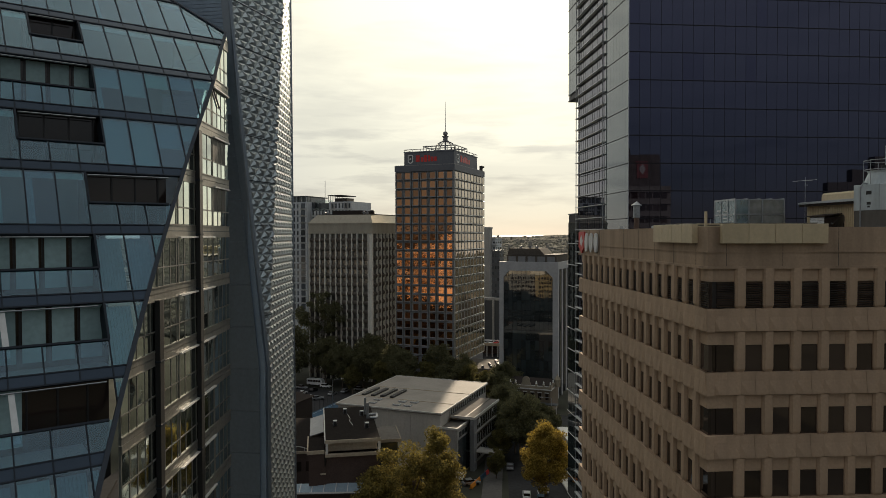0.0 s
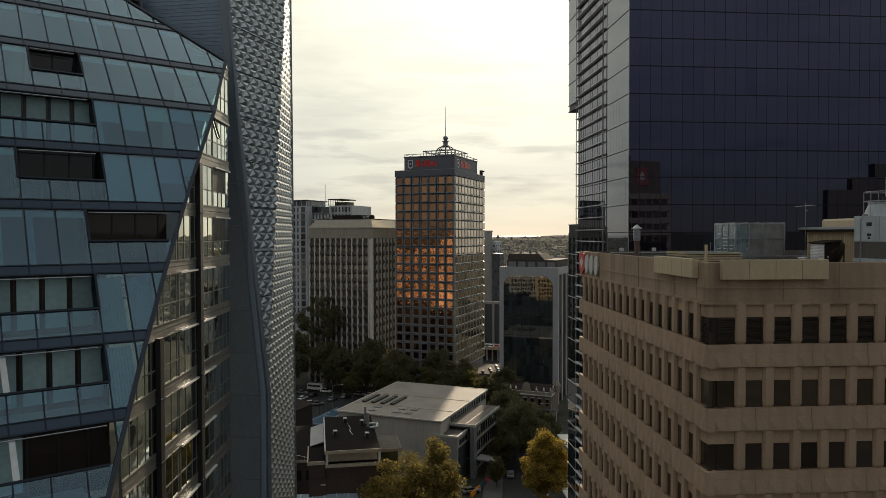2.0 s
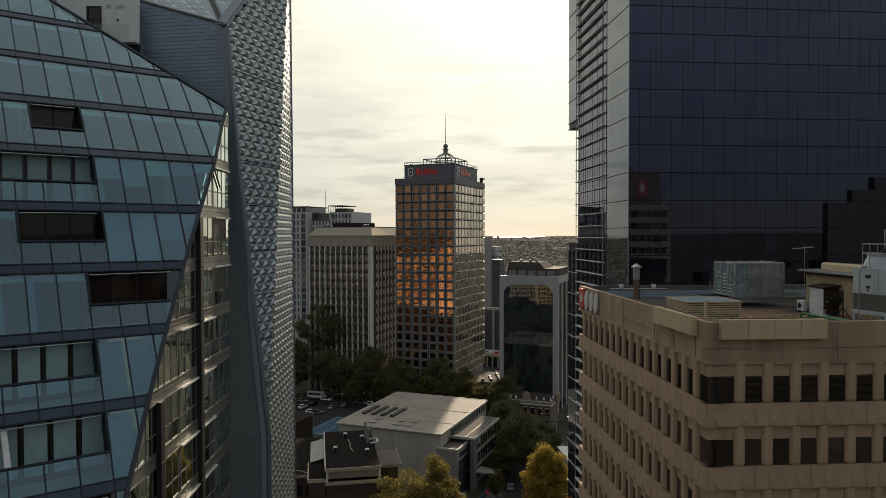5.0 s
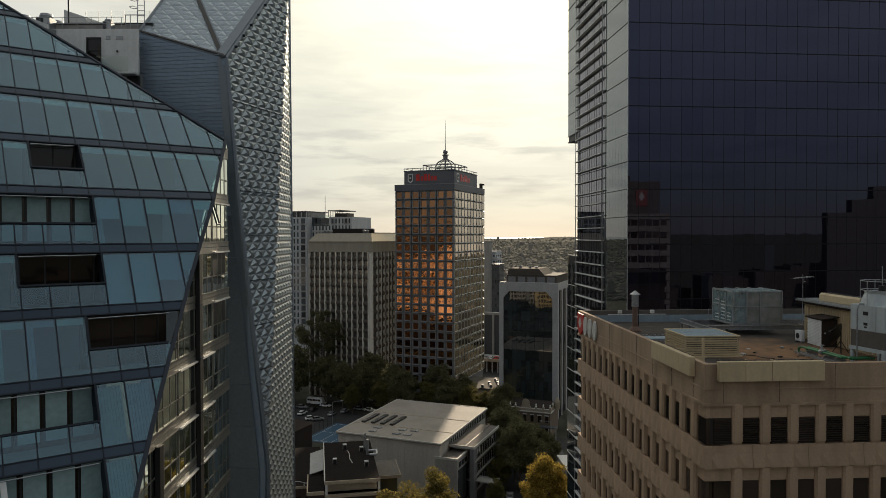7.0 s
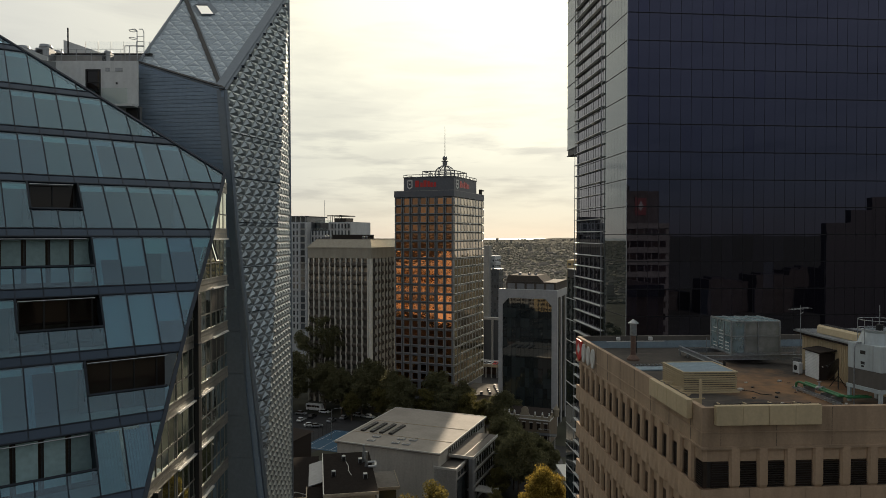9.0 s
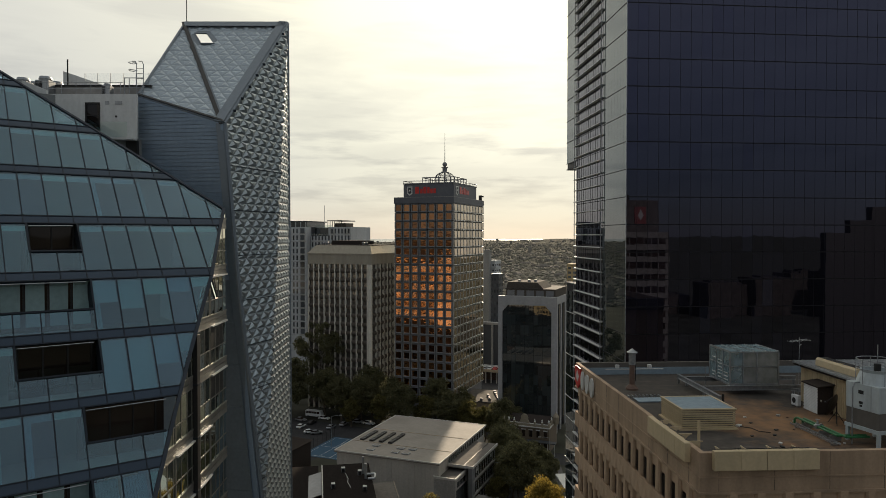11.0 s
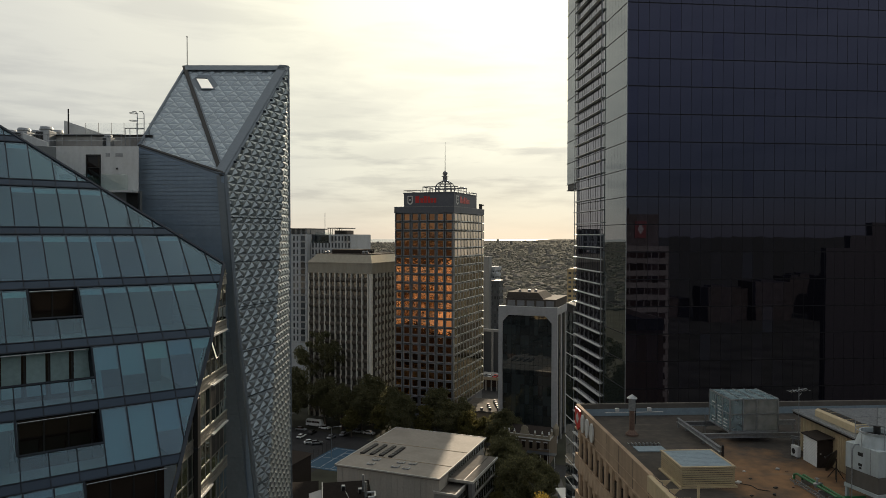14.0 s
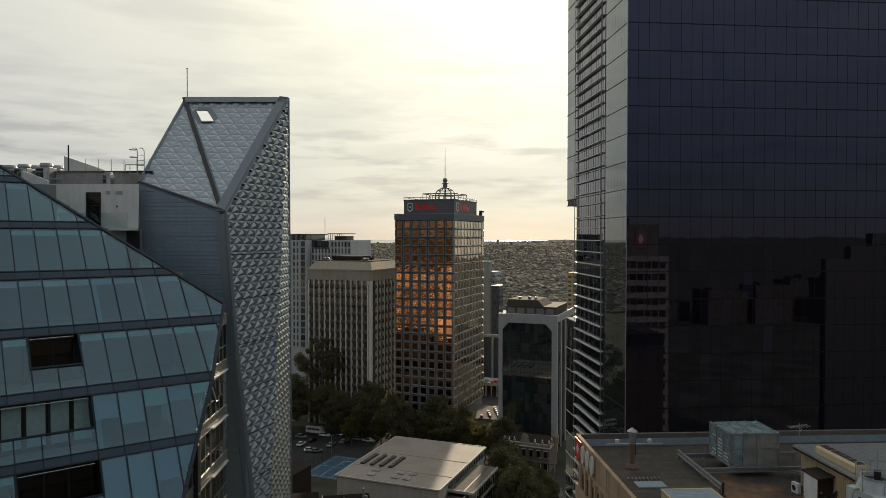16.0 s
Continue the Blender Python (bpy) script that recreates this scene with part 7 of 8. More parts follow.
# roof terraces: glazed set-backs under thin dark roofs
part("terrace_glazing", Geo().box(-45.5, -1.5, FT, -31.8, 15, FT + 2.5), M_FR_GLASS, fl)
part("terrace_roof", Geo().box(-46.6, -2.8, FT + 2.5, -31.2, 16.5, FT + 3.0), M_BLACK, fl)
part("terrace_roof", Geo().box(-21.5, 0.4, FT + 2.9, -13.4, 14, FT + 3.3), M_BLACK, fl)
part("lower_terrace", Geo().box(-30.4, 3.5, FT - 4.3, -20.6, 5, FT - 0.4), M_FR_GLASS, fl)
part("balcony_glass", Geo().box(-30.4, 0.1, FT - 4.3, -20.5, 0.25, FT - 2.9).box(-30.4, 3.3, FT - 0.4, -20.6, 3.4, FT + 1.0), M_BALUSTER, fl, "greenish glass balustrade")
for i in range(6):
    part("terrace_post", Geo().box(-46.4 + i * 2.9, -2.7, FT, -46.15 + i * 2.9, -2.45, FT + 2.5), M_APART, fl)
for i in range(7):
    part("terrace_post", Geo().box(-21.3 + i * 1.27, 0.5, FT, -21.1 + i * 1.27, 0.7, FT + 2.9), M_BLACK, fl)
part("roof_plant", Geo().box(-20.8, 6, FT, -14, 13, FT + 2.0), M_HOOD, fl)
part("mast", Geo().tube((-27.5, 8, FT - 0.4), (-27.5, 8, FT + 11), 0.12, 6), M_STEEL, fl)
me_fw = Geo().box(0, -0.06, 0, 0.85, 0.02, 2.3).mesh("window", M_FLATWIN)
me_fb = Geo().box(0, -0.06, 0, 2.4, 0.02, 2.5).mesh("window", M_FLATWIN)
me_frame = Geo().box(-0.12, -0.10, -0.14, 0.97, -0.0, -0.02).mesh("window_sill", M_CONC)
for f in range(16):
    z = FT - 3.1 - f * 3.3
    for i in range(12):
        x = -29.9 + i * 1.84
        if f == 0 and x < -20.6:
            continue
        if i in (6, 10) and f % 2 == 0:
            part("balcony_bay", Geo().box(x - 0.3, -0.5, z - 0.3, x + 1.5, 0, z - 0.05).box(x - 0.3, -0.5, z - 0.05, x - 0.2, 0, z + 2.6).box(x + 1.4, -0.5, z - 0.05, x + 1.5, 0, z + 2.6), M_CONC, fl)
        part("window", me_fw, None, fl, at=Matrix.Translation((x, 0, z)))
        part("window_sill", me_frame, None, fl, at=Matrix.Translation((x, 0, z)))
    for x, big in ((-45.6, 0), (-43.6, 1), (-38.9, 0), (-36.9, 0), (-34.6, 1)):
        part("window", me_fb if big else me_fw, None, fl, at=Matrix.Translation((x, -3, z)))
        if big:
            part("balcony", Geo().box(x - 0.1, -3.7, z - 0.25, x + 2.5, -3, z - 0.05), M_CONC, fl)
    part("floor_line", Geo().box(-30.5, -0.03, z - 0.75, -8, 0.0, z - 0.63).box(-47, -3.03, z - 0.75, -31.2, -3.0, z - 0.63), M_CONC, fl)

# ---- white-framed glass office ----
fo = thing("framed_office", pose(40.2, 240.0, 0, 0, 0, GRID), "smoke-glass office block inside a pale stone portal frame", "building")
WX, WY, WT = 21.2, 30.0, Z0 - 9.9
part("core", Geo().box(-WX + 0.4, 0.4, 0, -0.4, WY, WT - 2), M_DK_FRAME, fo)
part("frame_post", Geo().box(-WX, -0.3, 0, -WX + 1.5, 1.2, WT), M_FR_WHITE, fo)
part("frame_post", Geo().box(-1.7, -0.3, 0, 0.3, 1.2, WT), M_FR_WHITE, fo)
part("frame_head", Geo().box(-WX + 1.5, -0.3, WT - 3.2, -1.7, 1.2, WT), M_FR_WHITE, fo)
for x, s in ((-WX + 1.5, 1), (-1.7, -1)):
    part("frame_haunch", Geo().prism([(x, -0.3, WT - 3.2), (x + s * 2.2, -0.3, WT - 3.2), (x, -0.3, WT - 5.6)], (0, 1.5, 0)), M_FR_WHITE, fo)
part("side_head", Geo().box(0.0, 1.2, WT - 2.6, 0.3, WY, WT), M_FR_WHITE, fo)
for y in (6.2, 14, 22, 28.5):
    part("side_post", Geo().box(0.0, y, 0, 0.35, y + 1.3, WT - 2.6), M_FR_WHITE, fo)
me_op = Geo().box(0.04, 0.30, 0.05, 1.50, 0.36, 3.5).mesh("curtain_pane", M_FR_GLASS)
nx = int((WX - 3.2) / 1.54) - 1
for f in range(13):
    z = WT - 3.2 - (f + 1) * 3.55
    if z < 0:
        continue
    for i in range(nx + 1):
        part("curtain_pane", me_op, None, fo, at=Matrix.Translation((-WX + 1.5 + i * (WX - 3.2) / (nx + 1), 0, z)) @ Matrix.Diagonal(((WX - 3.2) / (nx + 1) / 1.54, 1, 1, 1)))
    side_g = Geo()
    for i in range(18):
        add_to(side_g, me_op, Matrix.Translation((-0.0, 1.3 + i * 1.55, z)) @ side_r)
    tagged(part("side_pane_rest", side_g, M_FR_GLASS, fo), kind="stuff")
part("roof_parapet", Geo().box(-WX, 1.2, WT - 1.2, 0.0, WY, WT - 0.8), M_CONC, fo)
part("roof_storey", Geo().box(-WX + 1.6, 4, WT - 0.8, -1.2, 24, WT + 2.2), M_HOOD, fo, "dark set-back roof storey")
for i in range(5):
    part("storey_panel", Geo().box(-WX + 2.2 + i * 3.6, 3.88, WT - 0.2, -WX + 4.9 + i * 3.6, 4.0, WT + 1.8), M_TW_FRAME, fo)
part("storey_roof", Geo().box(-WX + 1.4, 3.8, WT + 2.2, -1.0, 24.2, WT + 2.45), M_ROOF, fo, "brown flat roof of the storey")
part("mansard", Geo().prism([(-WX + 1.6, 5, WT + 2.45), (-5.8, 5, WT + 2.45), (-8.0, 5, WT + 4.7), (-WX + 2.0, 5, WT + 4.7)], (0, 14, 0)), M_HOOD, fo, "dark brown mansard plant room")
for x in (-16.0, -12.4, -10.0):
    part("roof_vent", Geo().box(x, 8, WT + 4.7, x + 0.9, 9, WT + 5.5), M_TW_FRAME, fo)

# ---- slim towers and low blocks seen past the central tower ----
def far_block(name, x, y, w, d, h, mat, label, floors_n, bays, rot=GRID, cat="building"):
    t = thing(name, pose(x, y, 0, 0, 0, rot), label, cat)
    part("wall", Geo().box(-w, 0, 0, 0, d, h), mat, t)
    fh = 3.2
    me = Geo().box(0, -0.08, 0, w / bays * 0.6, 0.05, 1.6).mesh("window", M_FLATWIN)
    me2 = Geo().box(0, -0.08, 0, d / bays * 0.6, 0.05, 1.6).mesh("window", M_FLATWIN)
    for f in range(floors_n):
        for i in range(bays):
            part("window", me, None, t, at=Matrix.Translation((-w + (i + 0.2) * w / bays, 0, h - 2.8 - f * fh)))
            part("window", me2, None, t, at=Matrix.Translation((0, (i + 0.2) * d / bays, h - 2.8 - f * fh)) @ side_r)
    part("parapet", Geo().box(-w - 0.2, -0.2, h, 0.2, d + 0.2, h + 0.9), mat, t)
    return t


slab = far_block("slim_tower", 25.8, 380, 8, 5, Z0 + 3.0, M_CONC, "slim plain concrete slab tower far down the street", 0, 3)
flats = far_block("slim_tower", 29.4, 384, 5, 12, Z0 - 3.0, M_APART, "slim pale tower with stacked balconies far down the street", 12, 3)
for f in range(14):
    part("balcony", Geo().box(-3.2, -1.2, Z0 - 6.2 - f * 3.2, 1.3, 5.5, Z0 - 5.2 - f * 3.2), M_APART, flats)
far_block("slim_tower", 30.2, 366, 4.2, 8, Z0 - 9.5, M_TW_SIGN, "slim dark apartment tower far down the street", 9, 3)
far_block("ochre_flats", 101.5, 480, 14, 18, Z0 - 9, M_YELLOW_BLOCK, "ochre rendered block of flats", 8, 4)
far_block("low_office", 88.0, 420, 40, 20, Z0 - 30, M_CONC, "low grey office block with a flat roof", 3, 9)
far_block("low_office", 64, 500, 28, 18, Z0 - 40, M_APART, "low pale block with a flat roof", 3, 6)
# dark overpass wall behind the street
wallm = thing("overpass", pose(24, 352, 0, 0, 0, GRID), "dark concrete overpass wall across the street", "overpass")
part("wall", Geo().box(-22, 0, 0, 26, 2, 24), M_TW_SIGN, wallm)
part("coping", Geo().box(-22, -0.4, 24, 26, 2.4, 25.2), M_CONC, wallm)
for i in range(9):
    part("pier", Geo().box(-20 + i * 5.4, -0.8, 0, -19 + i * 5.4, 0, 24), M_CONC, wallm)

# ---- school hall, brick block and terrace of the near streets ----
sc = thing("school_hall", pose(-0.58, 164.5, 0, 0, 0, GRID), "cream-panelled hall with a broad pale flat roof", "building")
SZ = 15.2
part("wall", Geo().box(-27.5, -1.4, 0, 0.3, 34.0, SZ - 0.5), M_SCHOOL, sc)
# unseen sheet, added so the framed office mirrors a dark hall
part("rear_glazing", Geo().box(-27.4, 34.0, 0.5, 0.2, 34.12, SZ - 0.6), M_WIN_DARK, sc, "unseen dark sheet on the rear wall that darkens reflections")
for i in range(18):
    part("wall_panel", Geo().box(-27.4 + i * 1.54 + 0.02, -1.50, 0, -27.4 + (i + 1) * 1.54 - 0.02, -1.40, SZ - 0.55), M_SCHOOL, sc)
for i in range(4):
    part("wall_panel", Geo().box(0.30, -1.3 + i * 1.5 + 0.02, 0, 0.40, -1.3 + (i + 1) * 1.5 - 0.02, SZ - 0.55), M_SCHOOL, sc)
part("roof", Geo().box(-27.9, -1.9, SZ - 0.5, 0.8, 34.4, SZ), M_SCHOOLROOF, sc, "pale worn metal roof sheeting")
for a in ((-27.9, -2.0, 0.8, -1.75), (-27.9, 34.2, 0.8, 34.45), (-28.0, -2.0, -27.75, 34.45), (0.62, -2.0, 0.88, 34.45)):
    part("gutter", Geo().box(a[0], a[1], SZ - 0.22, a[2], a[3], SZ + 0.10), M_GUTTER, sc)
for y in (7.4, 19.2):
    part("roof_seam", Geo().box(-27.6, y - 0.08, SZ, 0.6, y + 0.08, SZ + 0.10), M_BUFF, sc)
for i in range(4):
    x = -25.9 + i * 2.75
    s = part("skylight", Geo().box(x, 6.8 + 1.2, SZ, x + 1.1, 16.6, SZ + 0.45), M_BLACK, sc, "long dark roof light", bevel=0.05)
    for j in range(5):
        part("glazing_bar", Geo().box(x - 0.02, 9.2 + j * 1.6, SZ + 0.45, x + 1.12, 9.28 + j * 1.6, SZ + 0.48), M_STEEL, s)
for x, y in ((-20.5, 4.3), (-20.3, 0.9), (-13.6, 4.6), (-13.6, 1.2), (-10.4, 4.9), (-10.6, 1.2)):
    s = part("roof_hatch", Geo().box(x, y, SZ, x + 1.9, y + 1.5, SZ + 0.30), M_STEEL, sc, bevel=0.05)
    part("hatch_pane", Geo().box(x + 0.25, y + 0.25, SZ + 0.30, x + 1.65, y + 1.25, SZ + 0.33), M_SCHOOLROOF, s)
part("clerestory", Geo().box(0.42, 5.0, SZ - 2.4, 0.5, 33.0, SZ - 0.6), M_FR_GLASS, sc, "band of dark clerestory windows")
for i in range(20):
    part("clerestory_post", Geo().box(0.48, 5.0 + i * 1.46, SZ - 2.4, 0.60, 5.12 + i * 1.46, SZ - 0.5), M_FIN, sc)
wg = thing("school_wing", pose(-0.58, 164.5, 0, 0, 0, GRID), "two-storey school wing with banded windows and flat roof", "building")
part("wall", Geo().box(0.5, 6.9, 0, 6.6, 24.4, 12.9), M_HOOD, wg)
part("roof", Geo().box(0.6, 4.4, 12.9, 7.1, 24.7, 13.2), M_WINGROOF, wg)
part("roof_edge", Geo().box(7.0, 4.3, 12.7, 7.2, 24.8, 13.35).box(0.6, 4.3, 12.7, 7.0, 4.5, 13.35), M_GUTTER, wg)
part("roof_gutter", Geo().box(4.6, 4.6, 13.2, 4.8, 24.6, 13.3), M_BLACK, wg)
for f in range(3):
    z = 9.7 - f * 3.6
    for i in range(9):
        w = part("window", Geo().box(6.6, 7.4 + i * 1.9, z, 6.68, 9.0 + i * 1.9, z + 2.1), M_FR_GLASS, wg)
        part("window_bar", Geo().box(6.68, 8.15 + i * 1.9, z, 6.74, 8.22 + i * 1.9, z + 2.1), M_FIN, w)
    part("floor_edge", Geo().box(6.6, 5.0, z - 0.7, 7.0, 24.6, z - 0.3), M_CONC, wg)
part("end_wall", Geo().box(5.9, 4.5, 0, 6.9, 6.9, 12.7), M_TW_FRAME, wg)
for y, z, h in ((5.6, 11.6, 0.9), (7.8, 10.6, 1.3), (9.0, 10.8, 1.3), (6.4, 8.2, 0.9), (20.0, 11.0, 0.8)):
    part("lit_panel", Geo().box(6.72, y, z, 6.78, y + 0.55, z + h), M_FIN, wg)
bl = thing("stair_block", pose(-0.58, 164.5, 0, 0, 0, GRID), "grey concrete stair block with a parapet roof", "building")
part("wall", Geo().box(-0.6, -1.9, 0, 4.9, 6.8, 11.6), M_CONC, bl)
part("roof", Geo().box(-0.3, -1.6, 11.6, 4.6, 6.5, 11.7), M_WINGROOF, bl)
for a in ((-0.8, -2.1, 5.1, -1.7), (-0.8, 6.6, 5.1, 7.0), (-0.8, -1.7, -0.4, 6.6), (4.7, -1.7, 5.1, 6.6)):
    part("parapet", Geo().box(a[0], a[1], 11.6, a[2], a[3], 12.1), M_GUTTER, bl)
for i in range(3):
    part("window", Geo().box(4.9, -0.6 + i * 2.0, 9.6, 4.97, 1.0 + i * 2.0, 10.8), M_FR_GLASS, bl)
part("dark_glazing", Geo().box(4.9, -1.2, 0.5, 4.98, 6.4, 9.0), M_FR_GLASS, bl)
part("canopy", Geo().box(4.9, 6.0, 4.2, 12.0, 10.0, 4.5), M_CONC, bl)
part("canopy_post", Geo().tube((11.5, 9.5, 0), (11.5, 9.5, 4.2), 0.10, 8), M_BLACK, bl)

# dark brick block with black roof
bk = thing("brick_block", pose(-11.2, 120.4, 0, 0, 0, 10.4), "dark brown brick block with black roofs and buff trim", "building")
BZ = 22.0
part("wall", Geo().box(-9.4, 0.4, 0, -0.2, 22.4, BZ - 2.4), M_BRICK, bk)
part("upper_wall", Geo().box(-9.2, 1.6, BZ - 2.4, -0.4, 22.2, BZ - 0.3), M_BUFF, bk)
part("roof", Geo().box(-9.5, 0, BZ - 0.3, 0, 22.8, BZ), M_ROOF_BLACK, bk)
part("roof_trim", Geo().box(-9.6, -0.15, BZ - 0.5, 0.1, 0.0, BZ + 0.06), M_BUFF, bk)
part("roof_trim", Geo().box(-9.7, 0.0, BZ - 0.5, -9.5, 22.8, BZ + 0.12), M_GUTTER, bk)
part("ledge", Geo().box(-9.6, -0.2, BZ - 2.9, 0.2, 1.6, BZ - 2.4), M_BUFF, bk)
part("ledge_post", Geo().box(-0.3, 0, BZ - 2.4, 0.1, 0.4, BZ - 0.5).box(-9.5, 0, BZ - 2.4, -9.1, 0.4, BZ - 0.5), M_FIN, bk)
part("recess_panel", Geo().box(-8.0, 1.5, BZ - 2.3, -1.4, 1.58, BZ - 0.7), M_BUFF, bk)
for x, y in ((-5.8, 17.6), (-2.2, 6.6), (-2.6, 15.4), (-8.0, 9.0)):
    v = part("roof_vent", Geo().box(x, y, BZ, x + 0.75, y + 0.9, BZ + 0.95), M_STEEL, bk, bevel=0.05)
    part("vent_mouth", Geo().box(x + 0.08, y - 0.02, BZ + 0.05, x + 0.67, y, BZ + 0.8), M_BLACK, v)
part("roof_pipe", Geo().tube((-1.2, 13.5, BZ), (-1.2, 13.5, BZ + 3.0), 0.28, 10).tube((-1.5, 16.5, BZ), (-1.5, 16.5, BZ + 3.4), 0.24, 10), M_STEEL, bk)
part("roof_duct", Geo().path([(-0.9, 12.2, BZ + 0.4), (0.5, 12.2, BZ + 0.4), (0.7, 14.8, BZ + 0.4), (-1.2, 14.8, BZ + 0.4)], 0.25, 8), M_STEEL, bk)
part("roof_cable", Geo().path([(-5.0, 17.0, BZ + 0.03), (-4.6, 14.0, BZ + 0.03), (-4.8, 12.0, BZ + 0.03), (-4.3, 9.0, BZ + 0.03)], 0.05, 5), M_FIN, bk)
part("side_roof", Geo().box(-12.4, 0.0, BZ - 4.6, -9.7, 9.0, BZ - 2.1), M_BRICK, bk)
part("side_roof_top", Geo().box(-12.5, -0.1, BZ - 2.1, -9.7, 9.0, BZ - 1.9), M_ROOF_BLACK, bk)
part("side_trim", Geo().box(-12.7, -0.3, BZ - 2.2, -9.7, -0.1, BZ - 1.6).box(-12.7, -0.1, BZ - 2.2, -12.5, 9.0, BZ - 1.6), M_BUFF, bk)
part("side_wall", Geo().box(-12.4, 0.2, 0, -9.4, 9.0, BZ - 4.6), M_BRICK, bk)
part("roof_light", Geo().prism([(-12.3, 9.4, BZ - 1.9), (-9.75, 9.4, BZ - 1.2), (-9.75, 22, BZ - 1.2), (-12.3, 22, BZ - 1.9)], (0, 0, 0.15)), M_TW_FRAME, bk, "grey sloping roof light")
part("rear_wall", Geo().box(-12.3, 9.4, 0, -9.4, 22, BZ - 2.0), M_BRICK, bk)
part("wall_joint", Geo().box(-9.75, 0.3, 0, -9.5, 0.4, BZ - 3.0), M_BLACK, bk)
for z in (BZ - 6, BZ - 11):
    part("wall_bracket", Geo().box(-10.4, 0.1, z, -9.5, 0.2, z + 0.25), M_BUFF, bk)
# low dark yard building beside the brick block
yd = thing("yard_building", pose(-37.5, 138.0, 0, 0, 0, 10.4), "low dark brick building with a black roof and white handrail", "building")
part("wall", Geo().box(0, 0, 0, 12.2, 26, 13.2), M_BRICK, yd)
part("roof", Geo().box(-0.2, -0.2, 13.2, 12.4, 26.2, 13.5), M_ROOF_BLACK, yd)
part("roof_edge", Geo().box(-0.25, -0.35, 13.1, 12.45, -0.2, 13.6), M_BUFF, yd)
part("handrail", Geo().path([(0, 0.2, 14.5), (8.0, 0.2, 14.5), (9.6, 0.2, 14.0), (12.2, 0.2, 14.0)], 0.06, 6), M_FIN, yd)
for i in range(5):
    part("rail_post", Geo().tube((0.4 + i * 2.9, 0.2, 13.5), (0.4 + i * 2.9, 0.2, 14.3), 0.04, 6), M_FIN, yd)
for i in range(4):
    part("window", Geo().box(1.0 + i * 2.8, -0.05, 9.4, 2.9 + i * 2.8, 0.02, 11.4), M_WIN_DARK, yd)
# lean-to between brick block and hall
an = thing("glazed_annex", pose(-13.6, 134.5, 0, 0, 0, 10.4), "small annex with a buff roof edge and dark glazing", "building")
part("wall", Geo().box(0, 0, 0, 4.6, 9, 17.0), M_FR_GLASS, an)
part("roof", Geo().box(-0.2, -0.4, 17.0, 5.2, 9.4, 17.3), M_WINGROOF, an)
part("roof_edge", Geo().box(-0.2, -0.5, 16.9, 5.3, -0.4, 17.5).box(5.2, -0.4, 16.9, 5.3, 9.4, 17.5), M_BUFF, an)
for i in range(4):
    part("mullion", Geo().box(4.6, 0.5 + i * 2.4, 9, 4.7, 0.6 + i * 2.4, 17), M_FIN, an)

cp = thing("glazed_canopy", pose(-33, 116.4, 0, 0, 0, 3.0), "long pale glazed walkway canopy on slim posts", "canopy")
for i in range(11):
    part("canopy_pane", Geo().prism([(i * 2.05 + 0.08, 0, 13.6), (i * 2.05 + 1.97, 0, 13.6), (i * 2.05 + 1.97, 2.2, 14.3), (i * 2.05 + 0.08, 2.2, 14.3)], (0, 0, 0.05)), M_BLUE_BAND, cp)
    part("canopy_rafter", Geo().prism([(i * 2.05 - 0.06, 0, 13.5), (i * 2.05 + 0.06, 0, 13.5), (i * 2.05 + 0.06, 2.2, 14.2), (i * 2.05 - 0.06, 2.2, 14.2)], (0, 0, 0.20)), M_FIN, cp)
    if i % 3 == 0:
        part("canopy_post", Geo().tube((i * 2.05, 0.3, 0), (i * 2.05, 0.3, 13.6), 0.08, 6), M_BLACK, cp)
part("canopy_beam", Geo().box(0, -0.1, 13.35, 22.5, 0.05, 13.6), M_FIN, cp)

# left-hand sheds beside the court
sh = thing("brown_shed", pose(-45, 172, 0, 0, 0, GRID), "low brown-roofed building beside the court", "building")
part("wall", Geo().box(-14, 0, 0, 5, 14, 14.6), M_BROWN, sh)
g = Geo()
g.v = [(-14.5, -0.5, 14.6), (5.5, -0.5, 14.6), (5.5, 14.5, 14.6), (-14.5, 14.5, 14.6), (-10, 7, 17.6), (1, 7, 17.6)]
g.f = [(0, 1, 5, 4), (2, 3, 4, 5), (1, 2, 5), (3, 0, 4), (3, 2, 1, 0)]
part("hipped_roof", g, M_BROWN, sh)
part("terrace_edge", Geo().box(-14, -3, 12.5, 6, -0.1, 12.9), M_BUFF, sh)
part("terrace_edge", Geo().box(-14, -4.5, 8.6, 8, -0.1, 9.0), M_BUFF, sh)
part("terrace_roof", Geo().box(-14, -3, 12.9, 6, -0.1, 13.0), M_ROOF_BLACK, sh)

# heritage corner terrace
he = thing("heritage_terrace", pose(34.2, 217.5, 0, 0, 0, GRID), "old cream stucco corner terrace with an ornate parapet", "building")
HW, HD, HZ = 15.0, 12.0, 8.2
part("wall", Geo().box(-HW, 0, 0, 0, HD, HZ), M_HERWALL, he)
part("cornice", Geo().box(-HW - 0.3, -0.4, HZ - 0.2, 0.4, 0.1, HZ + 0.1).box(0, 0.1, HZ - 0.2, 0.4, HD, HZ + 0.1), M_FIN, he)
part("parapet", Geo().box(-HW, -0.1, HZ + 0.1, 0.1, 0.2, HZ + 0.9).box(-0.2, 0.2, HZ + 0.1, 0.1, HD, HZ + 0.9), M_HERITAGE, he)
part("parapet_rail", Geo().box(-HW, -0.15, HZ + 0.9, 0.15, 0.25, HZ + 1.05), M_FIN, he)
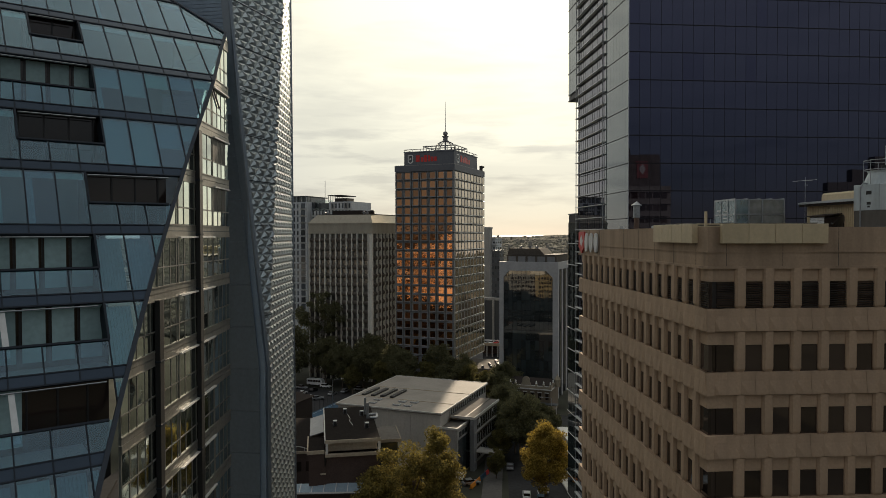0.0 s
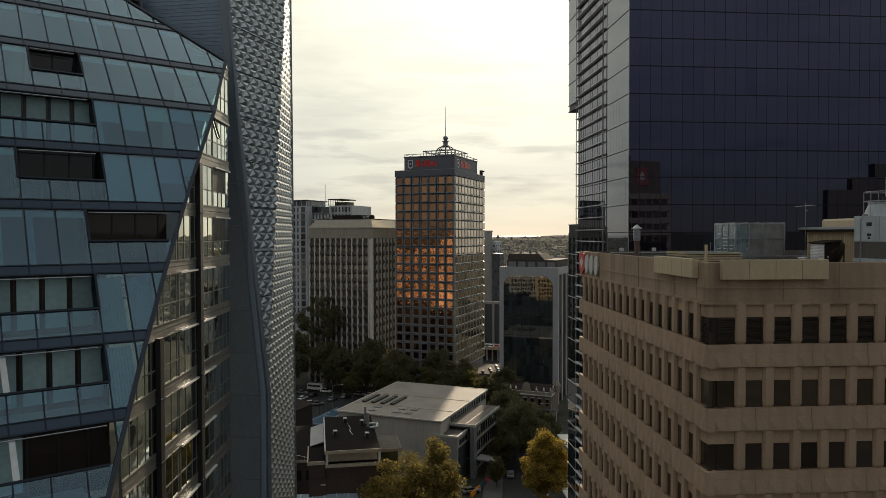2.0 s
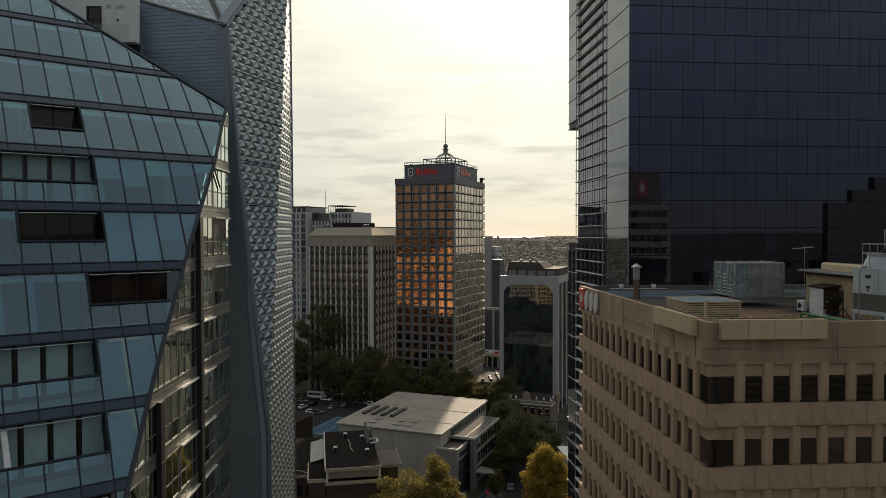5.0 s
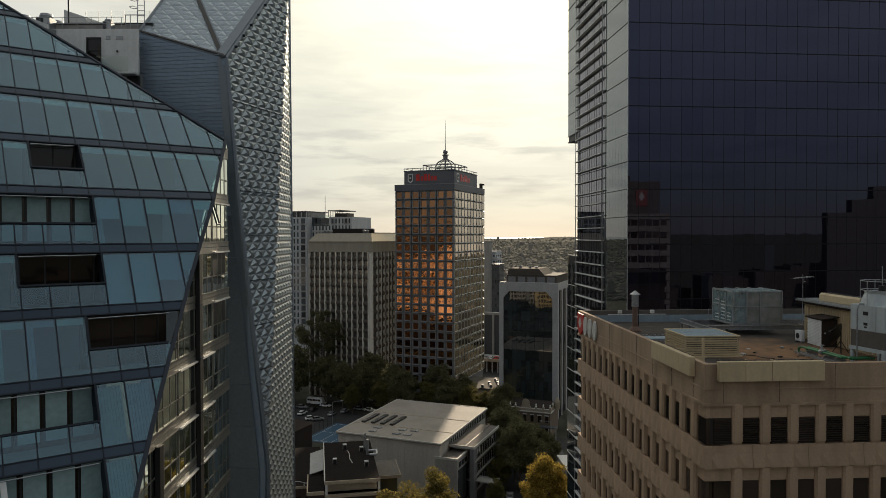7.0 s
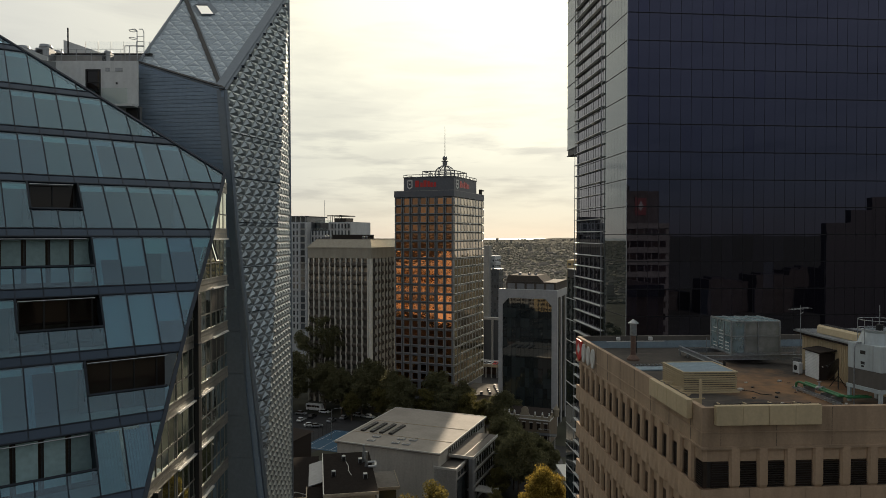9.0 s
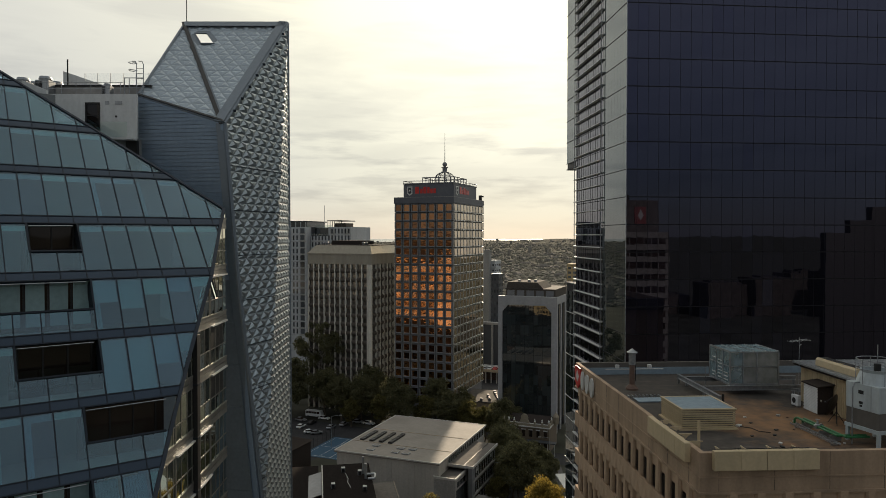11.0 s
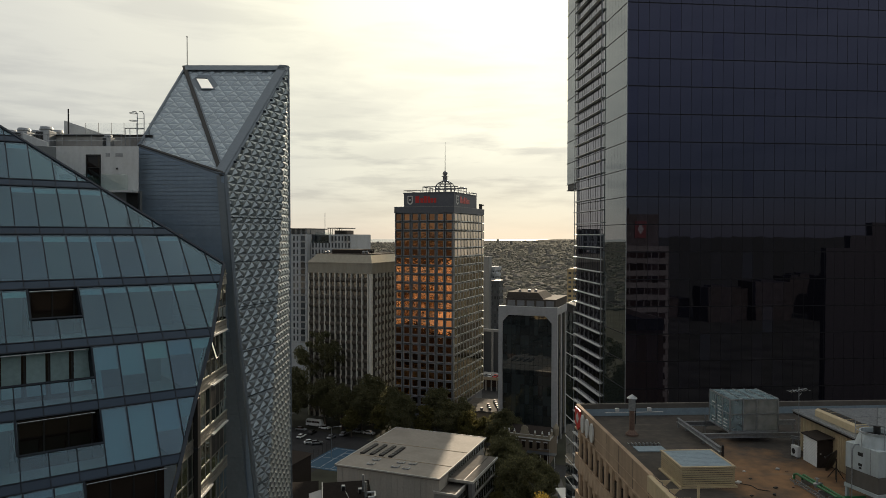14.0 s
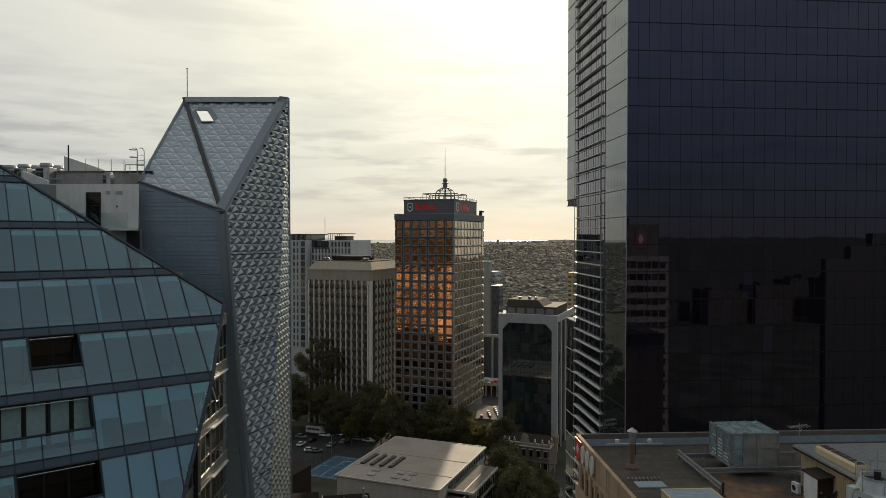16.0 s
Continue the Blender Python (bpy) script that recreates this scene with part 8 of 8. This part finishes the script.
for x in (-HW + 0.3, -13.2, -11.4, -4.6, -2.2, 0.0):
    p = part("parapet_pier", Geo().box(x - 0.3, -0.25, HZ, x + 0.3, 0.35, HZ + 1.7), M_HERITAGE, he)
    part("finial", Geo().lathe((x, 0.05, HZ + 1.7), [(0.35, 0), (0.15, 0.2), (0.28, 0.5), (0.05, 0.9)], 8), M_FIN, p)
for y in (4, 8, 11.5):
    p = part("parapet_pier", Geo().box(-0.3, y - 0.3, HZ, 0.3, y + 0.3, HZ + 1.7), M_HERITAGE, he)
    part("finial", Geo().lathe((0, y, HZ + 1.7), [(0.35, 0), (0.15, 0.2), (0.28, 0.5), (0.05, 0.9)], 8), M_FIN, p)
ped = [(-9.9, -0.1, HZ + 0.9), (-6.1, -0.1, HZ + 0.9), (-6.5, -0.1, HZ + 1.5), (-6.9, -0.1, HZ + 2.4)] + [(-8.0 + 1.2 * math.cos(a * math.pi / 8), -0.1, HZ + 2.7 + 1.2 * math.sin(a * math.pi / 8)) for a in range(9)] + [(-9.1, -0.1, HZ + 2.4), (-9.5, -0.1, HZ + 1.5)]
part("pediment", Geo().prism(ped, (0, 0.35, 0)), M_HERITAGE, he, "curved cream pediment with a round head")
part("turret", Geo().lathe((1.0, 6.0, HZ), [(0.9, 0), (0.9, 2.2), (1.1, 2.3), (0.7, 3.0), (0.2, 3.6), (0.05, 4.3)], 10), M_HERITAGE, he)
for i in range(6):
    x = -HW + 1.4 + i * 2.4
    w = part("window", Geo().box(x, -0.08, 4.9, x + 1.0, 0.02, 7.0), M_WIN_DARK, he)
    part("window_hood", Geo().box(x - 0.2, -0.2, 7.05, x + 1.2, 0.0, 7.3), M_FIN, w)
    part("window", Geo().box(x, -0.08, 0.9, x + 1.1, 0.02, 3.1), M_WIN_DARK, he)
part("verandah_roof", Geo().box(-7.0, -2.6, 3.9, 2.6, 0.0, 4.1), M_TW_SIGN, he)
for i in range(5):
    part("verandah_post", Geo().tube((-6.8 + i * 2.3, -2.4, 0), (-6.8 + i * 2.3, -2.4, 3.9), 0.09, 6), M_FIN, he)
part("rear_roof", Geo().prism([(-HW + 0.3, 0.5, HZ), (-HW + 0.3, HD, HZ), (-HW + 0.3, HD / 2, HZ + 2.4)], (HW - 0.8, 0, 0)), M_BROWN, he)

# pale low roofs catching the sun beyond the trees
lr = thing("low_market", pose(21.0, 253, 0, 0, 0, GRID), "low grey-roofed market building between the towers", "building")
part("wall", Geo().box(-16, 0, 0, 0, 20, 7.4), M_BUFF, lr)
part("roof", Geo().box(-8.0, -0.5, 7.4, 0.4, 20, 7.8), M_WINGROOF, lr)
for i in range(14):
    x, y = -7.4 + (i * 2.9) % 7.0, 0.4 + i * 1.35
    part("roof_vent", Geo().box(x, y, 7.8, x + 0.9, y + 0.8, 8.7), M_TW_SIGN, lr)
part("lower_roof", Geo().box(-16.4, -0.5, 7.2, -8.0, 20, 7.5), M_WINGROOF, lr)
pk = thing("parking_deck", pose(24.5, 322, 0, 0, 0, GRID), "low open parking deck with a concrete edge", "building")
part("deck", Geo().box(-10, 0, 5.2, 4, 16, 5.6), M_CONC, pk)
part("deck_edge", Geo().box(-10, -0.3, 5.2, 4.2, 0, 6.5).box(4, 0, 5.2, 4.2, 16, 6.5), M_BUFF, pk)
for i in range(6):
    part("deck_post", Geo().box(-9.8 + i * 2.7, 0, 0, -9.3 + i * 2.7, 0.5, 5.2), M_CONC, pk)
part("deck_wall", Geo().box(-10, 8, 0, 4, 8.3, 5.2), M_BRICK, pk)
# stepped forecourt by the tan block
fc = thing("forecourt", pose(30.5, 150, 0, 0, 0, 3), "pale paved forecourt with a ramp and dark railing", "forecourt")
part("slab", Geo().box(-2.5, -10, 0, 8, 14, 0.5), M_RIB, fc)
part("pavilion", Geo().box(1.0, 16, 0, 6, 26, 7.6), M_APART, fc)
part("pavilion_roof", Geo().box(0.4, 15.4, 7.6, 6.4, 26.4, 8.0), M_FIN, fc)
part("ramp_roof", Geo().prism([(0.2, 10, 6.4), (4.5, 10, 6.4), (4.5, 14, 7.6), (0.2, 14, 7.6)], (0, 0, 0.25)), M_FIN, fc)
part("ramp_wall", Geo().box(0.4, 10, 0, 4.3, 14, 6.4), M_APART, fc)
for i in range(11):
    part("rail_post", Geo().tube((-1.8 + i * 0.52, -9 + i * 2.1, 0.5), (-1.8 + i * 0.52, -9 + i * 2.1, 1.6), 0.05, 6), M_BLACK, fc)
part("handrail", Geo().tube((-1.8, -9, 1.6), (3.4, 12, 1.6), 0.06, 6).tube((-1.8, -9, 1.1), (3.4, 12, 1.1), 0.04, 6), M_BLACK, fc)

# ---- trees ----
def crown_mesh(name, seed, mat, height, radius, base, clumps, leaves, leaf, top_bias=0.0, lobes=(), spread=1.0):
    """A crown of leafy clumps with an uneven outline and gaps. Returns the mesh and the clump centres."""
    r = np.random.RandomState(seed)
    mid, half = (height + base) / 2, (height - base) / 2
    cents = []
    while len(cents) < clumps:
        p = r.uniform(-1, 1, 3)
        d = np.linalg.norm(p * (1, 1, 0.95))
        if 0.35 < d < 1.0:
            q = p * (0.86 + 0.22 * r.rand())
            wid = 1.0 - 0.30 * max(0, q[2]) - top_bias * q[2]
            cents.append((q[0] * radius * wid, q[1] * radius * wid, mid + q[2] * half * 0.92, radius * (0.17 + 0.15 * r.rand())))
    cents = np.array(cents)
    if lobes:  # several rounded heads side by side
        for i in range(clumps):
            lx, ly, lh = lobes[i % len(lobes)]
            cents[i, 0] = lx + cents[i, 0] * 0.30
            cents[i, 1] = ly + cents[i, 1] * 0.6
            cents[i, 2] = base + (cents[i, 2] - base) * lh
            cents[i, 3] *= 0.8
    cents[:, 3] *= spread
    idx = r.randint(0, clumps, leaves)
    off = r.normal(size=(leaves, 3))
    off /= np.linalg.norm(off, axis=1)[:, None]
    off *= (r.rand(leaves, 1) ** 0.45)
    c = cents[idx, :3] + off * cents[idx, 3:4] * (1.15, 1.15, 0.85)
    a = r.normal(size=(leaves, 3))
    a /= np.linalg.norm(a, axis=1)[:, None]
    b = np.cross(a, r.normal(size=(leaves, 3)))
    b /= np.linalg.norm(b, axis=1)[:, None]
    s = leaf * (0.6 + 0.8 * r.rand(leaves, 1))
    v = np.stack([c - a * s, c - b * s * 0.6, c + a * s, c + b * s * 0.6], 1).reshape(-1, 3)
    me = bpy.data.meshes.new(name)
    me.from_pydata(v.tolist(), [], np.arange(leaves * 4).reshape(-1, 4).tolist())
    me.materials.append(mat)
    return me, cents


def trunk_mesh(seed, cents, mat, height, base, thick):
    r = random.Random(seed)
    g = Geo()
    pts = [Vector((0, 0, 0)), Vector((r.uniform(-.2, .2), r.uniform(-.2, .2), base * 0.6)), Vector((r.uniform(-.4, .4), r.uniform(-.4, .4), base * 1.1)), Vector((r.uniform(-.6, .6), r.uniform(-.6, .6), (base + height) / 2))]
    rad = [thick, thick * 0.8, thick * 0.65, thick * 0.35]
    for i in range(3):
        g.tube(pts[i], pts[i + 1], rad[i], 9, rad[i + 1])
    for c in cents[:: max(1, len(cents) // 16)]:
        a = pts[2].lerp(pts[3], r.random() * 0.8)
        e = Vector(c[:3])
        m = a.lerp(e, 0.5) + Vector((0, 0, 0.06 * (e - a).length))
        g.tube(a, m, thick * 0.30, 6, thick * 0.18)
        g.tube(m, e, thick * 0.18, 6, thick * 0.05)
    return g.mesh("trunk", mat)


def tree_kind(seed, mat, height, radius, base, clumps, leaves, leaf, thick, bark=None, bias=0.0, lobes=(), spread=1.0):
    me, cents = crown_mesh("crown", seed, mat, height, radius, base, clumps, leaves, leaf, bias, lobes, spread)
    return me, trunk_mesh(seed, cents, bark or M_BARK, height, base, thick)


def plant(kind, x, y, label, turn=0.0, s=1.0, z=0.0, group="street trees"):
    t = thing("tree", pose(x, y, z, 0, 0, turn) @ Matrix.Diagonal((s, s, s, 1)), label, "tree", group)
    part("crown", kind[0], None, t)
    part("trunk", kind[1], None, t)
    return t


K_RUST = tree_kind(3, M_LEAF_RUST, 24.0, 8.0, 6.0, 130, 46000, 0.21, 0.5, bias=0.14, lobes=((-4.0, 0, 0.90), (0.2, 0.5, 1.0), (4.4, -0.4, 0.98), (-7.0, 0, 0.70), (6.8, 0.6, 0.76)))
K_GOLD = tree_kind(5, M_LEAF_GOLD, 17.4, 5.3, 3.0, 120, 34000, 0.19, 0.3, bias=0.12)
K_GREEN = [tree_kind(11 + i, M_LEAF_GREEN, 17 + i * 1.5, 6.0 + i * 0.5, 4.0, 95, 17000, 0.27, 0.42) for i in range(3)]
K_OLIVE = [tree_kind(31 + i, M_LEAF_OLIVE, 15 + i * 2.0, 5.2, 3.2, 90, 15000, 0.26, 0.36) for i in range(2)]
K_GUM = tree_kind(41, M_LEAF_GREEN, 37, 11.0, 13.0, 60, 20000, 0.27, 0.55, M_PALEBARK, spread=0.72)

plant(K_RUST, -5.6, 119, "large plane tree in brown and gold autumn leaf", 20)
plant(K_GOLD, 22.0, 147, "bright golden autumn street tree", 0)
plant(K_GUM, -48.5, 276, "tall dark gum tree with pale limbs", 0)
plant(K_GREEN[2], -58, 262, "dark leafy tree beside the car park", 60, 1.15)
rt = random.Random(17)
for x, y, k, s, lab in (
    (-38, 257, 2, 1.1, "g"), (-30, 254, 1, 1.2, "g"), (-22, 247, 0, 1.05, "o"), (-14, 243, 1, 1.15, "g"), (-6, 241, 1, 1.0, "o"), (2, 239, 0, 1.1, "g"), (-27, 263, 2, 1.25, "g"),
    (9, 235, 1, 1.0, "o"), (15, 233, 0, 1.0, "y"), (20, 229, 1, 1.05, "g"), (-18, 252, 1, 1.2, "g"), (-2, 249, 2, 1.15, "g"), (7, 246, 0, 1.1, "g"), (-45, 262, 2, 1.2, "g"), (-66, 270, 1, 1.4, "g"),
    (19.5, 211, 0, 0.78, "g"), (23.5, 203, 1, 0.50, "g"), (17.5, 199, 2, 0.72, "g"), (21.0, 192, 1, 0.75, "g"), (15.5, 186, 0, 0.70, "g"), (19.0, 180, 2, 0.70, "g"), (14.0, 172, 0, 0.60, "o"), (27, 197, 1, 0.55, "g"), (28.5, 186, 0, 0.62, "g"),
    (24, 236, 0, 0.9, "g"), (19.8, 174, 2, 0.86, "g"), (12.5, 161, 1, 0.42, "o"), (26, 166, 1, 0.55, "g"), (-33, 248, 0, 0.9, "y"),
):
    kind = K_GREEN[k] if lab == "g" else K_OLIVE[k % 2]
    text = {"g": "dark green leafy tree in shade", "o": "olive-brown leafy street tree", "y": "yellow-green tree catching low sun"}[lab]
    plant(kind, x, y, text, rt.uniform(0, 360), s * (0.78 if y > 228 else 1.0))

# ---- vehicles ----
def car_parts():
    body = Geo().prism([(-2.1, -0.85, 0.35), (-2.15, -0.85, 0.75), (-1.9, -0.85, 0.95), (0.9, -0.85, 0.98), (2.0, -0.85, 0.80), (2.15, -0.85, 0.55), (2.1, -0.85, 0.35)], (0, 1.7, 0))
    cabin = Geo().prism([(-1.75, -0.72, 0.95), (-1.35, -0.66, 1.42), (0.15, -0.66, 1.45), (0.95, -0.72, 0.97)], (0, 1.38, 0))
    roof = Geo().prism([(-1.35, -0.66, 1.42), (0.15, -0.66, 1.45), (0.10, -0.66, 1.49), (-1.30, -0.66, 1.46)], (0, 1.32, 0))
    wheel = Geo().tube((0, -0.1, 0), (0, 0.1, 0), 0.33, 12)
    return body, cabin, roof, wheel


c_body, c_cab, c_roof, c_wheel = car_parts()
me_cab = c_cab.mesh("windows", M_WIN_DARK)
me_wheel = c_wheel.mesh("wheel", M_BLACK)
me_lampf = Geo().box(2.02, -0.75, 0.58, 2.14, -0.40, 0.74).mesh("headlight", M_FIN)
PAINT = {"white": M_WHITE, "silver": M_STEEL, "black": M_BLACK, "red": M_RED, "blue": M_COURT, "grey": M_TW_FRAME}
me_bodies = {n: (c_body.mesh("body", p, bevel=0.05), c_roof.mesh("roof", p)) for n, p in PAINT.items()}


def car(color, x, y, turn, z=0.03, s=1.0):
    t = thing("car", pose(x, y, z, 0, 0, turn) @ Matrix.Diagonal((s, s, s, 1)), color + " parked hatchback car with dark windows", "car", "parked cars")
    part("body", me_bodies[color][0], None, t)
    part("roof", me_bodies[color][1], None, t)
    part("cabin_window", me_cab, None, t)
    for wx in (-1.35, 1.3):
        for wy in (-0.8, 0.8):
            part("wheel", me_wheel, None, t, at=pose(wx, wy, 0.33))
    part("headlight", me_lampf, None, t)
    part("headlight", me_lampf, None, t, at=pose(0, 1.15, 0))
    return t


for c, x, y, tn in (
    ("white", -51, 247, 70), ("white", -46.5, 240, 20), ("silver", -44, 239, 20), ("white", -44.5, 258, -20), ("grey", -53, 256, -20), ("black", -48, 252, 70), ("silver", -40, 246, 68), ("white", -26.8, 251, -22), ("silver", -31, 253, -22), ("grey", -36, 250, 70), ("white", -56, 241, 70), ("red", -58, 250, 70),
    ("white", 4.2, 161.6, 76), ("silver", 6.4, 157.2, 20), ("white", 18.3, 149.5, 84), ("blue", 21.2, 147.5, 84), ("silver", 22.7, 152.5, 84), ("white", 22.5, 221, -22), ("silver", 24.5, 218.5, -22), ("white", 18.8, 222.5, -22), ("grey", 16.5, 168, 84), ("black", 27.4, 180, 84), ("silver", 29, 196, 84),
):
    car(c, x, y, tn)
for i in range(5):
    car(("white", "silver", "white", "red", "white")[i], 18.0 + i * 2.5, 328 - i * 0.6, 70, 5.65)
car("white", 23.6, 362, 70)
car("grey", 20.0, 366, 70)
bus = thing("minibus", pose(-49.0, 262, 0.03, 0, 0, -20), "white minibus parked beside the trees", "bus")
part("body", Geo().prism([(-3.4, -1.0, 0.4), (-3.4, -1.0, 2.6), (2.9, -1.0, 2.6), (3.5, -1.0, 1.5), (3.5, -1.0, 0.4)], (0, 2.0, 0)), M_WHITE, bus, bevel=0.08)
for i in range(5):
    part("window", Geo().box(-3.0 + i * 1.15, -1.03, 1.5, -2.0 + i * 1.15, -1.0, 2.25), M_WIN_DARK, bus)
for wx in (-2.2, 2.2):
    for wy in (-0.95, 0.95):
        part("wheel", me_wheel, None, bus, at=pose(wx, wy, 0.38))

# water-filled barriers at the kerb
M_ORANGE = shade("orange_plastic", (0.75, 0.28, 0.02), 0.5, vary=0.1)
for i in range(6):
    m = (M_ORANGE, M_ORANGE, M_ORANGE, M_COURT, M_COURT, M_RED)[i]
    b = thing("road_barrier", pose(6.6 + i * 0.78, 155.2 + i * 1.75, 0.15, 0, 0, 66), ("orange", "orange", "orange", "blue", "blue", "red")[i] + " plastic road barrier in a line", "barrier", "road barriers")
    part("shell", Geo().prism([(-0.95, -0.3, 0), (-0.95, -0.22, 0.3), (-0.95, -0.1, 0.95), (-0.95, 0.1, 0.95), (-0.95, 0.22, 0.3), (-0.95, 0.3, 0)], (1.85, 0, 0)), m, b)
    part("cap", Geo().tube((0.98, 0, 0.2), (0.98, 0, 0.8), 0.06, 8), m, b)


def street_lamp(x, y, turn, h=9.0):
    t = thing("street_lamp", pose(x, y, 0, 0, 0, turn), "grey steel street lamp with a long arm", "street lamp", "street lamps")
    part("pole", Geo().tube((0, 0, 0), (0, 0, h), 0.11, 8, 0.07), M_STEEL, t)
    part("arm", Geo().path([(0, 0, h - 0.1), (1.0, 0, h + 0.15), (3.2, 0, h + 0.25)], 0.05, 6), M_STEEL, t)
    part("lantern", Geo().box(2.6, -0.14, h + 0.16, 3.5, 0.14, h + 0.30), M_FIN, t, bevel=0.03)


street_lamp(15.5, 182, 190)
street_lamp(33.0, 208, 180, 8)
street_lamp(-36.5, 225, 10, 10)
street_lamp(-57, 246, 0, 9)
street_lamp(7.2, 176, 0, 5)
